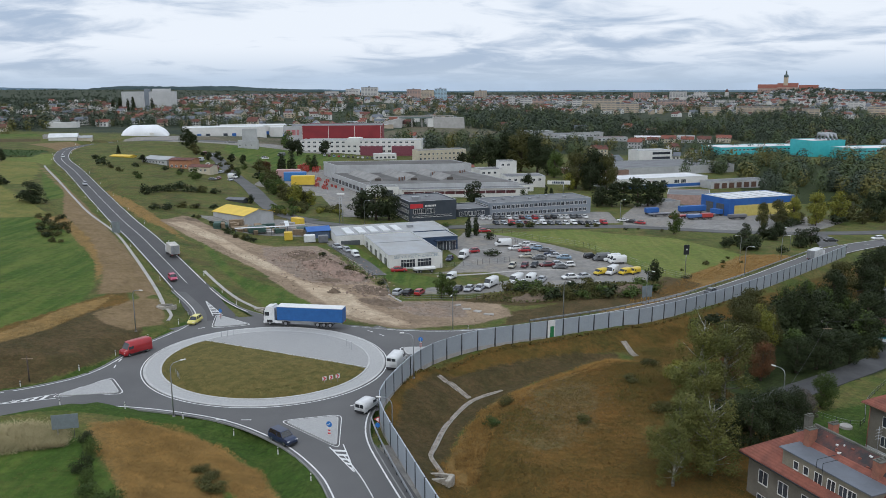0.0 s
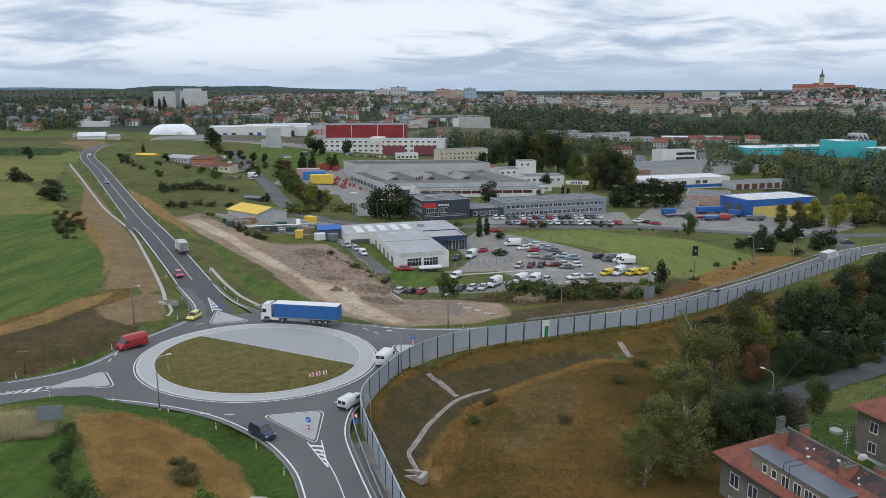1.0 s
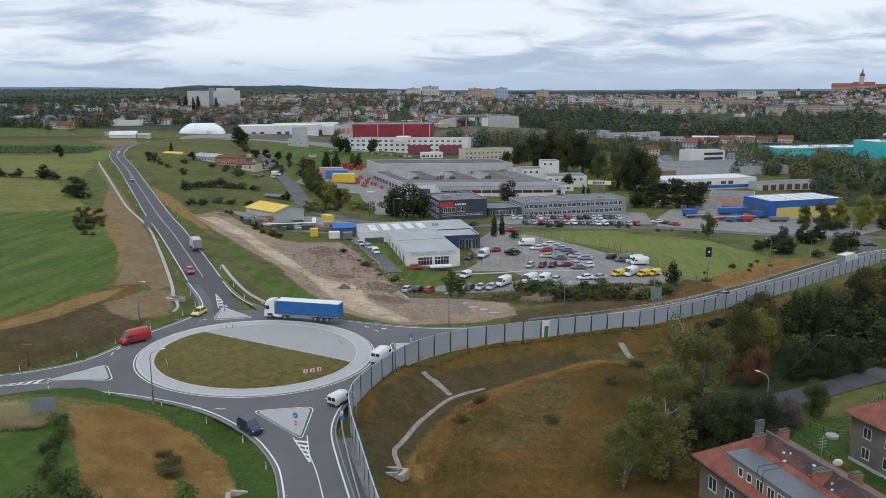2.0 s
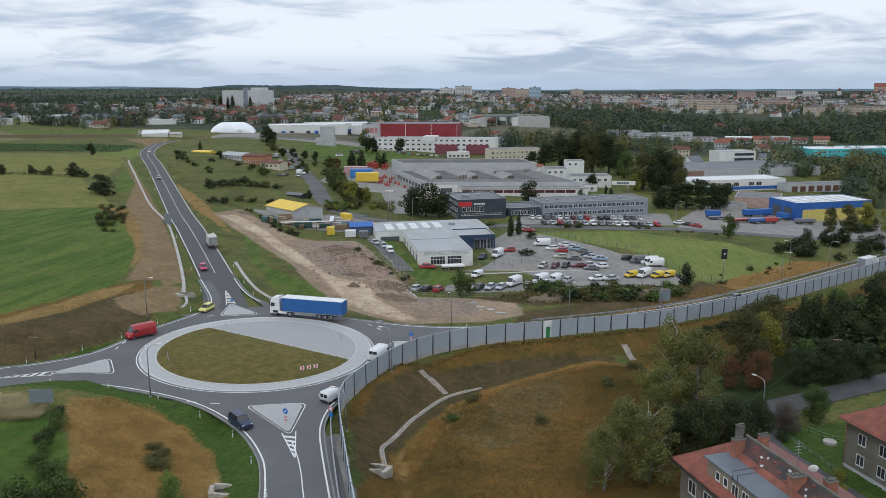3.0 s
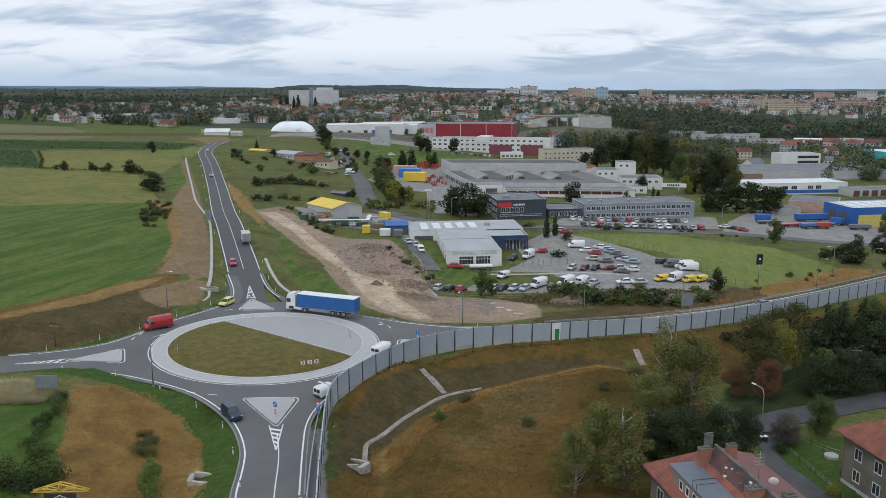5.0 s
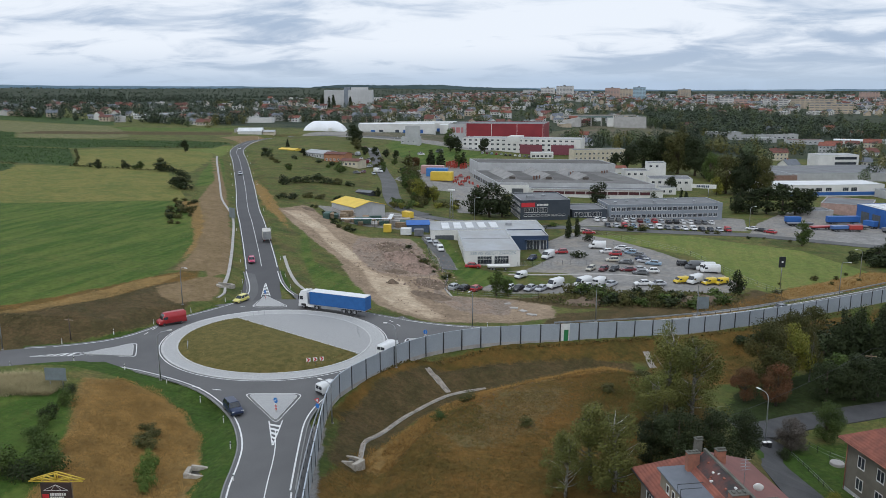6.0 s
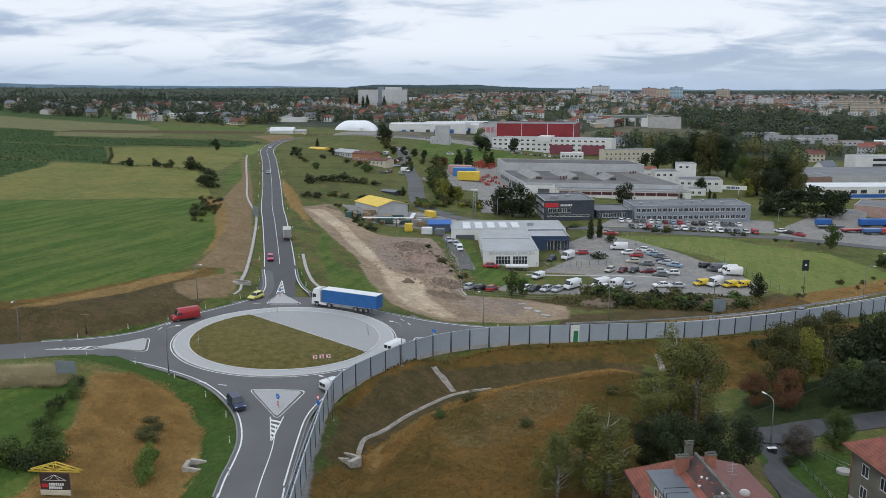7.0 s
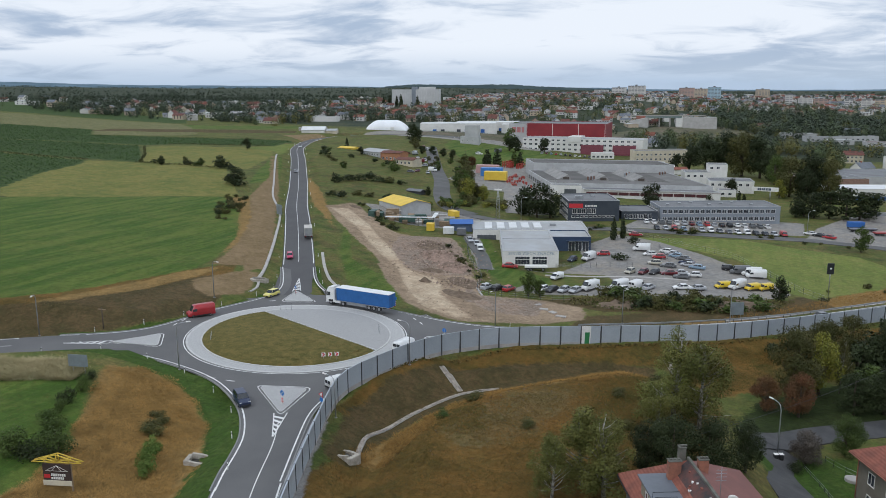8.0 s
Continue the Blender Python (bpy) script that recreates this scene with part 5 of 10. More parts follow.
# the works side: along roads, yards and the slope below the car park
for k, x, y, h, w in (
        ("broad dark", -27.0, 312.0, 14.6, 1.25), ("broad dark", -33.0, 313.0, 12.0, 1.2), ("broad dark", -22.0, 313.0, 12.4, 1.1), ("broad green", -0.6, 192.0, 7.0, 0.9), ("broad green", 2.0, 193.5, 5.0, 0.9), ("broad dark", 58.6, 214.0, 7.0, 0.9),
        ("broad green", 87.5, 295.0, 9.5, 0.8), ("column dark", 8.8, 274.0, 8.0, 0.9), ("column dark", 11.5, 277.0, 7.5, 0.9), ("bush dark", 16.0, 270.0, 3.0, 1.1), ("bush dark", 15.2, 242.5, 2.8, 1.3), ("broad green", -110, 420.0, 6.0, 1.2),
        ("conifer dark", 51.0, 371.0, 8.0, 1.0), ("broad dark", 37.0, 362.0, 8.0, 0.9), ("column dark", 49.0, 375.0, 9.0, 0.7),
        ("pine dark", 79.0, 367.0, 11.5, 1.15), ("pine dark", 85.0, 369.0, 13.0, 1.15), ("pine dark", 91.0, 367.0, 14.0, 1.2), ("pine dark", 96.5, 369.5, 13.0, 1.15), ("pine dark", 101.5, 368.0, 12.5, 1.1), ("broad dark", 72.0, 366.0, 9.0, 1.1), ("broad dark", 75.5, 372.0, 10.0, 1.1),
        ("broad olive", 73.0, 434.0, 22.0, 0.9), ("broad dark", 82.0, 438.0, 24.0, 0.95), ("broad olive", 90.0, 433.0, 21.0, 0.85), ("broad dark", 80.0, 428.0, 17.0, 0.9), ("broad yellow", 68.0, 426.0, 10.0, 0.9),
        ("broad dark", 30.0, 516.0, 25.0, 0.95), ("broad dark", 41.0, 524.0, 27.0, 0.95), ("broad olive", 51.0, 518.0, 29.0, 0.95), ("broad dark", 61.0, 512.0, 26.0, 0.95), ("broad dark", 66.0, 500.0, 20.0, 0.95), ("broad dark", 20.0, 524.0, 17.0, 1.0), ("broad green", 68.0, 484.0, 18.0, 0.9), ("broad dark", 12.0, 520.0, 12.0, 1.0), ("broad dark", 46.0, 426.0, 9.0, 1.1),
        ("broad yellow", 148.0, 330.0, 12.0, 0.9), ("broad yellow", 160.0, 334.0, 13.5, 0.95), ("broad yellow", 168.0, 332.0, 14.0, 0.95), ("broad olive", 140.0, 326.0, 11.0, 0.9), ("broad olive", 176.0, 338.0, 12.0, 1.0), ("broad dark", 186.0, 340.0, 13.0, 1.0), ("broad dark", 196.0, 350.0, 13.0, 1.0),
        ("broad olive", 132.0, 322.0, 10.0, 0.9), ("broad yellow", 154.0, 322.0, 10.0, 0.9),
        ("broad yellow", -63.0, 333.0, 10.2, 1.1), ("broad olive", -68.0, 341.0, 8.0, 1.1), ("broad yellow", -57.0, 336.0, 7.4, 1.1), ("broad green", -79.0, 365.0, 6.4, 1.2), ("broad olive", -73.0, 354.0, 7.0, 1.1), ("broad olive", -89.6, 413.6, 7.0, 1.3), ("broad green", -94.0, 409.4, 5.6, 1.2), ("broad olive", -84.0, 396.0, 7.4, 1.2), ("broad rust", -104.0, 464.0, 6.6, 1.3), ("broad olive", -107.0, 458.0, 7.4, 1.4), ("broad dark", -128.0, 479.0, 5.8, 1.2), ("broad green", -114.6, 455.0, 4.2, 1.2), ("broad dark", -82.0, 333.0, 4.4, 1.0), ("broad green", -121.6, 386.0, 6.6, 1.2), ("broad dark", -167.0, 440.0, 5.2, 1.2), ("conifer dark", -196.7, 480.0, 5.9, 1.0),
        ("broad dark", -96.0, 466.0, 8.0, 1.0), ("broad dark", -120.0, 474.0, 7.0, 1.0), ("broad dark", -104.0, 566.0, 12.4, 1.2), ("broad dark", -109.0, 568.0, 11.0, 1.1), ("broad dark", -87.5, 588.0, 11.6, 1.2), ("column dark", -96.0, 471.0, 10.4, 1.4), ("column dark", -91.0, 474.0, 10.8, 1.6), ("column green", -82.0, 481.0, 9.8, 1.6), ("column dark", -78.5, 482.0, 9.4, 1.5), ("broad dark", 14.0, 352.0, 12.0, 1.0),
        ("broad dark", -176.0, 545.0, 14.4, 1.1), ("broad dark", -170.0, 540.0, 10.5, 1.1), ("broad olive", -161.0, 512.0, 7.4, 1.2), ("broad olive", -157.0, 504.0, 6.4, 1.2), ("broad dark", -141.0, 476.0, 5.8, 1.1), ("broad green", -118.0, 600.0, 14.0, 1.0), ("broad green", -124.0, 640.0, 16.0, 1.0),
        ("broad dark", -149.0, 283.0, 8.2, 1.35), ("bush dark", -152.5, 286.5, 4.4, 1.2), ("bush dark", -145.8, 281.0, 3.8, 1.3), ("broad dark", -221.5, 326.0, 5.0, 1.2), ("broad dark", -211.0, 331.0, 4.6, 0.9), ("broad dark", -190.0, 331.0, 6.8, 1.5), ("bush dark", -185.0, 331.0, 3.6, 1.3), ("bush green", -205.5, 332.0, 3.0, 1.6), ("broad green", -203.0, 333.0, 4.4, 1.0), ("broad dark", -237.0, 424.0, 7.5, 1.1), ("column dark", -474.0, 1178.0, 20.0, 1.1), ("column dark", -464.0, 1182.0, 18.0, 1.0), ("column dark", -456.0, 1180.0, 21.0, 1.0), ("column dark", -430.0, 1186.0, 19.0, 1.0), ("column dark", -484.0, 1176.0, 17.0, 1.1), ("bush dark", -230.0, 332.0, 2.4, 1.3), ("bush dark", -212.0, 336.0, 2.6, 1.3)):
    plant(k, x, y, h, w)
# hedges and single bushes of the meadow above the north road
for k, x, y, h, w in (
        ("bush dark", -181, 420, 4.0, 1.1), ("bush dark", -186, 430, 3.6, 1.2), ("bush olive", -163, 397, 2.8, 1.1), ("bush green", -145, 373, 3.6, 1.1), ("bush dark", -163.7, 420.6, 3.0, 1.1), ("bush dark", -146.5, 415, 2.6, 1.5), ("bush olive", -172, 408, 2.4, 1.3),
        ("bush dark", -122, 323, 5.0, 0.9), ("bush dark", -121, 332, 3.8, 1.3), ("bush dark", -117.5, 336, 4.0, 1.2), ("bush dark", -114, 340, 5.0, 1.0), ("bush dark", -110, 342, 3.2, 1.5), ("bush olive", -106, 345.5, 3.4, 1.5), ("bush dark", -101, 347, 2.8, 1.3),
        ("bush dark", -105.6, 284.4, 2.4, 1.2), ("bush dark", -102.2, 287.4, 2.8, 1.6), ("bush olive", -99.5, 298, 2.4, 1.9), ("bush olive", -95, 300, 2.2, 1.7), ("bush olive", -108, 292, 1.8, 1.6), ("bush dark", -90, 305, 2.0, 1.6),
        ("bush olive", -152, 388, 2.0, 1.3), ("bush green", -134, 400, 2.4, 1.3), ("bush dark", -137, 412, 3.0, 1.2), ("bush dark", -199, 452, 3.2, 1.4), ("bush green", -192, 446, 2.8, 1.4)):
    plant(k, x, y, h, w)
rng_veg = np.random.default_rng(5)
for poly, kinds, n, h0, h1 in (
        ([(-108, 436), (-100, 424), (-86, 384), (-72, 346), (-62, 318), (-54, 324), (-66, 352), (-80, 388), (-94, 430)], ("broad olive", "broad yellow", "bush olive", "broad green", "bush dark", "broad olive"), 34, 3.0, 4.8),
        ([(-146, 500), (-128, 470), (-112, 436), (-118, 430), (-136, 466), (-154, 500)], ("broad dark", "bush olive", "bush dark"), 9, 2.4, 3.8),
        ([(64, 150), (100, 158), (112, 182), (96, 188), (70, 172)], ("broad dark", "broad dark", "broad green", "bush dark"), 22, 4.0, 6.4),
        ([(16, 190), (34, 190), (52, 196), (58, 210), (40, 207), (14, 200)], ("bush dark", "bush olive", "bush green"), 34, 1.6, 3.2),
        ([(96, 262), (122, 262), (140, 290), (120, 302), (100, 286)], ("bush dark", "bush dark", "broad dark"), 22, 2.6, 4.6),
        ([(-70, 300), (-56, 304), (-40, 318), (-52, 330), (-66, 322)], ("bush yellow", "bush olive", "bush green"), 18, 2.4, 4.2),
        ([(-34, 292), (-14, 286), (8, 292), (6, 297), (-20, 297)], ("bush dark", "bush green"), 12, 1.2, 2.4),
        ([(-128, 262), (-112, 232), (-104, 214), (-110, 214), (-132, 252)], ("bush olive", "bush dark", "bush olive"), 26, 1.0, 2.2),
        ([(-94, 282), (-82, 268), (-78, 262), (-60, 244), (-52, 236), (-58, 246), (-76, 272)], ("bush olive", "bush dark"), 14, 1.2, 2.2),
        ([(-36, 236), (-24, 214), (-12, 199), (-15, 199), (-28, 214), (-39, 234)], ("bush dark", "bush olive"), 12, 1.0, 1.8),
        ([(64, 226), (70, 216), (92, 240), (108, 258), (100, 262)], ("bush olive",), 8, 0.8, 1.6),
        ([(20, 299), (56, 312), (90, 300), (88, 296), (56, 305), (24, 292)], ("bush olive", "bush dark"), 10, 1.0, 2.6),
        ([(44, 164), (60, 170), (84, 188), (120, 218), (124, 212), (88, 180), (64, 163)], ("bush olive", "bush dark", "bush yellow"), 30, 1.8, 3.6),
        ([(128, 318), (200, 322), (230, 345), (180, 345), (140, 332)], ("bush dark", "broad olive", "bush olive", "broad dark"), 26, 3.0, 5.5),
        ([(64, 152), (100, 150), (130, 190), (126, 205), (90, 190), (66, 172)], ("bush dark", "bush green", "broad dark", "bush olive"), 38, 2.2, 5.0)):
    xs, ys = [p[0] for p in poly], [p[1] for p in poly]
    k = 0
    while k < n:
        x, y = rng_veg.uniform(min(xs), max(xs)), rng_veg.uniform(min(ys), max(ys))
        if inside(np.array([x]), np.array([y]), poly)[0] < 0:
            continue
        kind = kinds[int(rng_veg.integers(len(kinds)))]
        plant(kind, x, y, rng_veg.uniform(h0, h1) * (1.5 if kind.startswith("broad") else 1.0), rng_veg.uniform(0.9, 1.5))
        k += 1


# tall grass and weeds: uncountable tufts
def tufts(name, polys, n, h0, h1, material, label, seed, clear=1.0):
    rng = np.random.default_rng(seed)
    areas = []
    for p in polys:
        a = np.array(p)
        areas.append((a[:, 0].max() - a[:, 0].min()) * (a[:, 1].max() - a[:, 1].min()))
    pts = []
    for p, ar in zip(polys, areas):
        a = np.array(p)
        k = int(n * ar / sum(areas))
        x = rng.uniform(a[:, 0].min(), a[:, 0].max(), k)
        y = rng.uniform(a[:, 1].min(), a[:, 1].max(), k)
        ok = inside(x, y, p) > np.abs(rng.normal(size=k)) * 0.9 * np.clip(1.4 + np.sin(x * 0.9) + np.cos(y * 1.1), 0.1, 3) - 0.6  # ragged edge
        for line, half in ROADS.values():
            ok &= to_line(x, y, line)[0] > half + 1.2 + clear
        ok &= np.hypot(x - CX, y - CY) > R_RING + 1.5 + clear
        for edge, _ in FLARES:
            ok &= to_line(x, y, edge)[0] > clear + 0.5
        patch = np.sin(x * 0.31 + 2 * np.sin(y * 0.13)) + np.cos(y * 0.27 + 1.7 * np.sin(x * 0.11)) + rng.normal(size=k) * 0.7
        ok &= patch > -1.6
        pts.append(np.c_[x, y][ok])
    P = np.vstack(pts)
    z = ground_at(P[:, 0], P[:, 1], 0)
    m = len(P)
    blades = 4
    V = np.zeros((m, blades, 3, 3))
    base = np.c_[P, z - 0.04]
    h = rng.uniform(h0, h1, m)
    for k in range(blades):
        ang = rng.uniform(0, 6.28, m)
        off = rng.uniform(0, 0.3, m)
        lean = rng.uniform(0.7, 1.5, m) * h
        w = rng.uniform(0.016, 0.04, m)
        o = base + np.c_[off * np.cos(ang * 3), off * np.sin(ang * 3), np.zeros(m)]
        side = np.c_[-np.sin(ang), np.cos(ang), np.zeros(m)] * w[:, None]
        V[:, k, 0] = o - side
        V[:, k, 1] = o + side
        V[:, k, 2] = o + np.c_[np.cos(ang) * lean, np.sin(ang) * lean, h * rng.uniform(0.45, 0.85, m)]
    v = V.reshape(-1, 3)
    f = np.arange(len(v)).reshape(-1, 3)
    return tagged(new(name, quads_mesh(name, v, f, material)), label, "grass", kind="stuff")


DRY_STALK = mat("dry_stalks", (0.40, 0.24, 0.08), (0.25, 0.155, 0.054), 0.9, 0, 0.25, 1.5, island=0.08, spec=0.1)
GREEN_STALK = mat("green_stalks", (0.11, 0.108, 0.036), (0.16, 0.118, 0.044), 0.9, 0, 0.2, 1.5, island=0.2, spec=0.1)
tufts("dry_grass", [LAND["dry"][0]], 85000, 0.14, 0.42, DRY_STALK, "tall rust-brown dry grass and weeds", 3, 1.6)
tufts("pale_tall_grass", [LAND["stubble"][0]], 9000, 0.7, 1.3, mat("pale_straw", (0.40, 0.34, 0.19), (0.28, 0.25, 0.13), 0.9, 0, 0.2, 1.5, island=0.15, spec=0.1), "strip of tall pale dry grass at the edge of the lawn", 10, 0.4)
tufts("dry_grass_bank", [LAND["dry"][2], LAND["dry"][4]], 26000, 0.15, 0.45, DRY_STALK, "rust-brown dry grass on the banks", 4, 1.0)
tufts("scrub_grass", [LAND["scrub"][0]], 52000, 0.15, 0.5, mat("scrub_stalks", (0.215, 0.115, 0.032), (0.085, 0.066, 0.018), 0.9, 0, 0.12, 1.5, island=0.18, spec=0.1), "rough brown and green scrub grass on the mound", 7, 1.0)
tufts("weeds", [[(-6, 84), (-9, 112), (-4, 128), (8, 140), (24, 150), (46, 163), (60, 160), (44, 140), (52, 116), (44, 104), (38, 92), (26, 60), (4, 66)], [(-100, 104), (-78, 134), (-74, 150), (-68, 140), (-66, 128), (-80, 112)]], 60000, 0.10, 0.30, mat("bank_stalks", (0.095, 0.072, 0.032), (0.058, 0.054, 0.02), 0.9, 0, 0.25, 1.5, island=0.15, spec=0.1), "ragged green and brown weeds on the banks", 6, 1.0)
tufts("green_weeds", [[(28, 131), (36, 138), (43, 133), (41, 108), (38, 100), (31, 104), (27, 116)], [(5, 118), (11, 115), (15, 105), (11, 100), (7, 104)], [(38, 148), (46, 142), (64, 157), (72, 172), (58, 170), (45, 160)]], 36000, 0.15, 0.45, mat("weed_leaf", (0.075, 0.078, 0.02), (0.12, 0.092, 0.028), 0.85, 0, 0.2, 1.5, island=0.3, spec=0.1), "patches of rank green weeds on the mound", 9, 0.6)
tufts("meadow_tufts", [[(-100, 262), (-150, 350), (-190, 430), (-150, 480), (-112, 440), (-84, 350), (-70, 300), (-92, 288)], [(-62, 98), (-44, 92), (-30, 60), (-80, 60)], [(-54, 200), (-76, 240), (-64, 228), (-42, 190), (-28, 170), (-40, 172)]], 30000, 0.15, 0.45, GREEN_STALK, "rough green meadow grass", 8, 1.0)


# the tall crops: rows of leafy clumps, and rough grass along the field edges
def crop_rows(name, polys, gap, size, material, label, seed, turn):
    rng = np.random.default_rng(seed)
    c, s = math.cos(radians(turn)), math.sin(radians(turn))
    pts = []
    for p in polys:
        a = np.array(p)
        r = np.hypot(*(a.max(0) - a.min(0))) / 2
        u, w = np.meshgrid(np.arange(-r, r, gap), np.arange(-r, r, gap * 0.55))
        u, w = u.ravel() + rng.normal(size=u.size) * 0.25, w.ravel() + rng.normal(size=u.size) * 0.4
        m = (a.max(0) + a.min(0)) / 2
        x, y = m[0] + u * c - w * s, m[1] + u * s + w * c
        ok = (inside(x, y, p) > 0.5) & (x > -560) & (rng.random(x.size) > 0.08)
        pts.append(np.c_[x, y][ok])
    P = np.vstack(pts)
    z = ground_at(P[:, 0], P[:, 1], 0)
    n = len(P)
    nn = rng.normal(size=(n, 3)) * 0.5 + (0, -0.4, 0.7)
    nn /= np.linalg.norm(nn, axis=1)[:, None]
    v, f = leaf_quads(np.c_[P, z + size * rng.uniform(0.4, 1.5, n)], nn, size * rng.uniform(0.6, 1.3, n), rng)
    return tagged(new(name, quads_mesh(name, v, f, material)), label, "crop", kind="stuff")


CROP_LEAF = mat("crop_leaf", (0.042, 0.082, 0.02), (0.034, 0.064, 0.017), 0.7, 0, 0.05, 0.6, island=0.2, spec=0.2)
crop_rows("crop_rows", LAND["crop"][:3], 2.2, 0.5, CROP_LEAF, "dark green rows of a tall field crop", 21, 58)


def edge_strip(pts, half):
    P = np.array(pts, float)
    Nn = normals_of(P)
    return [tuple(q) for q in P + Nn * half] + [tuple(q) for q in (P - Nn * half)[::-1]]


EDGES = [[(-300, 406), (-262, 362), (-236, 328)], [(-240, 328), (-212, 329), (-188, 331)], [(-342, 338), (-300, 330), (-266, 324)], [(-300, 428), (-262, 438), (-236, 450)]]
crop_rows("field_edge_weeds", [edge_strip(e, 1.2) for e in EDGES], 0.9, 0.55, mat("edge_weed", (0.045, 0.055, 0.02), (0.075, 0.07, 0.028), 0.8, 0, 0.2, 1.0, island=0.4, spec=0.1), "dark weedy strips along the field edges", 22, 20)

BANK = [[(8, 190), (22, 187), (44, 192), (58, 203), (63, 214), (56, 214), (38, 208), (12, 199)]]
crop_rows("bank_scrub", BANK, 0.75, 0.34, mat("bank_leaf", (0.06, 0.068, 0.022), (0.10, 0.085, 0.034), 0.8, 0, 0.15, 1.0, island=0.45, spec=0.1), "dense dark scrub on the bank below the car park", 23, 15)
FOOT = [edge_strip([(-7.4, 121), (-4.9, 127.6), (-1.6, 133.0), (2.6, 137.4), (8, 141.6), (21.4, 148.6), (37.8, 158.2), (44.4, 161.6), (60.8, 174.6), (81, 192.6)], 0.9)]
crop_rows("barrier_weeds", FOOT, 0.5, 0.26, mat("foot_weed", (0.07, 0.07, 0.022), (0.13, 0.085, 0.032), 0.8, 0, 0.3, 1.5, island=0.45, spec=0.1), "ragged weeds at the foot of the noise barrier", 24, 15)
tufts("mound_rim_grass", [LAND["dry"][1]], 30000, 0.3, 0.75, mat("golden_stalk", (0.32, 0.18, 0.055), (0.21, 0.12, 0.036), 0.9, 0, 0.2, 1.5, island=0.18, spec=0.1), "golden dry grass along the rim of the mound", 25, 0.5)
tufts("bank_grass", [LAND["dry"][2], [(60, 172), (82, 190), (122, 228), (126, 222), (90, 184), (66, 166)]], 60000, 0.3, 0.7, mat("orange_stalk", (0.31, 0.17, 0.052), (0.22, 0.128, 0.042), 0.9, 0, 0.15, 1.5, island=0.18, spec=0.1), "rust-orange dry grass on the bank of the road", 26, 0.6)
tufts("field_rim_grass", [LAND["dry"][3], edge_strip([(-158, 295), (-141, 277), (-122, 249), (-104, 223), (-88, 196)], 3.0)], 18000, 0.2, 0.45, mat("tawny_stalk", (0.27, 0.20, 0.09), (0.16, 0.13, 0.055), 0.9, 0, 0.15, 1.5, island=0.3, spec=0.1), "tawny grass along the rim of the field", 27, 0.6)

# ---- buildings ----
WINDOWS = {}


def window_meshes(w, h, bars):
    key = (round(w, 2), round(h, 2), bars)
    if key not in WINDOWS:
        t = 0.07
        us = [0, t] + [w * k / bars + d for k in range(1, bars) for d in (-0.03, 0.03)] + [w - t, w]
        zs = [-0.07, 0, t, h - t, h]
        bm = bmesh.new()
        grid = {}

        def corner(i, j, y):
            if (i, j, y) not in grid:
                grid[i, j, y] = bm.verts.new((us[i], y, zs[j]))
            return grid[i, j, y]
        solid = {(i, j) for i in range(len(us) - 1) for j in range(4) if j != 2 or i % 2 == 0}
        for i, j in solid:  # one welded frame: sill, rails, stiles and bars
            c = [(i, j), (i + 1, j), (i + 1, j + 1), (i, j + 1)]
            bm.faces.new([corner(a, b, -0.06) for a, b in c])
            bm.faces.new([corner(a, b, 0.02) for a, b in c[::-1]])
            for (a, b), (di, dj) in zip(zip(c, c[1:] + c[:1]), ((0, -1), (1, 0), (0, 1), (-1, 0))):
                if (i + di, j + dj) not in solid:
                    bm.faces.new([corner(*a, -0.06), corner(*a, 0.02), corner(*b, 0.02), corner(*b, -0.06)])
        fr = bpy.data.meshes.new("window")
        bm.to_mesh(fr)
        bm.free()
        fr.materials.append(FRAME)
        pn = bpy.data.meshes.new("pane")
        bm = boxes((t, -0.02, t, w - t, 0.01, h - t))
        bm.to_mesh(pn)
        bm.free()
        pn.materials.append(GLASS)
        WINDOWS[key] = (fr, pn)
    return WINDOWS[key]


def window(parent, side, s, z, w, h, W, D, bars=2, x0=0.0, y0=0.0):
    """A window on a wall of the block that starts at x0, y0: s is the way along the wall."""
    m = {"front": pose(x0 + s, y0, z), "left": pose(x0, y0 + D - s, z, 0, 0, -90), "right": pose(x0 + W, y0 + s, z, 0, 0, 90), "back": pose(x0 + W - s, y0 + D, z, 0, 0, 180)}[side]
    fr, pn = window_meshes(w, h, bars)
    ob = part("window", fr, None, parent, m=m)
    part("pane", pn, None, ob)


def row(parent, side, W, D, z, w, h, gap, lo=1.0, hi=None, bars=2, x0=0.0, y0=0.0):
    hi = hi or ((W if side in ("front", "back") else D) - 1.0)
    s = lo
    while s + w <= hi:
        window(parent, side, s, z, w, h, W, D, bars, x0, y0)
        s += gap


def frame_of(A, B, z):
    """The pose of a building whose front runs from A to B, seen from outside with A on the left."""
    return pose(A[0], A[1], z, 0, 0, math.degrees(math.atan2(B[1] - A[1], B[0] - A[0]))), math.hypot(B[0] - A[0], B[1] - A[1])


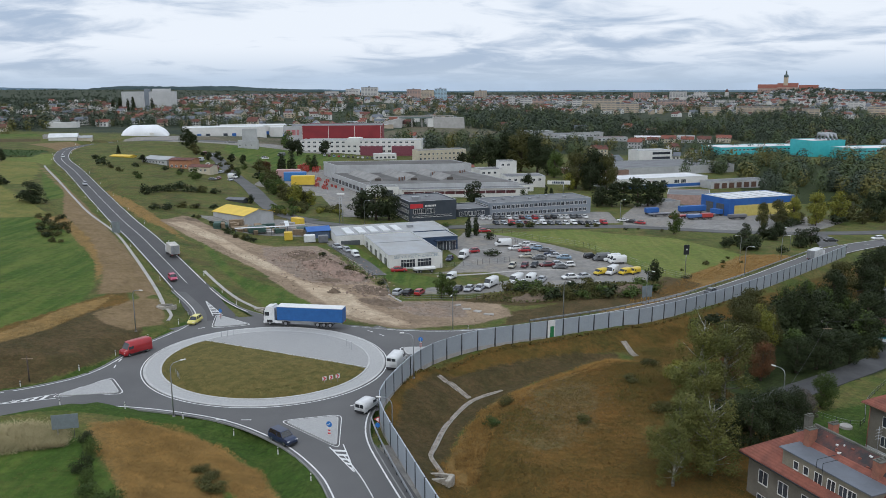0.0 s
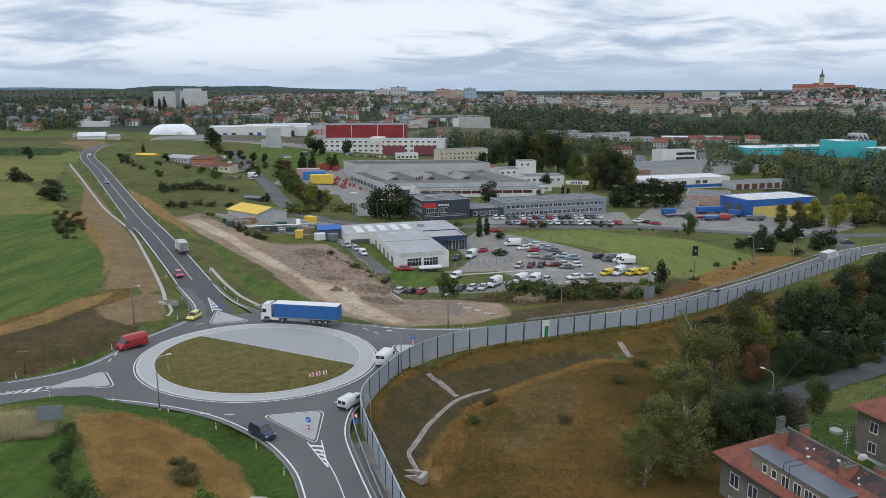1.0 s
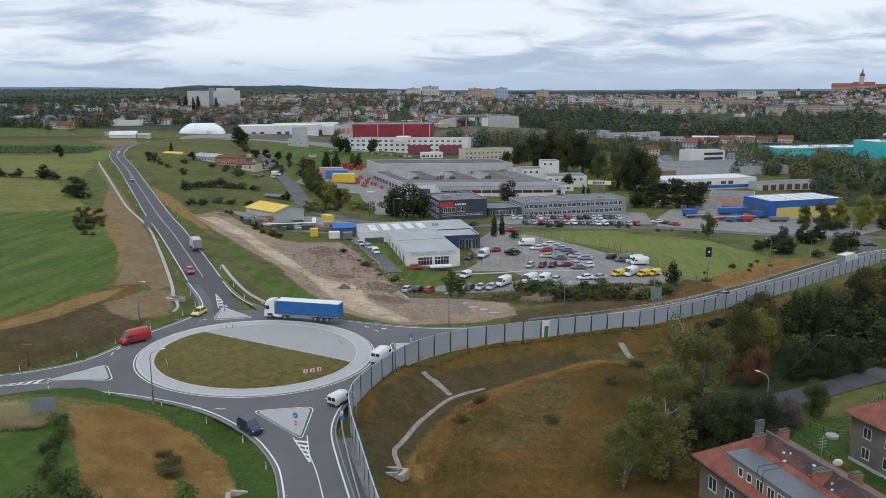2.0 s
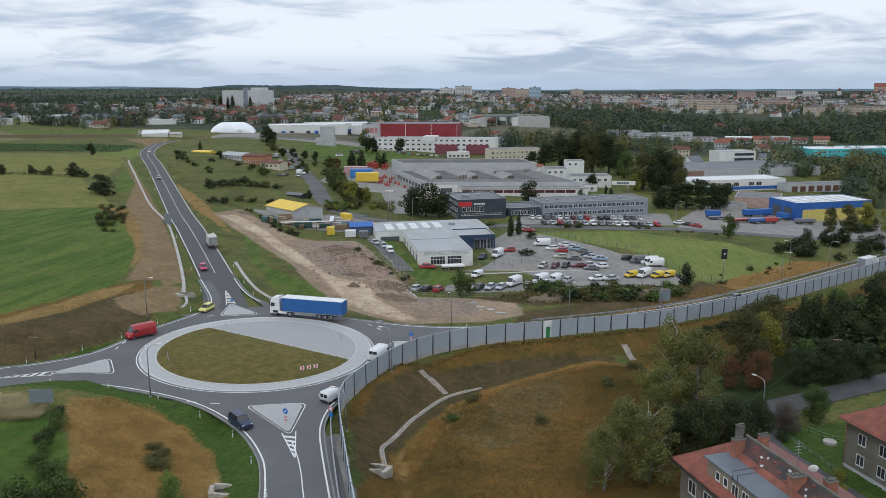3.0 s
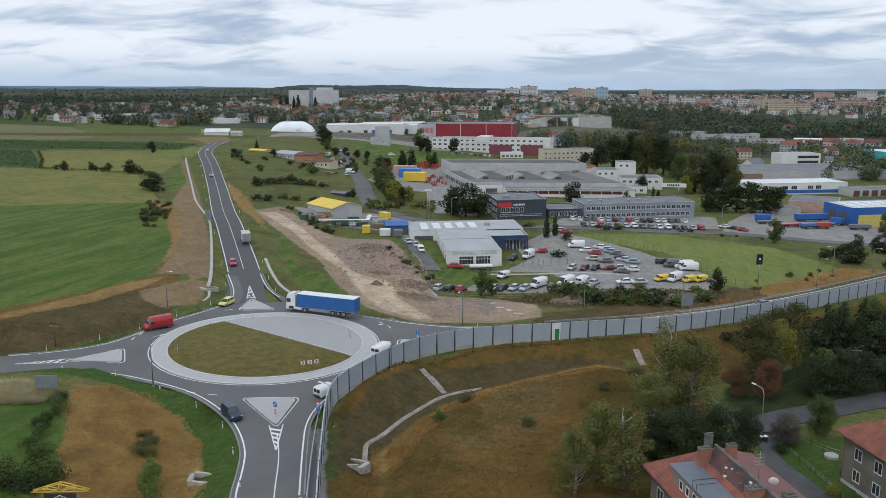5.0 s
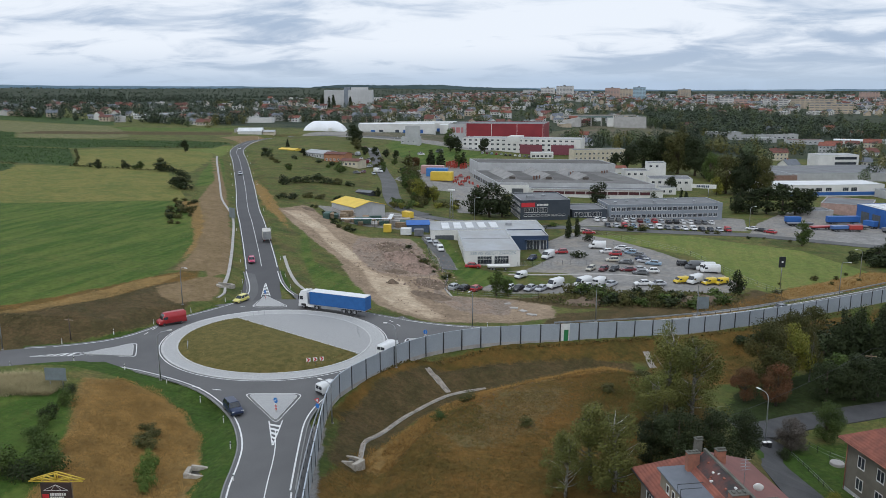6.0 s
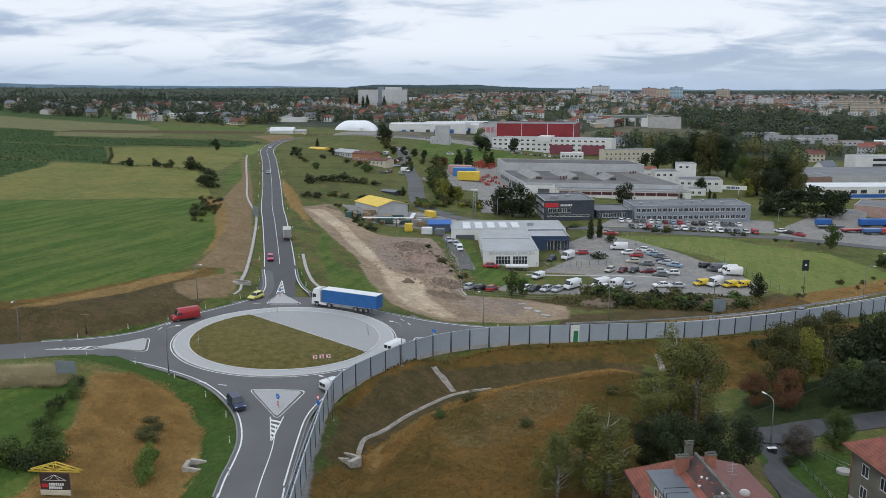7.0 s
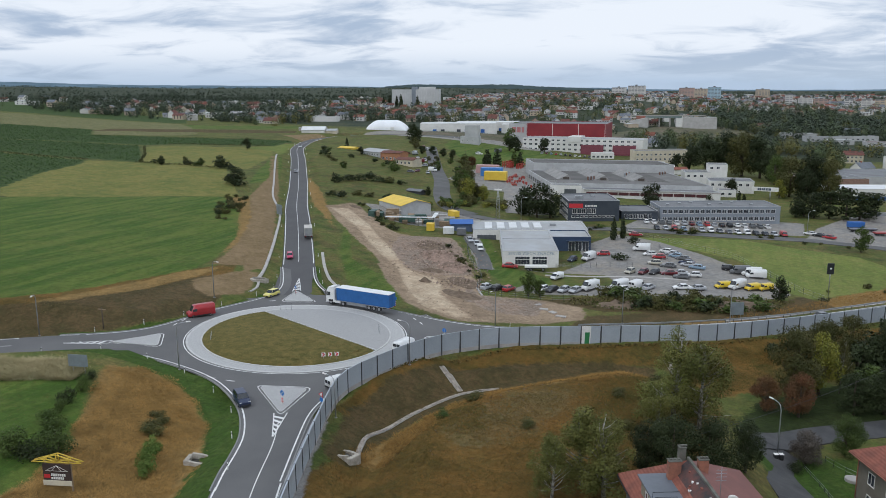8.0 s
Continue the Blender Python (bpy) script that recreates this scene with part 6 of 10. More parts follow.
def block(parent, x0, y0, W, D, h, wall, roof, parapet=0.35, z0=-2.0, name="wall", roof_drop=0.3):
    """A flat-roofed block: walls, a parapet with a coping, a roof deck inside it."""
    bm = boxes((x0, y0, z0, x0 + W, y0 + D, h - roof_drop - 0.05))
    for b in ((x0, y0, h - roof_drop - 0.05, x0 + W, y0 + 0.3, h), (x0, y0 + D - 0.3, h - roof_drop - 0.05, x0 + W, y0 + D, h), (x0, y0 + 0.3, h - roof_drop - 0.05, x0 + 0.3, y0 + D - 0.3, h), (x0 + W - 0.3, y0 + 0.3, h - roof_drop - 0.05, x0 + W, y0 + D - 0.3, h)):
        box(bm, *b)
    w = part(name, bm, wall, parent)
    part("roof_deck", boxes((x0 + 0.3, y0 + 0.3, h - roof_drop - 0.05, x0 + W - 0.3, y0 + D - 0.3, h - roof_drop)), roof, parent)
    e = 0.06
    part("coping", boxes((x0 - e, y0 - e, h, x0 + W + e, y0 + 0.34, h + 0.06), (x0 - e, y0 + D - 0.34, h, x0 + W + e, y0 + D + e, h + 0.06), (x0 - e, y0 + 0.34, h, x0 + 0.34, y0 + D - 0.34, h + 0.06), (x0 + W - 0.34, y0 + 0.34, h, x0 + W + e, y0 + D - 0.34, h + 0.06)), ROOF_PALE, parent)
    return w


def gable_mesh(x0, y0, W, D, h, rise, over=0.4, along="x", thick=0.14):
    """Two roof slopes with thickness; the ridge runs along x or y."""
    bm = bmesh.new()
    if along == "x":
        prof = [(y0 - over, h - over * rise / (D / 2)), (y0 + D / 2, h + rise), (y0 + D + over, h - over * rise / (D / 2))]
        a, b = x0 - over, x0 + W + over
        pt = lambda s, p, dz: (s, p[0], p[1] + dz)
    else:
        prof = [(x0 - over, h - over * rise / (W / 2)), (x0 + W / 2, h + rise), (x0 + W + over, h - over * rise / (W / 2))]
        a, b = y0 - over, y0 + D + over
        pt = lambda s, p, dz: (p[0], s, p[1] + dz)
    for p, q in ((prof[0], prof[1]), (prof[1], prof[2])):
        vs = [bm.verts.new(pt(s, r, dz)) for dz in (0, thick) for s, r in ((a, p), (b, p), (b, q), (a, q))]
        for f in ((0, 1, 2, 3), (4, 5, 6, 7), (0, 1, 5, 4), (1, 2, 6, 5), (2, 3, 7, 6), (3, 0, 4, 7)):
            bm.faces.new([vs[i] for i in f])
    return bm


def gable_walls(x0, y0, W, D, h, rise, along="x", z0=-1.5):
    bm = boxes((x0, y0, z0, x0 + W, y0 + D, h))
    if along == "x":
        ends = [[(x, y0, h), (x, y0 + D, h), (x, y0 + D / 2, h + rise)] for x in (x0 + 0.02, x0 + W - 0.02)]
    else:
        ends = [[(x0, y, h), (x0 + W, y, h), (x0 + W / 2, y, h + rise)] for y in (y0 + 0.02, y0 + D - 0.02)]
    for e in ends:
        bm.faces.new([bm.verts.new(p) for p in e])
    return bm


def text_mesh(words, size, depth=0.02):
    cu = bpy.data.curves.new("lettering", "FONT")
    cu.body, cu.size, cu.extrude = words, size, depth
    ob = new("lettering", cu)
    bpy.context.view_layer.update()
    me = bpy.data.meshes.new_from_object(ob.evaluated_get(bpy.context.evaluated_depsgraph_get()))
    bpy.data.objects.remove(ob)
    return me


def bars_mesh(n, size, rng):
    """Unreadable writing: a row of plain bars."""
    bm = bmesh.new()
    x = 0.0
    for _ in range(n):
        w = size * rng.uniform(0.45, 0.75)
        box(bm, x, -0.02, 0, x + w, 0.02, size)
        x += w + size * 0.22
    return bm


def roof_box(parent, x, y, z, w, d, h, material, name="roof_unit"):
    part(name, boxes((x, y, z, x + w, y + d, z + h), bevel=0.03), material, parent)


# the car workshop
def workshop():
    m, W = frame_of((-15.9, 222.6), (-0.4, 227.5), -6.2)
    b = thing("car_workshop", "white flat-roofed car workshop with a navy showroom wing", "workshop", m)
    block(b, 0, 0, W, 35, 5.1, WHITE_WALL, ROOF_PALE)
    block(b, -9, 35.1, 38.5, 18, 5.0, WHITE_WALL, ROOF_PALE, name="rear_wall")
    block(b, W + 0.05, 23, 12.4, 12, 5.0, NAVY_WALL, ROOF_PALE, name="showroom_wall")
    for s in (3.6, 8.6):
        window(b, "front", s, 1.1, 4.3, 2.4, W, 35, 5)
        part("transom", boxes((s + 0.06, -0.06, 2.55, s + 4.24, 0.02, 2.65)), FRAME, b)
    for s in (2.0, 8.5, 15, 21.5, 28):
        window(b, "left", 35 - s - 3.4, 0.5, 3.2, 3.2, W, 35, 3)
    me = text_mesh("SERVIS VŠECH ZNAČEK", 1.3)
    me.materials.append(mat("pale_blue_letters", (0.30, 0.37, 0.43), None, 0.6))
    part("lettering", me, None, b, "pale blue letters along the front wall", pose(1.6, -0.03, 3.95, 90, 0, 0))
    # glazed entrance and corner window of the showroom
    for s in (5.4, 7.6, 9.8):
        window(b, "front", s, 0.1, 2.0, 3.4, 12.4, 12, 2, W + 0.05, 23)
    window(b, "right", 2.0, 0.6, 2.2, 2.8, 12.4, 12, 2, W + 0.05, 23)
    part("canopy", boxes((W + 4.6, 21.9, 3.7, W + 12.2, 23, 3.95), bevel=0.03), NAVY_WALL, b)
    part("garage_door", boxes((-7.5, 35.02, 0, -1.2, 35.2, 3.2), bevel=0.02), mat("grey_door", (0.10, 0.11, 0.12), None, 0.6), b, "dark sectional garage door")
    for k in range(5):
        part("skylight", boxes((-5 + k * 4.2, 38 + 0.3 * k, 4.7, -2.4 + k * 4.2, 49, 5.15), bevel=0.05), ROOF_WHITE, b)
    part("roof_strip", boxes((0.5, 20.0, 4.79, W - 0.5, 20.5, 4.84)), ROOF_FELT, b)
    roof_box(b, 17.5, 44, 4.7, 2.0, 1.6, 0.9, STEEL)
    for s in (4.0, 11.0):
        part("downpipe", tube_mesh("downpipe", [(-0.08, s, 0), (-0.08, s, 4.8)], [0.06, 0.06], STEEL, 6), None, b)


workshop()


def simple_works(name, label, A, B, D, h, wall, roof, z, rows=(), left=(), category="building", parapet=True):
    m, W = frame_of(A, B, z)
    b = thing(name, label, category, m)
    block(b, 0, 0, W, D, h, wall, roof)
    for zz, w, hh, gap in rows:
        row(b, "front", W, D, zz, w, hh, gap)
    for zz, w, hh, gap in left:
        row(b, "left", W, D, zz, w, hh, gap)
    return b, W


# dark office cube with a red sign, its low annexe, and the long grey office
b, W = simple_works("office_building", "anthracite three-storey office cube with a red corner sign", (-13.3, 306.5), (5.2, 313.5), 22, 8.4, DARK_WALL, ROOF_FELT, -6.3, left=((0.8, 1.6, 1.5, 2.6), (3.4, 1.6, 1.5, 2.6), (6.0, 1.6, 1.2, 2.6)))
for s, n in ((1.6, 3), (7.2, 2)):
    for k in range(n):
        window(b, "front", s + k * 1.75, 3.5, 1.6, 1.9, W, 22, 2)
for s in np.arange(1.2, W - 2, 1.7):
    window(b, "front", float(s), 2.0, 1.4, 0.7, W, 22, 1)
part("sign", boxes((0.2, -0.12, 5.7, 5.6, 0.0, 7.4), bevel=0.02), paint("sign_red", (0.55, 0.03, 0.04), 0.4), b, "red sign panel")
part("sign_writing", bars_mesh(8, 0.75, random.Random(4)), FRAME, b, "row of white letters", pose(6.4, -0.05, 6.1))
roof_box(b, 4, 8, 8.1, 3, 2, 1.1, STEEL)
roof_box(b, 11, 12, 8.1, 1.6, 1.6, 0.8, STEEL)
simple_works("office_annexe", "low anthracite annexe between two office blocks", (5.6, 318), (19, 323), 16, 3.9, DARK_WALL, ROOF_FELT, -6.6, rows=((1.0, 1.5, 1.8, 1.9),))
b, W = simple_works("office_building", "long grey two-storey office building with bands of windows", (19.5, 327), (64.5, 343), 17, 6.6, GREY_WALL, ROOF_FELT, -8.2, rows=((1.0, 1.7, 1.5, 2.15), (4.0, 1.7, 1.5, 2.15)), left=((1.2, 1.6, 1.5, 3.0), (4.1, 1.6, 1.5, 3.0)))
for k in range(7):
    roof_box(b, 4 + k * 5.6, 6 + (k % 3) * 3, 6.3, 1.2, 1.2, 0.7, STEEL)

# the big factory hall with ridge skylights; its plan is a slanted parallelogram
m, W = frame_of((-38, 384.5), (37.5, 393), -6.6)
slant = Matrix.Identity(4)
slant[0][1], slant[1][1] = -0.305, 0.955
b = thing("factory_hall", "large grey factory hall with ridge skylights on a felt roof", "factory", m)


def slanted(bm):
    bmesh.ops.transform(bm, matrix=slant, verts=bm.verts)
    return bm


FELT_DARK = mat("weathered_felt", (0.12, 0.115, 0.108), (0.085, 0.08, 0.075), 0.9, 0, 0.10, 2.0, 0.2)


def hall_block(name, x0, y0, x1, y1, h, wall, roof):
    part(name, slanted(boxes((x0, y0, -2.0, x1, y1, h - 0.35))), wall, b)
    part("parapet", slanted(boxes((x0, y0, h - 0.35, x1, y0 + 0.5, h), (x0, y1 - 0.5, h - 0.35, x1, y1, h), (x0, y0 + 0.5, h - 0.35, x0 + 0.5, y1 - 0.5, h), (x1 - 0.5, y0 + 0.5, h - 0.35, x1, y1 - 0.5, h))), LIGHT_GREY, b)
    part("roof_deck", slanted(boxes((x0 + 0.5, y0 + 0.5, h - 0.35, x1 - 0.5, y1 - 0.5, h - 0.28))), roof, b)


hall_block("wall", 0, 0, W, 59.9, 5.9, LIGHT_GREY, mat("hall_felt", (0.175, 0.17, 0.16), (0.12, 0.115, 0.108), 0.9, 0, 0.12, 2.5, 0.2))
hall_block("rear_wall", 3, 60, W + 3, 86, 9.9, LIGHT_GREY, FELT_DARK)
hall_block("front_wall", 14.5, -9, W, -0.1, 4.3, WHITE_WALL, ROOF_FELT)
hall_block("corner_wall", 0.2, -5, 14.3, -0.1, 5.6, WHITE_WALL, ROOF_FELT)
for x in (7.5, 26.0, 44.5):
    bm = bmesh.new()
    vs = [bm.verts.new(p) for p in ((x, 17, 5.6), (x + 7.0, 17, 5.6), (x + 5.0, 17, 8.2), (x, 55, 5.6), (x + 7.0, 55, 5.6), (x + 5.0, 55, 8.2))]
    for f in ((0, 1, 2), (3, 5, 4), (0, 2, 5, 3), (1, 4, 5, 2), (0, 3, 4, 1)):
        bm.faces.new([vs[i] for i in f])
    part("skylight", slanted(bm), mat("weathered_ridge", (0.29, 0.28, 0.265), (0.2, 0.195, 0.185), 0.85, 0, 0.2, 2.0), b, "pale ridge of roof glazing")
    part("skylight_end", slanted(boxes((x + 2.6, 16.9, 5.8, x + 5.6, 16.98, 7.0))), mat("dark_boarding", (0.09, 0.075, 0.065), None, 0.8), b)
    part("roof_panel", slanted(boxes((x + 7.4, 16, 5.62, x + 17.5, 56, 5.72))), FELT_DARK, b, "dark strip of roofing felt")
part("roof_panel", slanted(boxes((0.9, 16, 5.62, 7.2, 56, 5.72))), FELT_DARK, b, "dark strip of roofing felt")
for k in range(11):  # glazed strip in dark red frames
    part("window_band", slanted(boxes((15.4 + k * 5.0, -9.12, 1.7, 20.0 + k * 5.0, -9.0, 3.1))), mat("dark_red_glazing", (0.13, 0.035, 0.04), (0.05, 0.03, 0.035), 0.3), b, "dark red glazed strip")
part("gate", slanted(boxes((6.0, -5.12, -0.4, 11.6, -5.0, 3.6))), mat("grey_door", (0.10, 0.11, 0.12), None, 0.6), b, "dark workshop gate")
part("string_course", slanted(boxes((14.4, -9.2, 3.6, W + 0.1, -9.0, 4.0))), CONCRETE, b)
VENT = mat("rusty_vent", (0.20, 0.115, 0.085), None, 0.8)
for k in range(16):
    x, y = 3 + (k * 23) % 70, 3 + (k * 17) % 52
    part("roof_vent", slanted(boxes((x, y, 5.6, x + 0.7, y + 0.7, 7.0 + (k % 3) * 0.5), bevel=0.04)), VENT if k % 2 else STEEL, b)
for k in range(9):
    part("side_window", slanted(boxes((-0.1, 4 + k * 6.2, 1.6, 0.0, 8.4 + k * 6.2, 3.6))), GLASS, b)
# white blocks at the hall's side
for A, B, D, h, z in (((21.5, 455), (34.5, 458), 14, 7.0, -8.0), ((34.7, 433), (56.5, 436), 16, 6.0, -8.6), ((33, 462), (43, 463.5), 10, 11.4, -8.4), ((40, 417), (48, 418.5), 8, 3.4, -8.6)):
    simple_works("works_block", "white flat-roofed works block with small windows", A, B, D, h, WHITE_WALL, ROOF_FELT, z, rows=[(h - 2.6, 1.6, 1.3, 3.4)], category="building")

# white three-storey works with the red hall behind
b, W = simple_works("works_building", "long white three-storey works with rows of windows", (-109, 606), (-17, 602), 22, 11.6, WHITE_WALL, ROOF_PALE, -5.6, rows=((2.6, 2.2, 1.5, 4.4), (6.2, 2.2, 1.5, 4.4), (9.4, 2.2, 1.3, 4.4)))
for x in (46, 70):
    part("entrance_bay", boxes((x, -1.5, 0, x + 17, 0, 7.2), bevel=0.05), mat("maroon_cladding", (0.22, 0.06, 0.08), None, 0.6), b, "maroon glazed bay")
part("stair_tower", boxes((36, -0.4, 9, 46, 14, 13.2)), WHITE_WALL, b)
m, W = frame_of((-126, 627), (-48.5, 629), -4.0)
b = thing("red_hall", "tall dark red hall with a white end and a sign", "factory", m)
block(b, 14.6, 0, W - 14.6, 40, 20.0, RED_WALL, ROOF_FELT, name="red_wall")
block(b, 0, 1.5, 14.5, 36, 19.6, LIGHT_GREY, ROOF_FELT)
part("sign_writing", bars_mesh(3, 4.2, random.Random(2)), mat("sign_pale_red", (0.5, 0.2, 0.2), None, 0.6), b, "faded red sign letters", pose(2.4, 1.42, 12.5))
for k in range(4):
    part("seam", boxes((14.8 + k * 20.6, -0.08, 3, 15.1 + k * 20.6, 0, 19.8)), FRAME, b)
simple_works("office_building", "cream two-storey office block with small windows", (-17.4, 557), (16.5, 572), 12, 7.8, CREAM, ROOF_FELT, -6.0, rows=((1.2, 1.4, 1.3, 3.2), (4.4, 1.4, 1.3, 3.2)))
simple_works("gatehouse", "small white gatehouse with a flat roof", (-50, 572), (-34, 575), 8, 4.2, WHITE_WALL, ROOF_WHITE, -6.0, rows=((1.0, 2.0, 1.4, 3.0),))

# blue repair hall and its neighbours
m, W = frame_of((125.6, 344), (160, 356.5), -10.4)
b = thing("repair_hall", "blue sheet-metal repair hall with a white roof", "workshop", m)
block(b, 0, 0, W, 19, 7.6, BLUE_WALL, ROOF_WHITE, roof_drop=0.15)
part("front_cladding", boxes((3, -0.12, -1, W, -0.01, 4.6)), mat("yellow_cladding", (0.62, 0.52, 0.16), (0.52, 0.42, 0.12), 0.6), b, "yellow wall cladding")
for s in (3.0, 10.4):
    part("roller_door", boxes((-0.1, s, 0, -0.01, s + 5.2, 5.0), bevel=0.02), mat("grey_door", (0.10, 0.11, 0.12), None, 0.6), b, "dark roller door")
for k in range(6):
    part("skylight", boxes((2 + k * 5.6, 3, 7.46, 4.4 + k * 5.6, 16, 7.8), bevel=0.05), ROOF_WHITE, b)
b, W = simple_works("warehouse", "long low white warehouse with a blue base", (91, 433), (152, 453), 20, 5.6, WHITE_WALL, ROOF_WHITE, -10.4)
part("blue_band", boxes((12, -0.1, 0.2, W, 0, 1.9)), BLUE_WALL, b)
for s in (28, 33, 42, 46.5):
    window(b, "front", s, 2.2, 3.2, 2.0, W, 20, 3)
simple_works("shed", "pink rendered shed with a flat roof", (109, 382), (128, 376), 22, 4.6, mat("pink_render", (0.50, 0.34, 0.29), None, 0.9), ROOF_FELT, -10.2, category="shed")
simple_works("shed", "low grey concrete shed", (100, 366), (112, 370), 10, 3.0, CONCRETE, ROOF_FELT, -10.2, category="shed")
b, W = simple_works("garage_row", "row of low garages with brown doors", (150, 440), (186, 452), 10, 4.0, LIGHT_GREY, ROOF_FELT, -10.8, category="garage")
for k in range(7):
    part("garage_door", boxes((2 + k * 5, -0.1, 0, 5.4 + k * 5, 0, 3.0), bevel=0.02), mat("brown_door", (0.13, 0.07, 0.05), None, 0.7), b)
simple_works("warehouse", "wide low concrete warehouse with a flat grey roof", (108, 505), (196, 532), 46, 5.4, LIGHT_GREY, ROOF_FELT, -11.5)
simple_works("warehouse", "low grey warehouse with brick gates", (84, 492), (118, 502), 26, 4.6, mat("dull_brick", (0.30, 0.19, 0.15), None, 0.9), ROOF_FELT, -11.0)
b, W = simple_works("office_building", "white three-storey office with dark window bands", (142, 575), (168, 582), 16, 11.0, WHITE_WALL, ROOF_PALE, -11.5)
for zz in (1.2, 4.6, 8.0):
    part("window_band", boxes((11, -0.1, zz, W - 1.5, 0, zz + 1.7)), GLASS, b)
# teal swimming-hall like complex
for A, B, D, h, lab in (((234, 668), (312, 688), 30, 7.2, "long low teal hall with a white roof"), ((304, 655), (336, 664), 26, 13.5, "tall teal block with a flat roof"), ((322, 622), (372, 634), 26, 9.6, "teal two-storey hall with a white roof")):
    b, W = simple_works("teal_hall", lab, A, B, D, h, TEAL_WALL, ROOF_WHITE, -13.0, rows=((h - 3.0, 2.4, 1.2, 4.0),) if h < 12 else ())
    if h > 12:
        for k in range(3):
            part("roof_duct", tube_mesh("duct", [(18 + 4 * k, 2, 13), (18 + 4 * k, 4, 18), (18 + 4 * k, 14, 18), (18 + 4 * k, 17, 13)], [1.4] * 4, STEEL, 8), None, b, "silver roof duct")

# concrete tower, tent hall, white depots and silo at the head of the valley
m, W = frame_of((-146.5, 566), (-132.7, 568.5), 0.4)
b = thing("concrete_tower", "pale concrete tower with a broader base", "tower", m)
block(b, 0, 0, W, 12, 8.0, LIGHT_GREY, ROOF_PALE)
block(b, 3.2, 2, 10.2, 9, 16.0, LIGHT_GREY, ROOF_PALE, name="upper_wall", z0=7.9)
row(b, "front", W, 12, 4.5, 1.0, 0.9, 4.0)


def tent_hall(A, B, D, z, h, material, label):
    m, W = frame_of(A, B, z)
    b = thing("tent_hall", label, "hall", m)
    n, k = 14, 18
    vs, fs = [], []
    for i in range(k + 1):
        x = W * i / k
        t = i / k
        hh = h * min(1.0, (4 * t) ** 0.45, (4 * (1 - t)) ** 0.45) if 0 < t < 1 else 0.3
        for j in range(n + 1):
            a = math.pi * j / n
            vs.append((x, D / 2 - D / 2 * math.cos(a), -0.5 + hh * math.sin(a) ** 0.8))
    for i in range(k):
        for j in range(n):
            q = i * (n + 1) + j
            fs.append((q, q + n + 1, q + n + 2, q + 1))
    part("membrane", mesh_of("membrane", vs, fs, material, smooth=True), None, b)
    part("entrance", boxes((W * 0.62, -1.2, 0, W * 0.7, 1.5, 3.2), bevel=0.05), WHITE_WALL, b)


tent_hall((-258, 634), (-222, 644), 24, 7.2, 9.4, mat("white_membrane", (0.76, 0.77, 0.78), (0.70, 0.71, 0.72), 0.5, 0, 0.1, 1.0), "white air-supported sports hall")
for A, B, D, h, z, w in (((-214, 655), (-150, 676), 30, 8.6, 4.5, WHITE_WALL), ((-150, 690), (-112, 700), 30, 9.0, 2.5, WHITE_WALL), ((-196, 700), (-140, 716), 26, 9.0, 3.5, WHITE_WALL)):
    b, W = simple_works("depot", "long low white depot with dark loading bays", A, B, D, h, w, ROOF_WHITE, z)
    for k in range(int(W / 7) - 1):
        if (k * 5) % 3:
            part("loading_bay", boxes((4 + k * 7, -0.15, 0.5, 7.4 + k * 7, 0, 3.6), bevel=0.02), BLUE_WALL if k % 2 else DARK_WALL, b)
simple_works("shed", "old concrete shed with a brown roof", (-294, 584), (-283, 587), 8, 3.0, CONCRETE, ROOF_FELT, gz(-288, 586) - 0.2, category="shed")
simple_works("shed", "long low white shed with a flat roof beside trees", (-362, 724), (-335, 731), 12, 5.0, WHITE_WALL, ROOF_WHITE, gz(-350, 728) - 0.3, category="shed")
m, W = frame_of((-480, 1200), (-405, 1216), 9.0)
SILO_WALL = mat("silo_concrete", (0.56, 0.56, 0.55), (0.48, 0.48, 0.47), 0.9, 0, 0.05, 0.5)
b = thing("grain_silo", "huge pale concrete grain silo with a lift tower", "silo", m)
block(b, 0, 0, 32, 22, 30, SILO_WALL, ROOF_PALE)
block(b, 39, 0, W - 39, 22, 30, SILO_WALL, ROOF_PALE, name="east_wall")
block(b, 32.1, 1, 6.8, 20, 34, GREY_WALL, ROOF_PALE, name="lift_wall")
block(b, 43, 6, 26, 10, 34, SILO_WALL, ROOF_PALE, name="head_wall", z0=29)
for k in range(9):
    for xo, ww in ((0, 32), (39, W - 39)):
        part("rib", boxes((xo + 0.5 + k * ww / 9, -0.35, 0, xo + 0.5 + k * ww / 9 + 0.5, 0, 29.6)), SILO_WALL, b)


# house-like sheds
def gabled(name, label, A, B, D, h, rise, wall, roof, z, along="x", category="shed", wins=True, chimney=False):
    m, W = frame_of(A, B, z)
    b = thing(name, label, category, m)
    part("wall", gable_walls(0, 0, W, D, h, rise, along), wall, b)
    part("roof", gable_mesh(0, 0, W, D, h, rise, 0.4, along), roof, b)
    if wins:
        row(b, "front", W, D, 0.9, 1.2, 1.3, 2.6)
        row(b, "left", W, D, 0.9, 1.2, 1.3, 3.0)
    if chimney:
        part("chimney", boxes((W * 0.3, D * 0.42, h, W * 0.3 + 0.7, D * 0.42 + 0.7, h + rise + 0.9), bevel=0.03), BRICK, b)
    return b


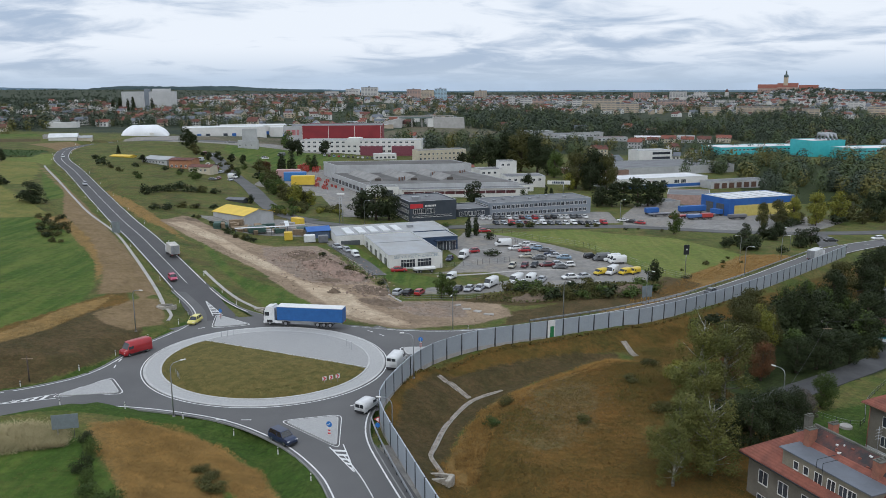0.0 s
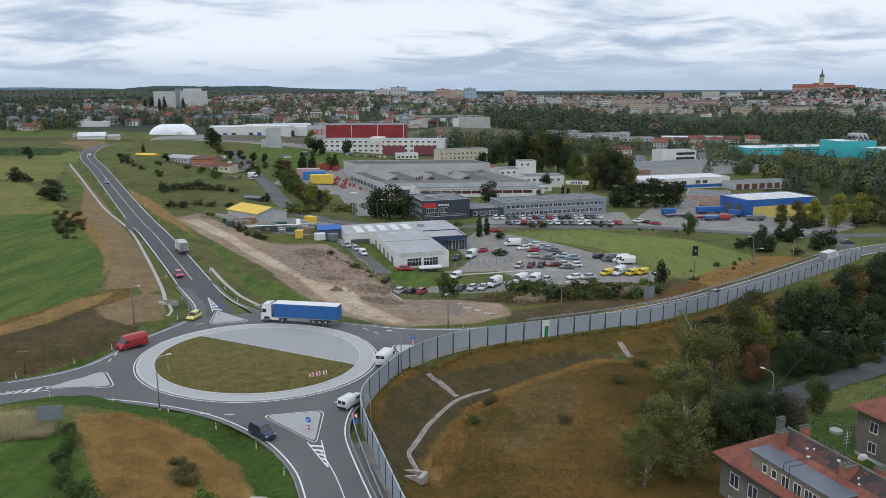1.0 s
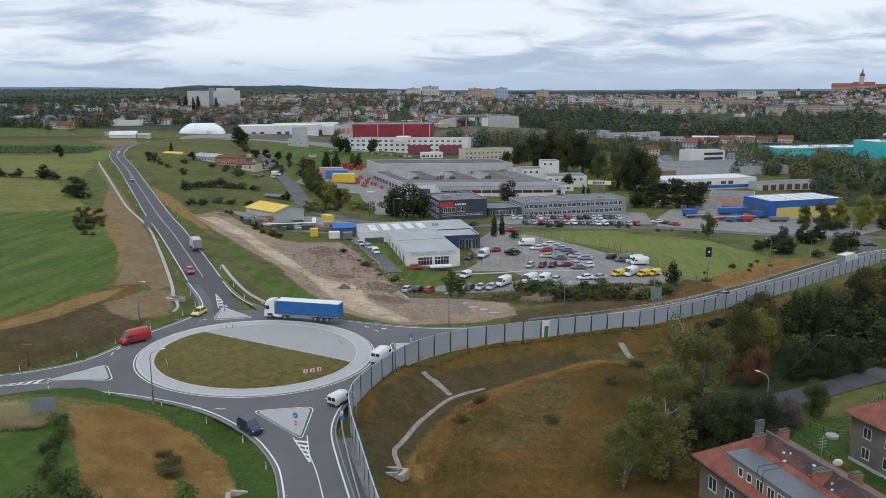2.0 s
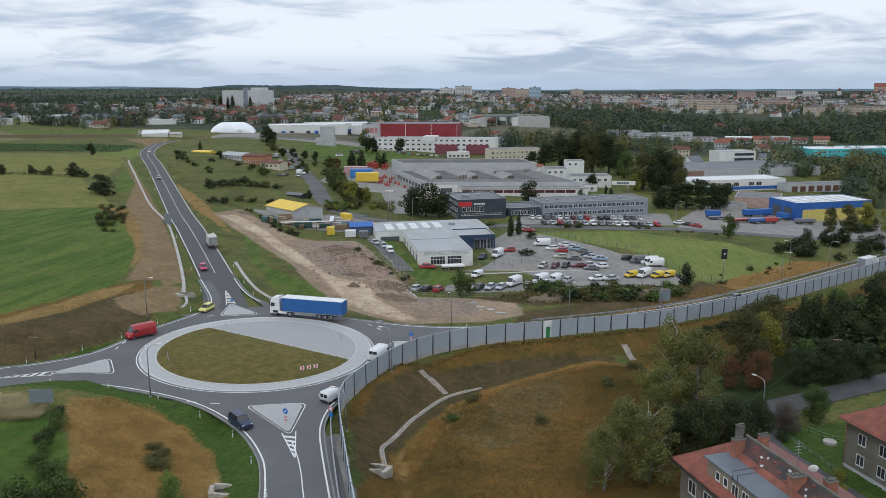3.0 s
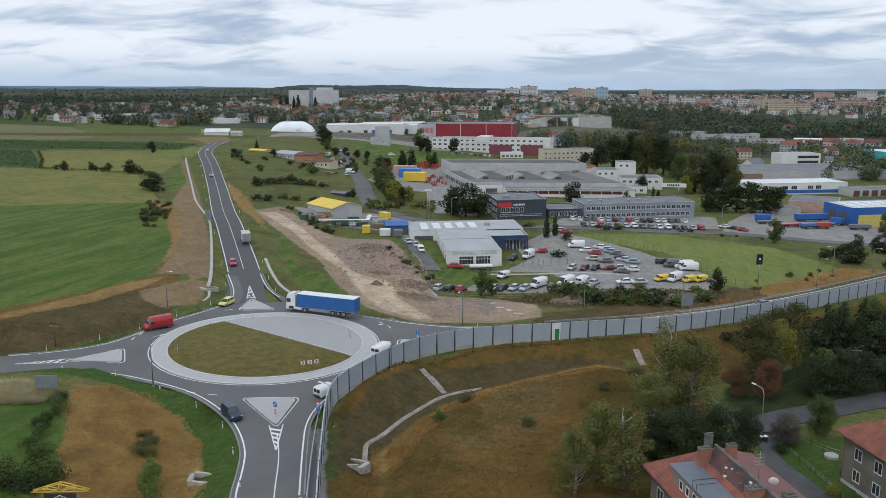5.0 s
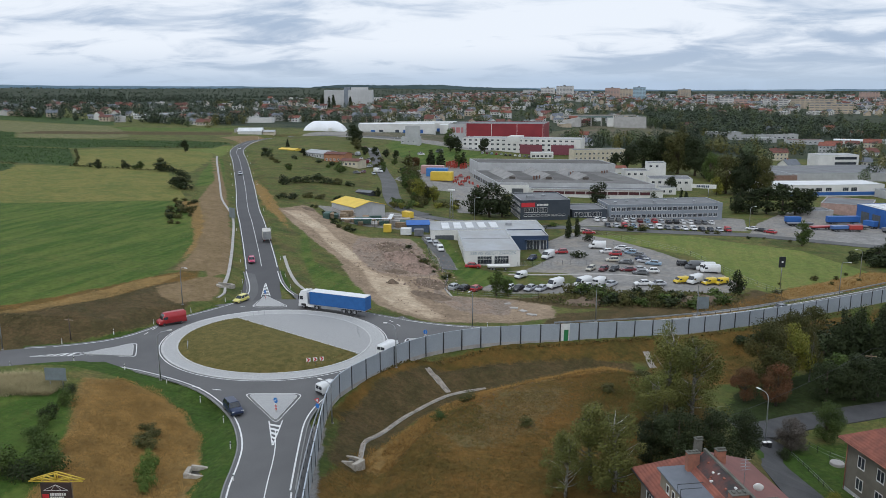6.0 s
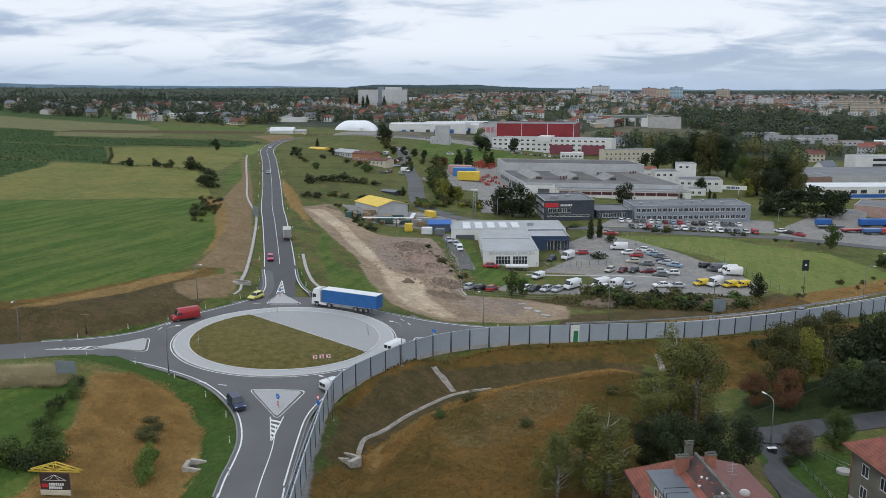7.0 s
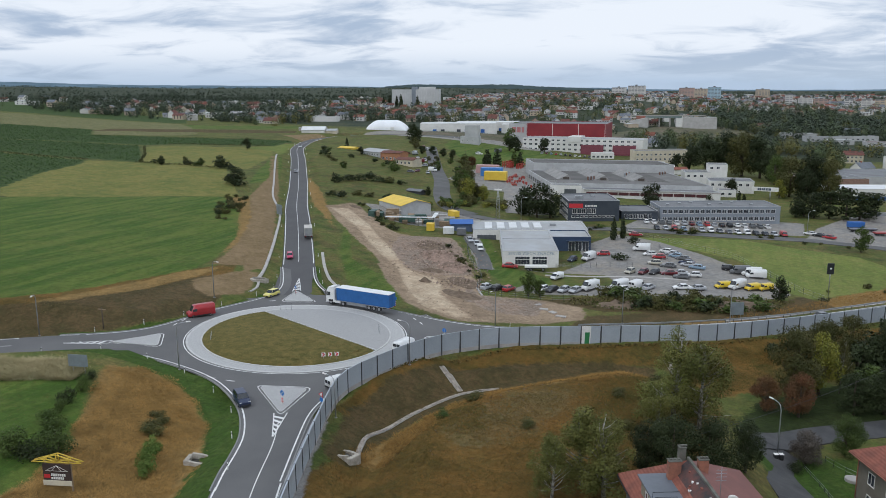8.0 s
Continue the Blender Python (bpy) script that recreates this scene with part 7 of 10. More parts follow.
gabled("yellow_roofed_shed", "grey shed with a bright yellow sheet roof in a builder's yard", (-84.6, 286.5), (-70.4, 275.0), 13.0, 3.4, 1.7, LIGHT_GREY, YELLOW_ROOF, -1.4, wins=False)
gabled("blue_shed", "small shed with a blue sheet roof", (-45.6, 261.0), (-38.6, 263.6), 6.0, 2.5, 1.0, mat("dull_blue_board", (0.10, 0.14, 0.22), None, 0.8), BLUE_WALL, -3.6, wins=False)
gabled("workshop_shed", "long shed with a pale sheet roof", (-170, 446), (-152.6, 436), 13, 3.0, 1.3, LIGHT_GREY, ROOF_PALE, 4.0)
gabled("brick_house", "orange-brown house with a red roof", (-149, 429), (-136, 427.5), 10, 4.6, 0.9, mat("orange_render", (0.42, 0.20, 0.11), None, 0.9), TILE_OLD, 3.0, category="house")
gabled("brick_house", "low house with a faded red roof", (-135, 418), (-123, 416), 9, 3.2, 1.0, CREAM, TILE_OLD, 1.8, category="house")
gabled("shed", "small yellow roofed shed in the meadow", (-196, 466), (-183, 462), 6, 1.2, 0.7, YELLOW_ROOF, YELLOW_ROOF, 5.6, wins=False)
gabled("shed", "dark tarpaulin-covered stack in a meadow", (-92, 332), (-84.5, 329.5), 4, 1.1, 0.6, mat("dark_tarpaulin", (0.07, 0.075, 0.085), None, 0.6), mat("grey_tarpaulin", (0.16, 0.165, 0.18), None, 0.6), gz(-88, 331) - 0.1, wins=False)
gabled("shed", "old white shed with a curved pale roof by the road bend", (-281, 566), (-263, 571), 11, 2.6, 2.4, WHITE_WALL, ROOF_WHITE, gz(-272, 569) - 0.2, wins=False)
gabled("shed", "low pale lean-to beside the old white shed", (-262.6, 572), (-254, 574.5), 8, 2.4, 1.2, CREAM, ROOF_PALE, gz(-258, 573) - 0.2, wins=False)
# market stalls and stores behind the hall
for A, B, D, wl, rf in (((-6, 522), (5, 525), 8, WHITE_WALL, ROOF_WHITE), ((10, 500), (20, 503), 7, WHITE_WALL, TILE_RED), ((2, 508), (12, 511), 6, WHITE_WALL, ROOF_WHITE)):
    gabled("store_shed", "small white store with a sheet roof behind the factory", A, B, D, 2.8, 1.2, wl, rf, gz(*A) - 0.1, wins=False)
for A, W2, D, h, rf in (((92, 900), 36, 18, 5.6, ROOF_PALE), ((112, 868), 34, 16, 5.0, ROOF_FELT), ((146, 890), 34, 16, 5.4, ROOF_PALE), ((126, 838), 26, 14, 4.6, ROOF_PALE), ((160, 822), 32, 14, 4.4, TILE_OLD)):
    simple_works("store_shed", "long low pale store among trees in the valley", A, (A[0] + W2, A[1] + W2 * 0.16), D, h, LIGHT_GREY, rf, gz(*A) - 0.3, rows=((1.4, 2.0, 1.4, 4.5),), category="shed")
# allotment sheds among the trees
for A, B, D, h, r, wl, rf in (((82, 168), (88.5, 171), 5, 2.3, 0.6, WHITE_WALL, ROOF_WHITE), ((92, 170), (98, 168), 5, 2.2, 1.2, STUCCO, TILE_OLD), ((98, 163), (105, 165), 5, 2.4, 1.0, WHITE_WALL, ROOF_FELT), ((110, 196), (117, 198), 5, 2.5, 1.0, WOOD, ROOF_FELT), ((104, 178), (111, 177), 5, 2.4, 1.1, CREAM, TILE_RED)):
    gabled("garden_shed", "small garden shed among trees", A, B, D, h, r, wl, rf, gz(*A) - 0.1)


# the two blocks of flats beside the mound
def lean(x, y, z, e):
    return (x, y, z)


def house_a():
    rz = math.degrees(math.atan2(0.38, 0.925))
    # local x across the house, local y along it; the near end is at y = -24
    root = thing("apartment_house", "grey-brown house with a hipped red tile roof and a flat dormer", "house", pose(36.0, 88.2, -6.4, 0, 0, rz))
    W, L, E, Rg = 13.2, 24.0, 10.0, 14.4
    part("wall", boxes((0.5, -L, -1.5, W - 0.5, -0.5, E)), STUCCO, root)
    over = -0.35
    hipx = 5.5
    slope_w = (Rg - E) / hipx

    def roof_piece(name, pts, material, label=""):
        bm = bmesh.new()
        top = [bm.verts.new((x, y, z + 0.16)) for x, y, z in pts]
        low = [bm.verts.new((x, y, z)) for x, y, z in pts]
        bm.faces.new(top)
        bm.faces.new(low[::-1])
        n = len(pts)
        for i in range(n):
            bm.faces.new((low[i], low[(i + 1) % n], top[(i + 1) % n], top[i]))
        return part(name, bm, material, root, label)
    roof_piece("roof", [(over, -over, E), (over, -L, E), (hipx, -L, Rg), (hipx, -5.5, Rg)], TILE_RED)
    roof_piece("roof", [(over, -over, E), (hipx, -5.5, Rg), (W - over, -over, E)], TILE_RED)
    roof_piece("roof", [(W - over, -over, E), (hipx, -5.5, Rg), (hipx, -L, Rg), (W - over, -L, E)], mat("red_sheet_roof", (0.20, 0.08, 0.065), (0.16, 0.065, 0.055), 0.7, 0, 0.4, 6.0))
    # the flat dormer on the near slope
    TAN = mat("tan_stucco", (0.28, 0.25, 0.19), (0.21, 0.19, 0.145), 0.95, 0, 0.5, 5.0, 0.2)
    d = part("dormer", boxes((0.6, -17.0, E - 0.6, 3.7, -5.4, 12.75)), TAN, root)
    part("dormer_roof", boxes((0.2, -17.3, 12.76, 3.95, -5.1, 12.92), bevel=0.02), ROOF_GREY, d, "grey sheet roof of the dormer")
    fr, pn = window_meshes(0.75, 1.0, 1)
    for s in (7.0, 8.4):
        w = part("window", fr, None, d, m=pose(0.6, -s, 11.0, 0, 0, -90))
    fr2, pn2 = window_meshes(1.1, 1.7, 2)
    for s in (9.9, 11.6, 13.1, 14.2):
        part("window", fr2, None, d, m=pose(0.6, -s, 10.35, 0, 0, -90))
    for s, f in ((7.0, 0), (8.4, 0), (9.9, 1), (11.6, 1), (13.1, 1), (14.2, 1)):
        part("pane", pn2 if f else pn, None, d, m=pose(0.6, -s, 10.35 if f else 11.0, 0, 0, -90))
    # stretch of bare old roof between dormer and ridge wall
    roof_piece("old_roof", [(3.4, -5.6, 12.75), (3.4, -20.0, 12.75), (5.3, -20.0, 14.42), (5.3, -5.6, 14.42)], mat("bare_felt", (0.045, 0.042, 0.042), (0.13, 0.055, 0.045), 0.9, 0, 0.5, 5.0, 0.4, 0.2), "dark bare roof felt with broken old tiles")
    part("ridge_wall", boxes((5.3, -L, 13.2, 5.6, -5.2, 14.8), bevel=0.03), mat("mossy_mortar", (0.15, 0.145, 0.125), (0.085, 0.085, 0.07), 0.95, 0, 0.9, 7.0, 0.4), root, "grey capped wall along the ridge")
    for x, y, w, dd, z1, mt in ((3.0, -6.6, 1.3, 0.7, 14.9, BRICK), (4.6, -5.0, 0.7, 0.7, 15.6, mat("mossy_mortar", (0.15, 0.145, 0.125), None)), (5.9, -7.2, 1.0, 0.7, 15.3, BRICK), (3.4, -15.4, 1.7, 0.9, 14.9, BRICK), (6.3, -17.0, 1.1, 0.9, 14.8, BRICK)):
        c = part("chimney", boxes((x, y, E + 1, x + w, y + dd, z1), bevel=0.02), mt, root, "weathered chimney stack")
        part("chimney_cap", boxes((x - 0.06, y - 0.06, z1, x + w + 0.06, y + dd + 0.06, z1 + 0.10), bevel=0.02), mat("mossy_mortar", (0.15, 0.145, 0.125), None), c)
        for k in range(3):
            part("flue", boxes((x + 0.15 + k * w / 3.2, y + 0.2, z1 + 0.14, x + 0.4 + k * w / 3.2, y + dd - 0.2, z1 + 0.26), bevel=0.02), mat("mossy_mortar", (0.15, 0.145, 0.125), None), c)
    # fallen tiles on the old roof
    rr = random.Random(3)
    for k in range(22):
        y = -rr.uniform(6.5, 18)
        xx = rr.uniform(3.9, 5.0)
        part("loose_tile", boxes((xx, y, 12.85 + (xx - 3.4) * 0.88, xx + rr.uniform(0.15, 0.4), y + rr.uniform(0.15, 0.4), 13.08 + (xx - 3.4) * 0.88)), FRAME if k % 3 == 0 else TILE_RED, root)
    # gutter, windows of the long wall and the end
    part("gutter", tube_mesh("gutter", [(over - 0.05, -over, E - 0.05), (over - 0.05, -L, E - 0.05)], [0.09, 0.09], BLACK_PLASTIC, 6), None, root)
    for zz in (0.8, 3.9, 7.0):
        for s in (2.2, 5.2, 8.6, 12, 15.4, 18.8):
            f3, p3 = window_meshes(1.5, 1.7, 2)
            w = part("window", f3, None, root, m=pose(0.5, -s, zz, 0, 0, -90))
            part("pane", p3, None, w)
        for s in (2, 5.2, 8.6):
            f3, p3 = window_meshes(1.5, 1.7, 2)
            w = part("window", f3, None, root, m=pose(W - 0.5 - s, -0.5, zz, 0, 0, 180))
            part("pane", p3, None, w)
    dish = bmesh.new()
    bmesh.ops.create_uvsphere(dish, u_segments=14, v_segments=8, radius=0.5)
    bmesh.ops.scale(dish, vec=(1, 0.28, 1), verts=dish.verts)
    dish = part("satellite_dish", dish, FRAME, root, "white satellite dish", pose(6.4, -14.6, 15.2, 20, 0, -25))
    part("mast", tube_mesh("mast", [(5.8, -13.0, 13.6), (5.8, -13.0, 17.6)], [0.04, 0.03], STEEL, 5), None, root)
    for k in range(4):
        part("aerial", boxes((5.3, -13.02, 16.2 + k * 0.35, 6.3, -12.98, 16.24 + k * 0.35)), STEEL, root)
    part("handrail", tube_mesh("handrail", [(0.2, -10.4, 12.7), (0.2, -10.4, 13.7), (2.9, -10.4, 13.7)], [0.04] * 3, POST, 5), None, root)
    part("handrail", tube_mesh("handrail", [(0.2, -11.2, 11.0), (0.2, -11.2, 13.6), (2.4, -11.2, 13.6)], [0.04] * 3, POST, 5), None, root)


house_a()


def house_b():
    rz = math.degrees(math.atan2(0.40, 0.915))
    root = thing("apartment_house", "tan rendered house with a hipped red tile roof and white windows", "house", pose(62.2, 109.3, -6.9, 0, 0, rz))
    W, L, E, Rg = 12.5, 22.0, 7.8, 12.2
    part("wall", boxes((0.4, -L, -1.5, W - 0.4, -0.4, E)), STUCCO, root)
    part("plinth", boxes((0.32, -L, -1.5, W - 0.32, -0.32, 1.2)), LIGHT_GREY, root, "pale base course")
    o = -0.45

    def slope(pts):
        bm = bmesh.new()
        top = [bm.verts.new((x, y, z + 0.16)) for x, y, z in pts]
        low = [bm.verts.new((x, y, z)) for x, y, z in pts]
        bm.faces.new(top)
        bm.faces.new(low[::-1])
        for i in range(len(pts)):
            j = (i + 1) % len(pts)
            bm.faces.new((low[i], low[j], top[j], top[i]))
        part("roof", bm, TILE_RED, root)
    c = W / 2
    slope([(o, -o, E), (o, -L, E), (c, -L, Rg), (c, -6, Rg)])
    slope([(o, -o, E), (c, -6, Rg), (W - o, -o, E)])
    slope([(W - o, -o, E), (c, -6, Rg), (c, -L, Rg), (W - o, -L, E)])
    part("gutter", tube_mesh("gutter", [(o - 0.05, -o, E), (o - 0.05, -L, E)], [0.09, 0.09], BRICK, 6), None, root)
    part("downpipe", tube_mesh("downpipe", [(0.3, -0.5, 0), (0.3, -0.5, E)], [0.07, 0.07], BRICK, 6), None, root)
    d = part("dormer", boxes((1.2, -9.6, E + 0.4, 4.5, -7.4, 10.6)), CREAM, root)
    part("dormer_roof", boxes((0.9, -9.9, 10.61, 4.8, -7.1, 10.75)), TILE_OLD, d)
    for zz, hh in ((0.15, 0.8), (2.0, 1.6), (5.0, 1.6)):
        for s in (2.6, 6.2, 9.8, 13.4, 17):
            f3, p3 = window_meshes(1.35, hh, 2)
            w = part("window", f3, None, root, m=pose(0.4 if zz > 1 else 0.32, -s, zz, 0, 0, -90))
            part("pane", p3, None, w)


house_b()

# ---- vehicles ----
def loft(stations, sections):
    """A closed skin through cross-sections: stations x, sections lists of (y, z)."""
    bm = bmesh.new()
    rings = [[bm.verts.new((x, y, z)) for y, z in sec] for x, sec in zip(stations, sections)]
    for a, b in zip(rings[:-1], rings[1:]):
        n = len(a)
        for i in range(n):
            bm.faces.new((a[i], a[(i + 1) % n], b[(i + 1) % n], b[i]))
    bm.faces.new(rings[0][::-1])
    bm.faces.new(rings[-1])
    return bm


def hull(w, z0, z1, tuck=0.9):
    """A cross-section of half width w with rounded shoulders."""
    zm = z0 + (z1 - z0) * 0.6
    return [(-w * 0.94, z0), (-w, z0 + 0.12), (-w, zm), (-w * tuck, z1), (0, z1 + 0.015), (w * tuck, z1), (w, zm), (w, z0 + 0.12), (w * 0.94, z0)]


WHEEL = {}


def wheel(parent, x, y, r, width=0.22):
    key = (round(r, 2), round(width, 2))
    if key not in WHEEL:
        bm = bmesh.new()
        bmesh.ops.create_cone(bm, cap_ends=True, segments=18, radius1=r, radius2=r, depth=width, matrix=Matrix.Rotation(math.pi / 2, 4, "X"))
        bmesh.ops.bevel(bm, geom=[e for e in bm.edges if len(e.link_faces) == 2 and any(len(f.verts) > 4 for f in e.link_faces)], offset=0.03, segments=1, affect="EDGES")
        ty = bpy.data.meshes.new("tyre")
        bm.to_mesh(ty)
        bm.free()
        ty.materials.append(RUBBER)
        bm = bmesh.new()
        bmesh.ops.create_cone(bm, cap_ends=True, segments=14, radius1=r * 0.64, radius2=r * 0.58, depth=width + 0.03, matrix=Matrix.Rotation(math.pi / 2, 4, "X"))
        rm = bpy.data.meshes.new("rim")
        bm.to_mesh(rm)
        bm.free()
        rm.materials.append(RIM)
        WHEEL[key] = (ty, rm)
    ty, rm = WHEEL[key]
    w = part("wheel", ty, None, parent, m=pose(x, y, r))
    part("rim", rm, None, w)


def lamps_of(root, xf, xr, w, z, s=0.16):
    for y in (-w, w):
        part("headlight", boxes((xf - 0.12, y - 0.2, z, xf + 0.02, y + 0.2, z + s), bevel=0.03), LAMP_GLASS, root)
        part("tail_light", boxes((xr - 0.02, y - 0.12, z + 0.1, xr + 0.1, y + 0.12, z + s + 0.2), bevel=0.03), TAIL_RED, root)


def make_car(kind):
    """A car at the origin, heading +x, wheels on z = 0."""
    root = thing("car", "x", "car")
    body_m = paint("car_paint", (0.5, 0.5, 0.5))
    if kind in ("hatch", "sedan", "suv"):
        L, w, belt, top = {"hatch": (4.1, 0.87, 0.92, 1.48), "sedan": (4.65, 0.89, 0.92, 1.45), "suv": (4.5, 0.93, 1.05, 1.68)}[kind]
        f, r = L / 2, -L / 2
        hood = belt - 0.08
        st = [r, r + 0.12, r + 0.6, -0.4, 0.75, f - 0.55, f - 0.12, f]
        tail = belt + (0.02 if kind == "sedan" else 0.05)
        hs = [tail - 0.12, tail, tail, belt, belt, hood, hood - 0.14, hood - 0.24]
        ws = [w * 0.86, w * 0.95, w, w, w, w * 0.98, w * 0.9, w * 0.78]
        part("body", loft(st, [hull(a, 0.24, h) for a, h in zip(ws, hs)]), body_m, root)
        cr = {"hatch": (r + 0.15, r + 0.55, 0.35, 1.05), "sedan": (r + 0.55, r + 1.15, 0.4, 1.15), "suv": (r + 0.1, r + 0.4, 0.45, 1.1)}[kind]
        g = [(-w * 0.93, belt - 0.05), (w * 0.93, belt - 0.05)]

        def sec(wt, z):
            return [(-w * 0.92, belt - 0.06), (-wt, z), (wt, z), (w * 0.92, belt - 0.06)]
        part("glasshouse", loft([cr[0], cr[1], cr[2], cr[3]], [sec(w * 0.9, belt), sec(w * 0.72, top - 0.05), sec(w * 0.72, top - 0.04), sec(w * 0.88, belt)]), CAR_GLASS, root, "dark tinted glass")
        chunks = []
        bm = boxes((cr[1] - 0.05, -w * 0.73, top - 0.07, cr[2] + 0.03, w * 0.73, top), bevel=0.035)
        bm.verts.index_update()
        chunks.append(([tuple(v.co) for v in bm.verts], [[v.index for v in f.verts] for f in bm.faces]))
        bm.free()
        for s in (-1, 1):
            for a, b in (((cr[0] + 0.04, belt), (cr[1], top - 0.05)), ((cr[3] - 0.04, belt), (cr[2], top - 0.05)), ((-0.25, belt), (-0.28, top - 0.05))):
                chunks.append(tube([(a[0], s * w * 0.915, a[1] - 0.04), (b[0], s * w * 0.735, b[1])], [0.045, 0.04], 5))
        rv, rf = join(chunks)
        nr = len(chunks[0][0])
        for k in range(6):  # a gusset joins each pillar to the roof
            q = nr + 12 * k + 5
            near = min(range(nr), key=lambda i: (Vector(rv[i]) - Vector(rv[q])).length)
            rf.append((q, q + 1, near))
        part("roof", mesh_of("roof", rv, rf, body_m), None, root)
        for s in (-1, 1):
            for x in (-L * 0.295, L * 0.305):
                wheel(root, x, s * (w - 0.12), 0.32 if kind != "suv" else 0.36)
        lamps_of(root, f - 0.08, r + 0.04, w * 0.68, hood - 0.3)
        part("bumper", boxes((f - 0.16, -w * 0.8, 0.26, f + 0.03, w * 0.8, 0.46), bevel=0.03), BLACK_PLASTIC, root)
    else:
        L, w, top, belt = {"van": (5.5, 1.0, 2.45, 1.25), "kangoo": (4.3, 0.9, 1.82, 1.05)}[kind]
        f, r = L / 2, -L / 2
        nose = belt - 0.12
        st = [r, r + 0.08, f - 1.75, f - 1.25, f - 0.72, f - 0.1, f]
        hs = [top - 0.05, top, top, top - 0.1, belt + 0.04, nose, nose - 0.3]
        ws = [w * 0.94, w, w, w * 0.98, w * 0.98, w * 0.9, w * 0.8]
        bm = loft(st, [hull(a, 0.3, h, 0.86) for a, h in zip(ws, hs)])
        bmesh.ops.bevel(bm, geom=[e for e in bm.edges if e.is_manifold and e.calc_face_angle(0) > 0.5], offset=0.07, segments=2, affect="EDGES")
        for fc in bm.faces:
            fc.smooth = True
        part("body", bm, body_m, root)
        dz = (top - 0.1 - belt - 0.04) / 0.53
        bm = bmesh.new()
        vs = [bm.verts.new(p) for p in ((f - 0.7, -w * 0.86, belt + 0.09), (f - 0.7, w * 0.86, belt + 0.09), (f - 1.2, w * 0.80, top - 0.14), (f - 1.2, -w * 0.80, top - 0.14))]
        vs2 = [bm.verts.new(v.co + Vector((-0.25, 0, -0.03))) for v in vs]
        for q in ((0, 1, 2, 3), (4, 7, 6, 5), (0, 4, 5, 1), (1, 5, 6, 2), (2, 6, 7, 3), (3, 7, 4, 0)):
            bm.faces.new([(vs + vs2)[i] for i in q])
        part("windscreen", bm, CAR_GLASS, root, "dark windscreen")
        for s in (-1, 1):
            y0, y1 = sorted((s * (w * 0.985), s * (w + 0.012)))
            part("side_window", boxes((f - 1.85, y0, belt + 0.05, f - 0.95, y1, belt + 0.55 if kind == "van" else top - 0.3), bevel=0.01), CAR_GLASS, root)
            for x in (-L * 0.31, L * 0.31):
                wheel(root, x, s * (w - 0.13), 0.35)
        for s in (-1, 1):
            y0, y1 = sorted((s * 0.04, s * w * 0.78))
            part("rear_window", boxes((r - 0.02, y0, top - 0.80, r + 0.05, y1, top - 0.25), bevel=0.02), CAR_GLASS, root)
            y0, y1 = sorted((s * w * 0.97, s * (w + 0.02)))
            part("sill", boxes((r + 0.95, y0, 0.3, f - 0.95, y1, 0.5), bevel=0.01), BLACK_PLASTIC, root)
        part("rear_bumper", boxes((r - 0.06, -w * 0.92, 0.32, r + 0.1, w * 0.92, 0.58), bevel=0.03), BLACK_PLASTIC, root)
        lamps_of(root, f - 0.1, r + 0.03, w * 0.72, nose - 0.4)
        part("bumper", boxes((f - 0.14, -w * 0.84, 0.3, f + 0.04, w * 0.84, 0.55), bevel=0.03), BLACK_PLASTIC, root)
    return root


PAINTS = {"white": (0.72, 0.72, 0.71), "silver": (0.42, 0.43, 0.45), "grey": (0.12, 0.125, 0.13), "black": (0.018, 0.018, 0.02), "blue": (0.022, 0.034, 0.075), "light blue": (0.22, 0.32, 0.42), "red": (0.38, 0.025, 0.03), "dark red": (0.13, 0.015, 0.02), "yellow": (0.68, 0.48, 0.03), "beige": (0.45, 0.42, 0.34), "pink red": (0.5, 0.05, 0.12), "pale yellow": (0.68, 0.60, 0.16), "orange": (0.5, 0.13, 0.04)}
CAR_PROTOS = {}
KIND_WORDS = {"hatch": "hatchback", "sedan": "saloon car", "suv": "tall estate car", "van": "panel van", "kangoo": "small delivery van"}


def car_at(kind, colour, x, y, heading, where="parked on gravel", z=None, group="parked cars"):
    if kind not in CAR_PROTOS:
        CAR_PROTOS[kind] = (make_car(kind), [])
    proto, used = CAR_PROTOS[kind]
    m = pose(x, y, gz(x, y) + 0.02 if z is None else z, 0, 0, heading)
    ob = copy_thing(proto, m) if used else proto
    ob.matrix_basis = m
    used.append(ob)
    body = paint("car_" + colour.replace(" ", "_"), PAINTS[colour], 0.28)
    for ch in ob.children:
        for sl in ch.material_slots:
            if sl.material and (sl.material.name.startswith("car_paint") or ch.name.split(".")[0] in ("body", "roof", "pillar", "mirror") and sl.material.name.startswith("car_") and sl.material != CAR_GLASS):
                sl.link = "OBJECT"
                sl.material = body
    ob.name = "van" if kind in ("van", "kangoo") else "car"
    return tagged(ob, f"{colour} {KIND_WORDS[kind]} {where}", "van" if kind in ("van", "kangoo") else "car", group)


# on the roads
def rz_(x, y):
    return road_z(x, y) + 0.02


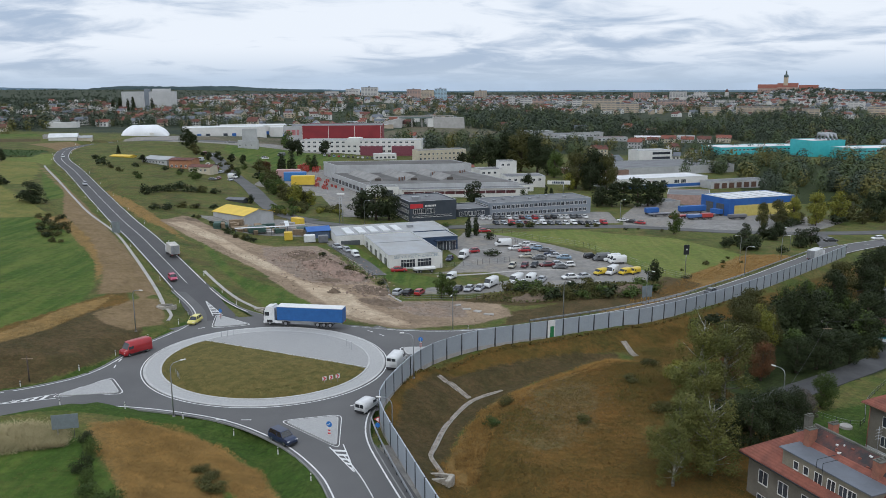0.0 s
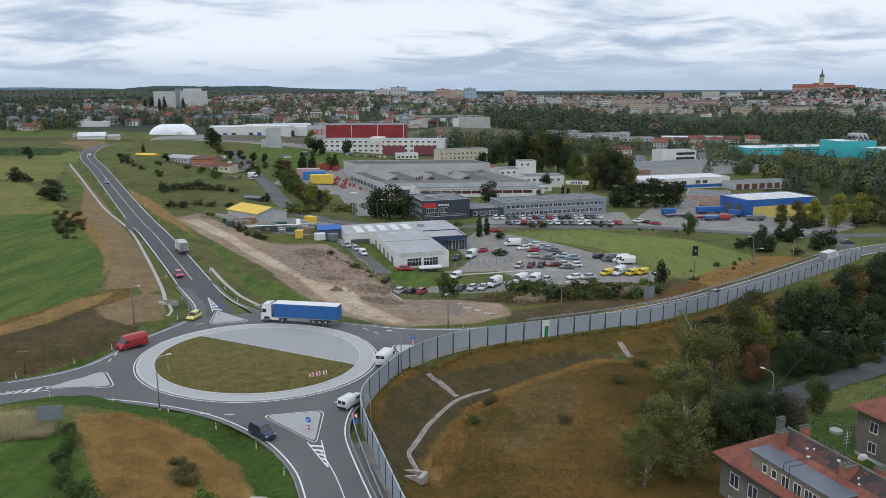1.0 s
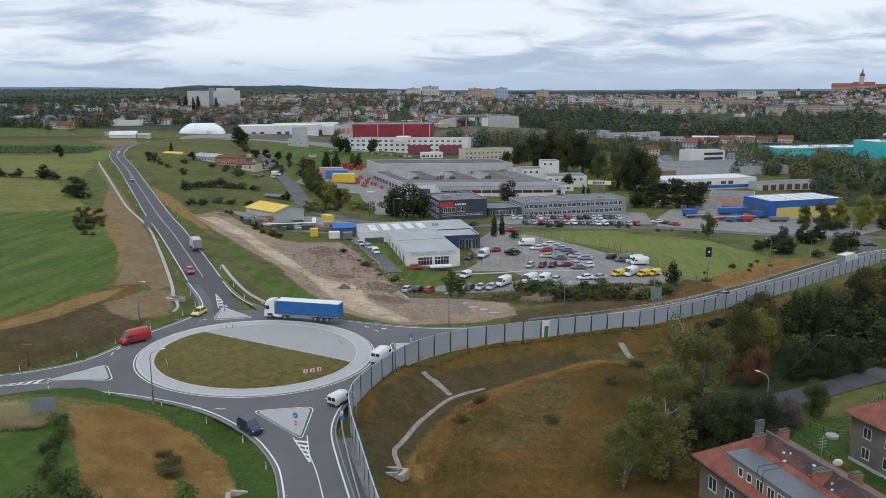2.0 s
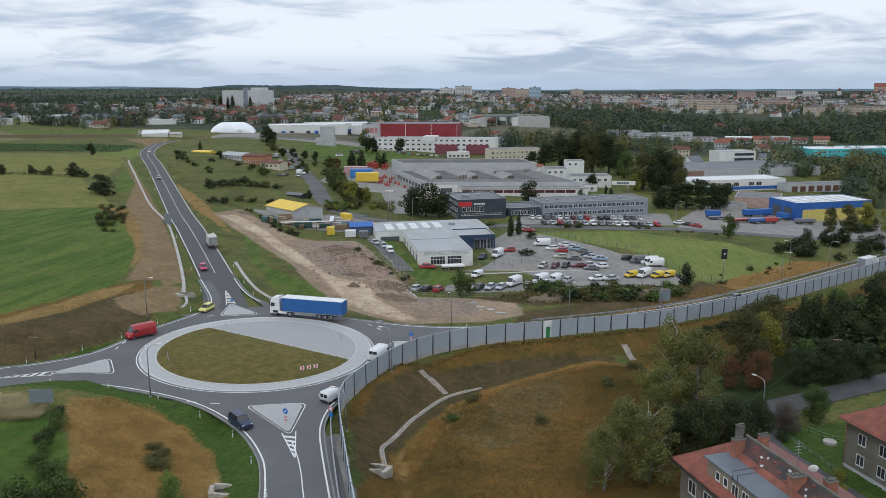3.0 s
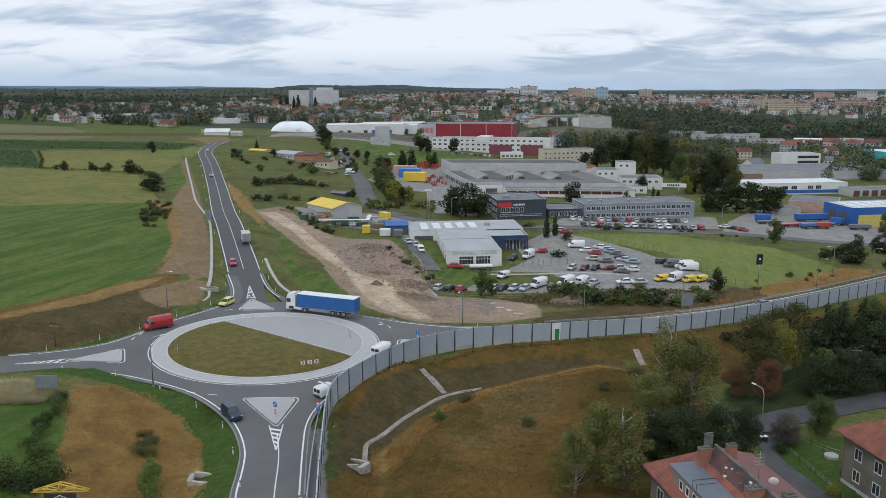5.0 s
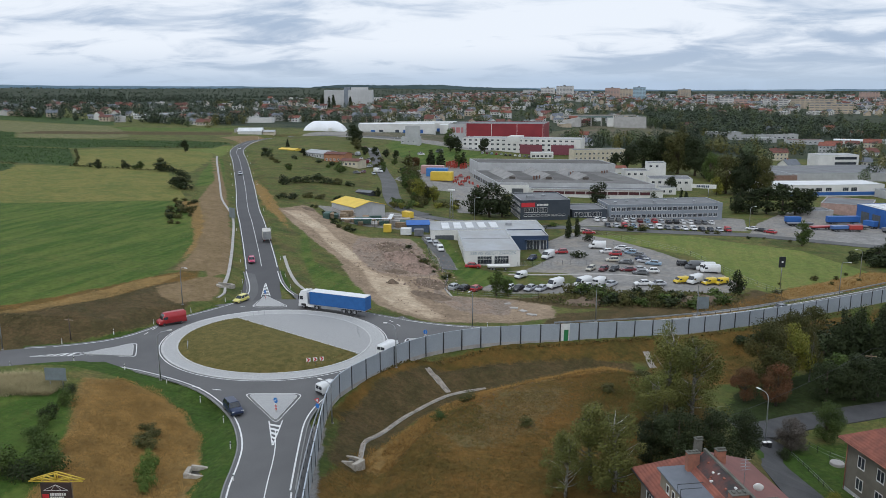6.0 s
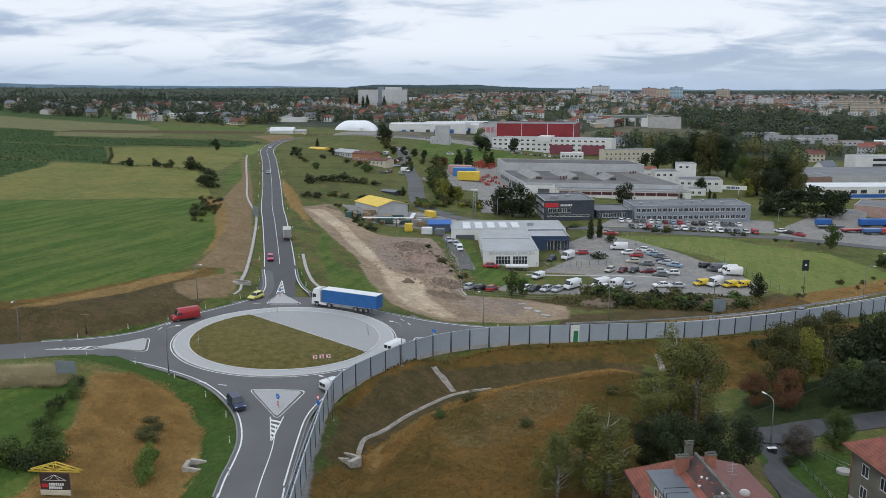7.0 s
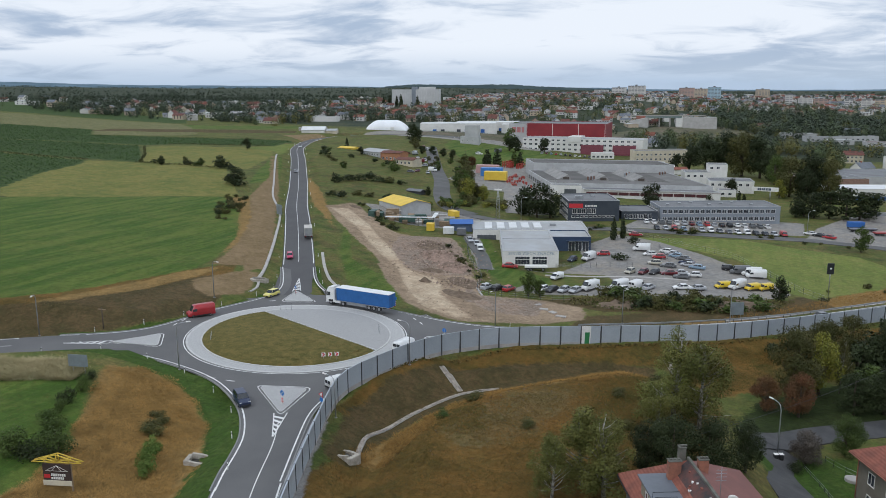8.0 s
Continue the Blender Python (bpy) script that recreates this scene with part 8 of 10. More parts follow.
for kind, col, x, y, hd, where in (
        ("van", "red", -55.1, 134.4, 232, "turning off the roundabout"), ("hatch", "pale yellow", -50.6, 154.0, 262, "arriving at the roundabout"), ("hatch", "pink red", -66.8, 189.0, 300, "on the long straight road"),
        ("suv", "blue", -22.0, 100.0, 318, "leaving the roundabout"), ("kangoo", "white", -11.6, 111.6, 62, "entering the roundabout beside the barrier"), ("van", "white", -8.4, 131.6, 75, "passing behind the barrier"),
        ("sedan", "silver", -160.5, 352.0, 300, "far up the long road"), ("sedan", "white", -222, 462.0, 296, "far up the long road"), ("sedan", "grey", 66.0, 188.5, 42, "on the road behind the barrier"), ("sedan", "black", 131.0, 262.0, 8, "at the crossing"), ("hatch", "white", 150.0, 268.0, 190, "at the crossing")):
    car_at(kind, col, x, y, hd, where, rz_(x, y), "traffic")
# the workshop's car park
for kind, col, x, y, hd in (
        ("van", "white", 19.8, 258.5, 185), ("hatch", "white", 23.0, 252.5, 200), ("hatch", "red", 26.0, 250.0, 185), ("hatch", "white", 27.2, 260.2, 165), ("sedan", "silver", 29.6, 257.6, 168), ("hatch", "light blue", 30.6, 254.6, 168), ("sedan", "grey", 33.0, 252.4, 168),
        ("sedan", "blue", 34.4, 247.0, 168), ("sedan", "silver", 35.0, 243.8, 170), ("sedan", "light blue", 37.6, 241.4, 172), ("hatch", "beige", 25.6, 240.8, 190), ("sedan", "grey", 29.6, 239.6, 185),
        ("hatch", "beige", 20.2, 226.6, 250), ("hatch", "dark red", 23.8, 226.8, 250), ("hatch", "black", 26.8, 227.2, 250), ("sedan", "dark red", 30.6, 228.4, 200), ("sedan", "grey", 34.2, 226.4, 190), ("hatch", "white", 37.2, 230.2, 190), ("sedan", "silver", 33.4, 230.6, 195),
        ("van", "white", 12.6, 205.4, 238), ("van", "white", 19.6, 208.6, 236), ("van", "white", 24.0, 209.6, 66), ("sedan", "silver", 27.0, 210.4, 66), ("hatch", "white", 20.6, 206.0, 236), ("sedan", "white", 35.0, 213.6, 200), ("sedan", "silver", 38.8, 214.6, 205),
        ("hatch", "black", -9.0, 193.6, 70), ("hatch", "red", -6.2, 194.4, 70), ("hatch", "silver", -11.6, 193.0, 70), ("sedan", "black", 3.6, 200.6, 250), ("sedan", "silver", 6.6, 201.4, 250), ("sedan", "silver", 9.4, 202.0, 250), ("hatch", "white", 1.2, 199.8, 250), ("kangoo", "white", 2.0, 214.0, 245),
        ("suv", "black", 46.6, 244.6, 12), ("van", "grey", 49.4, 241.0, 190), ("van", "white", 53.6, 238.2, 190), ("van", "white", 52.4, 240.8, 190), ("kangoo", "yellow", 45.0, 220.8, 215), ("van", "white", 48.6, 222.2, 235), ("kangoo", "yellow", 52.4, 222.6, 222), ("kangoo", "yellow", 55.6, 224.2, 222),
        ("hatch", "blue", 1.8, 237.0, 255), ("van", "white", 6.2, 239.6, 250), ("hatch", "red", 9.4, 247.6, 200), ("sedan", "red", -12.8, 219.4, 10), ("kangoo", "white", -27.0, 236.0, 292), ("hatch", "silver", -30.4, 243.0, 292), ("sedan", "silver", -34.0, 247.0, 300),
        ("sedan", "red", 15.0, 285.0, 10), ("hatch", "beige", 13.5, 287.5, 10)):
    car_at(kind, col, x, y, hd, "in the workshop's car park")
# in front of the offices
cols = ("white", "silver", "black", "grey", "red", "white", "dark red", "black", "white", "silver", "grey", "light blue")
for k in range(17):
    car_at(("hatch", "sedan", "suv")[k % 3], cols[(k * 5) % 12], 15.5 + k * 2.75, 315.0 + k * 0.93, 105, "in a row before the offices", group="office car park")
for k in range(15):
    car_at(("sedan", "hatch", "kangoo", "sedan")[k % 4], cols[(k * 7 + 2) % 12], 20.5 + k * 3.15, 303.5 + k * 0.75, 285 + (k % 2) * 3, "in a row beside the office road", group="office car park")
for k, (x, y) in enumerate(((74, 322), (77, 319.5), (80, 317), (-10, 300), (-13, 316))):
    car_at("sedan", cols[k * 2], x, y, 150, "beside the road", group="office car park")
for k in range(14):
    car_at(("hatch", "sedan")[k % 2], cols[(k * 5 + 1) % 12], -86 + k * 3.4, 574 + k * 0.4, 95, "in the works car park", group="works car park")
for k, (x, y) in enumerate(((-148, 502), (-146, 507), (-152, 505), (-118, 520), (-116, 516), (-112, 548), (-114.6, 401), (-108.9, 402), (-110.6, 414), (-115.4, 394), (-147.7, 467), (-143, 468), (-134.7, 451.7), (-130.3, 453.6), (-127.3, 437), (-121, 428), (-128, 446))):
    car_at(("hatch", "sedan", "van")[k % 3], cols[(k * 3) % 12], x, y, 40 + k * 37, "on a yard by the lane", group="yard cars")
for k in range(9):
    car_at(("hatch", "sedan")[k % 2], cols[(k * 5 + 3) % 12], 232 + k * 3.2, 475 + k * 0.4, 95, "on a far car park", group="far car park")
for x, y in ((57.6, 96.4), (58.8, 93.4)):
    car_at("sedan", "black" if y > 95 else "silver", x, y, 200, "parked beside the house", group="cars beside the house")


# the articulated lorry
def lorry(x, y, heading, z):
    root = thing("articulated_lorry", "white tractor with a long blue curtain-sided trailer on the roundabout", "truck", pose(x, y, z, 0, 0, heading))
    white = paint("lorry_white", PAINTS["white"], 0.35)
    blue = mat("blue_tarpaulin", (0.025, 0.12, 0.34), (0.02, 0.10, 0.29), 0.5, 0, 0.8, 2.0, coords="object")
    cab = part("cab", loft([5.9, 6.1, 7.6, 8.05, 8.2], [hull(1.22, 0.55, 3.5, 0.93), hull(1.24, 0.5, 3.75, 0.93), hull(1.24, 0.45, 3.8, 0.92), hull(1.23, 0.42, 2.9, 0.95), hull(1.15, 0.42, 1.9, 0.95)]), white, root)
    bm = bmesh.new()
    vs = [bm.verts.new(p) for p in ((8.2, -1.1, 1.95), (8.2, 1.1, 1.95), (8.06, 1.05, 2.95), (8.06, -1.05, 2.95), (8.0, -1.1, 1.95), (8.0, 1.1, 1.95), (7.9, 1.05, 2.95), (7.9, -1.05, 2.95))]
    for q in ((0, 1, 2, 3), (4, 7, 6, 5), (0, 4, 5, 1), (1, 5, 6, 2), (2, 6, 7, 3), (3, 7, 4, 0)):
        bm.faces.new([vs[i] for i in q])
    part("windscreen", bm, CAR_GLASS, cab)
    for s in (-1, 1):
        y0, y1 = sorted((s * 1.2, s * 1.26))
        part("side_window", boxes((7.0, y0, 1.95, 7.85, y1, 2.75), bevel=0.02), CAR_GLASS, cab)
        a, b = sorted((s * 1.3, s * 1.5))
        part("mirror", boxes((7.95, a, 2.0, 8.1, b, 2.9), bevel=0.03), BLACK_PLASTIC, cab)
        for xx in (6.9, 3.6):
            wheel(root, xx, s * 1.06, 0.5, 0.32)
        for xx in (-3.1, -4.4, -5.7):
            wheel(root, xx, s * 1.06, 0.5, 0.34)
        a, b = sorted((s * 1.0, s * 1.22))
        part("fuel_tank", boxes((4.4, a, 0.45, 5.9, b, 1.05), bevel=0.05), white, root)
        part("side_guard", boxes((-2.2, a, 0.45, 2.6, b - 0.1 if s > 0 else b, 0.95)), STEEL, root)
    part("grille", boxes((8.1, -0.95, 0.75, 8.23, 0.95, 1.7), bevel=0.03), BLACK_PLASTIC, cab, "dark radiator grille")
    part("sun_visor", boxes((8.02, -1.1, 2.98, 8.3, 1.1, 3.12), bevel=0.03), BLACK_PLASTIC, cab)
    part("front_bumper", boxes((7.95, -1.2, 0.35, 8.3, 1.2, 0.75), bevel=0.06), white, cab)
    for s in (-1, 1):
        a, b = sorted((s * 1.15, s * 1.27))
        part("wheel_arch", boxes((6.3, a, 0.6, 7.5, b, 1.15), bevel=0.05), BLACK_PLASTIC, cab)
        part("pallet_box", boxes((-1.9, min(s * 0.6, s * 1.1), 0.55, 2.4, max(s * 0.6, s * 1.1), 1.0), bevel=0.04), BLACK_PLASTIC, root)
    part("wind_deflector", loft([6.1, 7.4], [hull(1.15, 3.7, 4.0), hull(1.1, 3.7, 3.78)]), white, root)
    part("chassis", boxes((-8.1, -0.5, 0.85, 7.0, 0.5, 1.12)), BLACK_PLASTIC, root)
    t = part("trailer", boxes((-8.25, -1.27, 1.12, 5.35, 1.27, 3.86), bevel=0.05), blue, root, "blue curtain sides")
    part("trailer_roof", boxes((-8.28, -1.29, 3.86, 5.38, 1.29, 4.0), bevel=0.04), white, t, "white roof of the trailer")
    part("trailer_floor", boxes((-8.28, -1.29, 1.0, 5.38, 1.29, 1.12)), STEEL, t)
    for a in (-1.2, 0.02):
        part("rear_door", boxes((-8.32, a, 1.14, -8.26, a + 1.18, 3.8), bevel=0.01), blue, t)
    for k in range(9):
        for s in (-1, 1):
            a, b = sorted((s * 1.272, s * 1.285))
            part("curtain_strap", boxes((-7.6 + k * 1.5, a, 1.14, -7.56 + k * 1.5, b - 0.006, 3.84)), blue, t)
    lamps_of(root, 8.25, -8.3, 0.95, 0.75)


lorry(-28.2, 153.4, 171, -0.45)


def box_lorry(x, y, heading, z, col, label):
    root = thing("box_lorry", label, "truck", pose(x, y, z, 0, 0, heading))
    p = paint("lorry_white", PAINTS["white"], 0.35)
    cab = part("cab", loft([2.0, 2.2, 3.5, 3.9, 4.0], [hull(1.1, 0.5, 2.5), hull(1.12, 0.45, 2.65), hull(1.12, 0.42, 2.6), hull(1.1, 0.42, 1.7), hull(1.0, 0.45, 1.3)]), p, root)
    part("windscreen", boxes((3.62, -0.95, 1.55, 3.8, 0.95, 2.3), bevel=0.05), CAR_GLASS, cab)
    t = part("cargo_box", boxes((-4.2, -1.2, 0.95, 1.8, 1.2, 3.4), bevel=0.05), col, root)
    for y0 in (-1.1, 0.02):
        part("rear_door", boxes((-4.24, y0, 1.0, -4.2, y0 + 1.08, 3.3), bevel=0.01), STEEL, t)
    part("chassis", boxes((-4.1, -0.45, 0.7, 3.2, 0.45, 0.95)), BLACK_PLASTIC, root)
    for s in (-1, 1):
        for xx in (2.9, -2.4):
            wheel(root, xx, s * 1.0, 0.45, 0.28)
    lamps_of(root, 3.95, -4.2, 0.85, 0.6)


box_lorry(-75.2, 214.0, 120, road_z(-75.2, 214) + 0.02, mat("pale_cargo_box", (0.55, 0.52, 0.47), None, 0.6, coords="object"), "white lorry with a pale box body on the straight road")
box_lorry(112.0, 232.0, 43, road_z(112.0, 232.0) + 0.02, mat("white_cargo_box", (0.66, 0.66, 0.64), None, 0.5, coords="object"), "white box lorry behind the noise barrier")


def trailer(x, y, heading, col, L=10.0, h=2.4):
    root = thing("trailer", "parked lorry trailer on a gravel yard", "trailer", pose(x, y, gz(x, y), 0, 0, heading), "parked trailers")
    part("deck", boxes((-L / 2, -1.2, 1.0, L / 2, 1.2, 1.0 + h), bevel=0.04), col, root)
    part("frame", boxes((-L / 2, -0.4, 0.6, L / 2, 0.4, 1.0)), POST, root)
    for s in (-1, 1):
        for xx in (-L * 0.35, -L * 0.22, L * 0.3):
            wheel(root, xx, s * 1.0, 0.45, 0.28)


for x, y, hd, c, L, h in ((112, 352, 15, BLUE_WALL, 13, 2.3), (94, 340, 15, paint("deck_grey", (0.2, 0.2, 0.22)), 10, 0.4), (101, 335, 25, paint("deck_red", (0.35, 0.05, 0.05)), 9, 0.5), (92, 345, 15, BLUE_WALL, 6, 2.0), (108, 334, 20, paint("deck_blue", (0.08, 0.16, 0.36)), 8, 1.2), (115, 341, 12, paint("deck_grey", (0.2, 0.2, 0.22)), 8, 0.4), (113, 335, 10, paint("deck_red2", (0.42, 0.06, 0.05)), 5, 1.6), (121, 346, 130, BLUE_WALL, 5, 2.0), (127, 337, 10, paint("deck_grey", (0.2, 0.2, 0.22)), 8, 1.2)):
    trailer(x, y, hd, c, L, h)

trailer(-5.6, 221.2, 17, FRAME, 6.5, 0.5)

# ---- lanes, yards and roadside things ----
def lane(name, pts, half, material, label, lift=0.14, line=False):
    P = resample(pts, 2.5)
    P = np.c_[P[:, :2], np.zeros(len(P))]
    Nn = normals_of(P)
    v, f = ribbon(P, half, -half, lift, 0.5)
    n = len(P)

    def side(s):  # the lane lies on the slope: each edge at its own height
        q = P[:, :2] + Nn * s
        z = ground_at(q[:, 0], q[:, 1], 0)
        return np.convolve(np.pad(z, 2, "edge"), np.ones(5) / 5, "valid") if n > 10 else z
    for j, s in enumerate((-half, -half, half, half)):
        v[j * n:(j + 1) * n, 2] += side(s)
    return setting(name, [(v, f)], material, label, "road")


lane("road_residential", [(126, 196), (98, 164), (88, 151), (71, 138), (60, 130), (52, 121.5), (44, 114)], 2.5, DRIVE, "worn grey asphalt residential street")
lane("road_courtyard", [(54, 121), (53, 114), (56, 106), (61, 95), (66, 82)], 3.0, DRIVE, "worn asphalt courtyard lane beside the houses", 0.16)
lane("road_lane", [(-153, 522), (-149, 512), (-118.6, 439), (-95.4, 386.5), (-79.2, 343), (-68, 317), (-60, 304), (-50, 297)], 3.9, ASPHALT_OLD, "old patched lane between sheds and trees")
lane("road_works", [(-58, 300), (-44, 293), (-20, 292), (10, 296), (40, 301), (71, 309), (103, 305), (135, 303), (170, 306), (240, 320)], 3.4, ASPHALT_OLD, "old asphalt road along the works", 0.15)
lane("road_crossing", [(128, 252), (136, 270), (142, 290), (145, 304)], 3.6, ASPHALT_OLD, "short link road to the works", 0.15)
lane("road_depot", [(-150, 612), (-190, 610), (-225, 598), (-244, 580)], 5.0, ASPHALT_OLD, "wide road apron before the depots", 0.12)
lane("path_workshop", [(-18, 212), (-23, 226), (-30, 240), (-36, 252)], 2.0, ASPHALT_OLD, "narrow drive beside the workshop")
lane("path_lawn", [(-2, 217), (10, 219), (22, 222), (36, 224)], 0.6, CONCRETE, "pale strip of path on the lawn", 0.1)


def stone_channel(name, pts, width, label, z_from=None, lift=0.2):
    """A shallow drain laid with flat stones."""
    P = resample(pts, 0.7)
    P = np.c_[P[:, :2], ground_at(P[:, 0], P[:, 1], 0)]
    if len(P) > 12:
        P[:, 2] = np.convolve(np.pad(P[:, 2], 3, "edge"), np.ones(7) / 7, "valid")
    Nn = normals_of(P)
    rr = random.Random(9)
    bm_v, bm_f = [], []
    root = thing(name, label, "drain")
    n = max(2, int(width / 0.32))
    for i in range(len(P) - 1):
        for j in range(n):
            a = -width / 2 + j * width / n + 0.02
            b = a + width / n - 0.04
            z = lift - 0.10 * (1 - abs(2 * (j + 0.5) / n - 1)) + rr.uniform(-0.012, 0.012)
            o = len(bm_v)
            for q, t in ((i, 0.03), (i, 0.97)):
                for s in (a, b):
                    p = P[q] * (1 - t) + P[q + 1] * t
                    nn = Nn[q]
                    for dz in (-0.25, 0):
                        bm_v.append((p[0] + nn[0] * s, p[1] + nn[1] * s, p[2] + z + dz))
            bm_f += [(o + 1, o + 3, o + 7, o + 5), (o, o + 1, o + 5, o + 4), (o + 2, o + 6, o + 7, o + 3), (o, o + 2, o + 3, o + 1), (o + 4, o + 5, o + 7, o + 6)]
    ob = part("stone_lining", mesh_of("stone_lining", bm_v, bm_f, RUBBLE), None, root)
    tagged(ob, "flat pale stones laid in rows", kind="stuff")
    bed = part("mortar_bed", mesh_of("bed", *ribbon(P, width / 2 + 0.1, -width / 2 - 0.1, lift - 0.12, 0.3), CONCRETE), None, root)
    return root


stone_channel("drain_channel", CHANNEL, 0.62, "curved drain of pale stones at the foot of the bank")
stone_channel("drain_channel", [(-1.0, 130.4), (1.6, 127.8), (4.2, 125.4)], 1.0, "short stone chute down the bank")
stone_channel("drain_channel", [(36.6, 153.8), (37.4, 151.3), (38.1, 149.0)], 1.0, "short stone chute down the bank")
for nm, pts, w in (("north", [(-206, 408), (-193, 385.6), (-145, 306.5), (-123.4, 271.2), (-103.4, 243.5), (-83.6, 208.7), (-66.5, 176.6), (-60.0, 163.0)], 0.9), ("bend", [(-58.6, 161.0), (-56.2, 156.6), (-55.6, 152.6)], 0.6), ("meadow", [(-61.8, 198.2), (-53.6, 184.4), (-46.6, 174.6), (-41.0, 170.0)], 0.8), ("east", [(46, 177.5), (58, 187), (70, 199), (80, 209), (84, 214)], 0.7)):
    P = resample(pts, 2.0)
    P = np.c_[P[:, :2], ground_at(P[:, 0], P[:, 1], 0)]
    ob = tagged(new("drain_gutter", mesh_of("gutter", *ribbon(P, w / 2, -w / 2, 0.14, 0.4), CONCRETE)), "pale concrete gutter beside the road", "drain", "gutters")


def headwall(x, y, rz, label):
    z = gz(x, y)
    root = thing("culvert_headwall", label, "culvert", pose(x, y, z, 0, 0, rz) @ Matrix.Scale(0.95, 4), "culverts")
    # a horseshoe of pale stone walls; a dark block fills in the mouth's shade
    for sg, far in ((1, 0.35), (-1, 0.0)):
        prev = None
        bm = bmesh.new()
        for k in range(7):
            t = k / 6
            px, py = -1.1 + 3.6 * t, sg * (0.85 + 0.35 * math.sin(t * 2.6)) * (1 - 0.45 * t * t)
            h = 0.62 - 0.42 * t + far * (1 - t)
            ring = [bm.verts.new(q) for q in ((px, py - 0.2, -0.8), (px, py + 0.2, -0.8), (px, py + 0.2, h), (px, py - 0.2, h))]
            if prev:
                for i in range(4):
                    bm.faces.new((prev[i], prev[(i + 1) % 4], ring[(i + 1) % 4], ring[i]))
            else:
                bm.faces.new(ring)
            prev = ring
        bm.faces.new(prev[::-1])
        part("wing_wall", bm, CULVERT, root, "pale rough stone wing wall")
    part("headstone", boxes((-1.75, -1.1, -0.8, -1.05, 1.1, 0.72), bevel=0.10), CULVERT, root)
    part("pipe_mouth", boxes((-1.04, -0.72, -0.8, 2.1, 0.72, 0.16)), HOLLOW_SHADE, root, "dark block coloured as the shaded hollow between the walls")


CULVERT = mat("culvert_stone", (0.46, 0.42, 0.36), (0.30, 0.27, 0.225), 0.9, 0, 1.6, 6.0, 0.6, spec=0.2)
# near-black fill: the shade of the open mouth as a colour
HOLLOW_SHADE = mat("hollow_shade", (0.03, 0.028, 0.024), (0.05, 0.045, 0.036), 0.5, 0, 1.5, 6.0)
headwall(-18.3, 84.4, 16, "rough stone culvert mouth in the grass bank")
headwall(-0.6, 92.6, 158, "rough stone culvert mouth below the barrier")
headwall(-59.2, 161.8, 60, "stone inlet at the end of the gutter")
headwall(-40.6, 169.4, 140, "stone inlet beside the road")


def street_lamp(x, y, h, rz, arm=1.6, z=None):
    z = gz(x, y) if z is None else z
    root = thing("street_lamp", "slender grey steel street lamp with a curved arm", "street lamp", pose(x, y, z - 0.05, 0, 0, rz), "street lamps")
    pts = [(0, 0, 0), (0, 0, h * 0.5), (0, 0, h - 1.0), (0.18, 0, h - 0.4), (0.6, 0, h - 0.08), (arm, 0, h + 0.05)]
    part("pole", tube_mesh("pole", pts, [0.11, 0.09, 0.07, 0.06, 0.055, 0.05], STEEL, 8), None, root)
    part("lamp_head", boxes((arm - 0.05, -0.14, h - 0.03, arm + 0.75, 0.14, h + 0.12), bevel=0.05), FRAME, root, "pale lamp head")
    part("base_plate", boxes((-0.2, -0.2, 0, 0.2, 0.2, 0.12), bevel=0.02), CONCRETE, root)


for x, y, h, rz in ((-39.4, 107.6, 8.2, 40), (-75.2, 112.6, 8.2, -60), (-58.6, 143.8, 8.2, -20), (-5.1, 125.5, 6.6 - gz(-5.1, 125.5), 172), (-7.2, 102.0, 4.9 - gz(-7.2, 102.0), 165), (1.8, 154.6, 8.2, -100), (26, 165.5, 8.2, -60), (47, 177.2, 8.2, -60), (82, 209.5, 8.2, -40), (101, 231, 8.2, -50), (54.0, 118.4, 8.4, 130), (-30.5, 300.0, 9.0, 0), (73, 322, 9.0, 20), (96, 250, 8.2, 200), (120, 268, 8.0, 180)):
    street_lamp(x, y, h, rz)


def post_marker(x, y):
    root = thing("delineator_post", "white plastic roadside marker post with a dark band", "marker post", pose(x, y, gz(x, y) + 0.0), "marker posts")
    part("shaft", boxes((-0.06, -0.05, -0.1, 0.06, 0.05, 1.0), bevel=0.015), FRAME, root)
    part("band", boxes((-0.065, -0.055, 0.68, 0.065, 0.055, 0.86)), BLACK_PLASTIC, root)


for edge, _ in FLARES[:3]:
    P = resample(edge, 1.0)
    Nn = normals_of(P)
    for i in range(6, len(P) - 3, 9):
        s = 1 if np.dot(Nn[i], P[i] - (CX, CY)) > 0 else -1
        post_marker(P[i][0] + s * Nn[i][0] * 0.9, P[i][1] + s * Nn[i][1] * 0.9)
for k in ("north", "west", "south"):
    P, half = LINES[k], ROADS[k][1] + 1.0
    Nn = normals_of(P)
    for i in range(14, len(P) - 2, 8 if k != "north" else 12):
        for s in (-1, 1):
            if k == "south" and s < 0:
                continue
            post_marker(P[i][0] + s * Nn[i][0] * half, P[i][1] + s * Nn[i][1] * half)


def guard_rail(pts, side_z, label):
    P = resample(pts, 2.0)
    root = thing("guard_rail", label, "guard rail")
    P = np.c_[P[:, :2], [side_z(x, y) for x, y in P[:, :2]]]
    part("beam", mesh_of("beam", *ribbon(P, 0.06, -0.06, 0.78, 0.30), STEEL), None, root)
    part("beam", mesh_of("beam", *ribbon(P, 0.10, -0.10, 0.62, 0.06), STEEL), None, root)
    me = bpy.data.meshes.new("post")
    bm = boxes((-0.05, -0.05, -0.3, 0.05, 0.05, 0.74))
    bm.to_mesh(me)
    bm.free()
    me.materials.append(POST)
    for p in P[::1]:
        part("post", me, None, root, m=pose(p[0], p[1], p[2]))


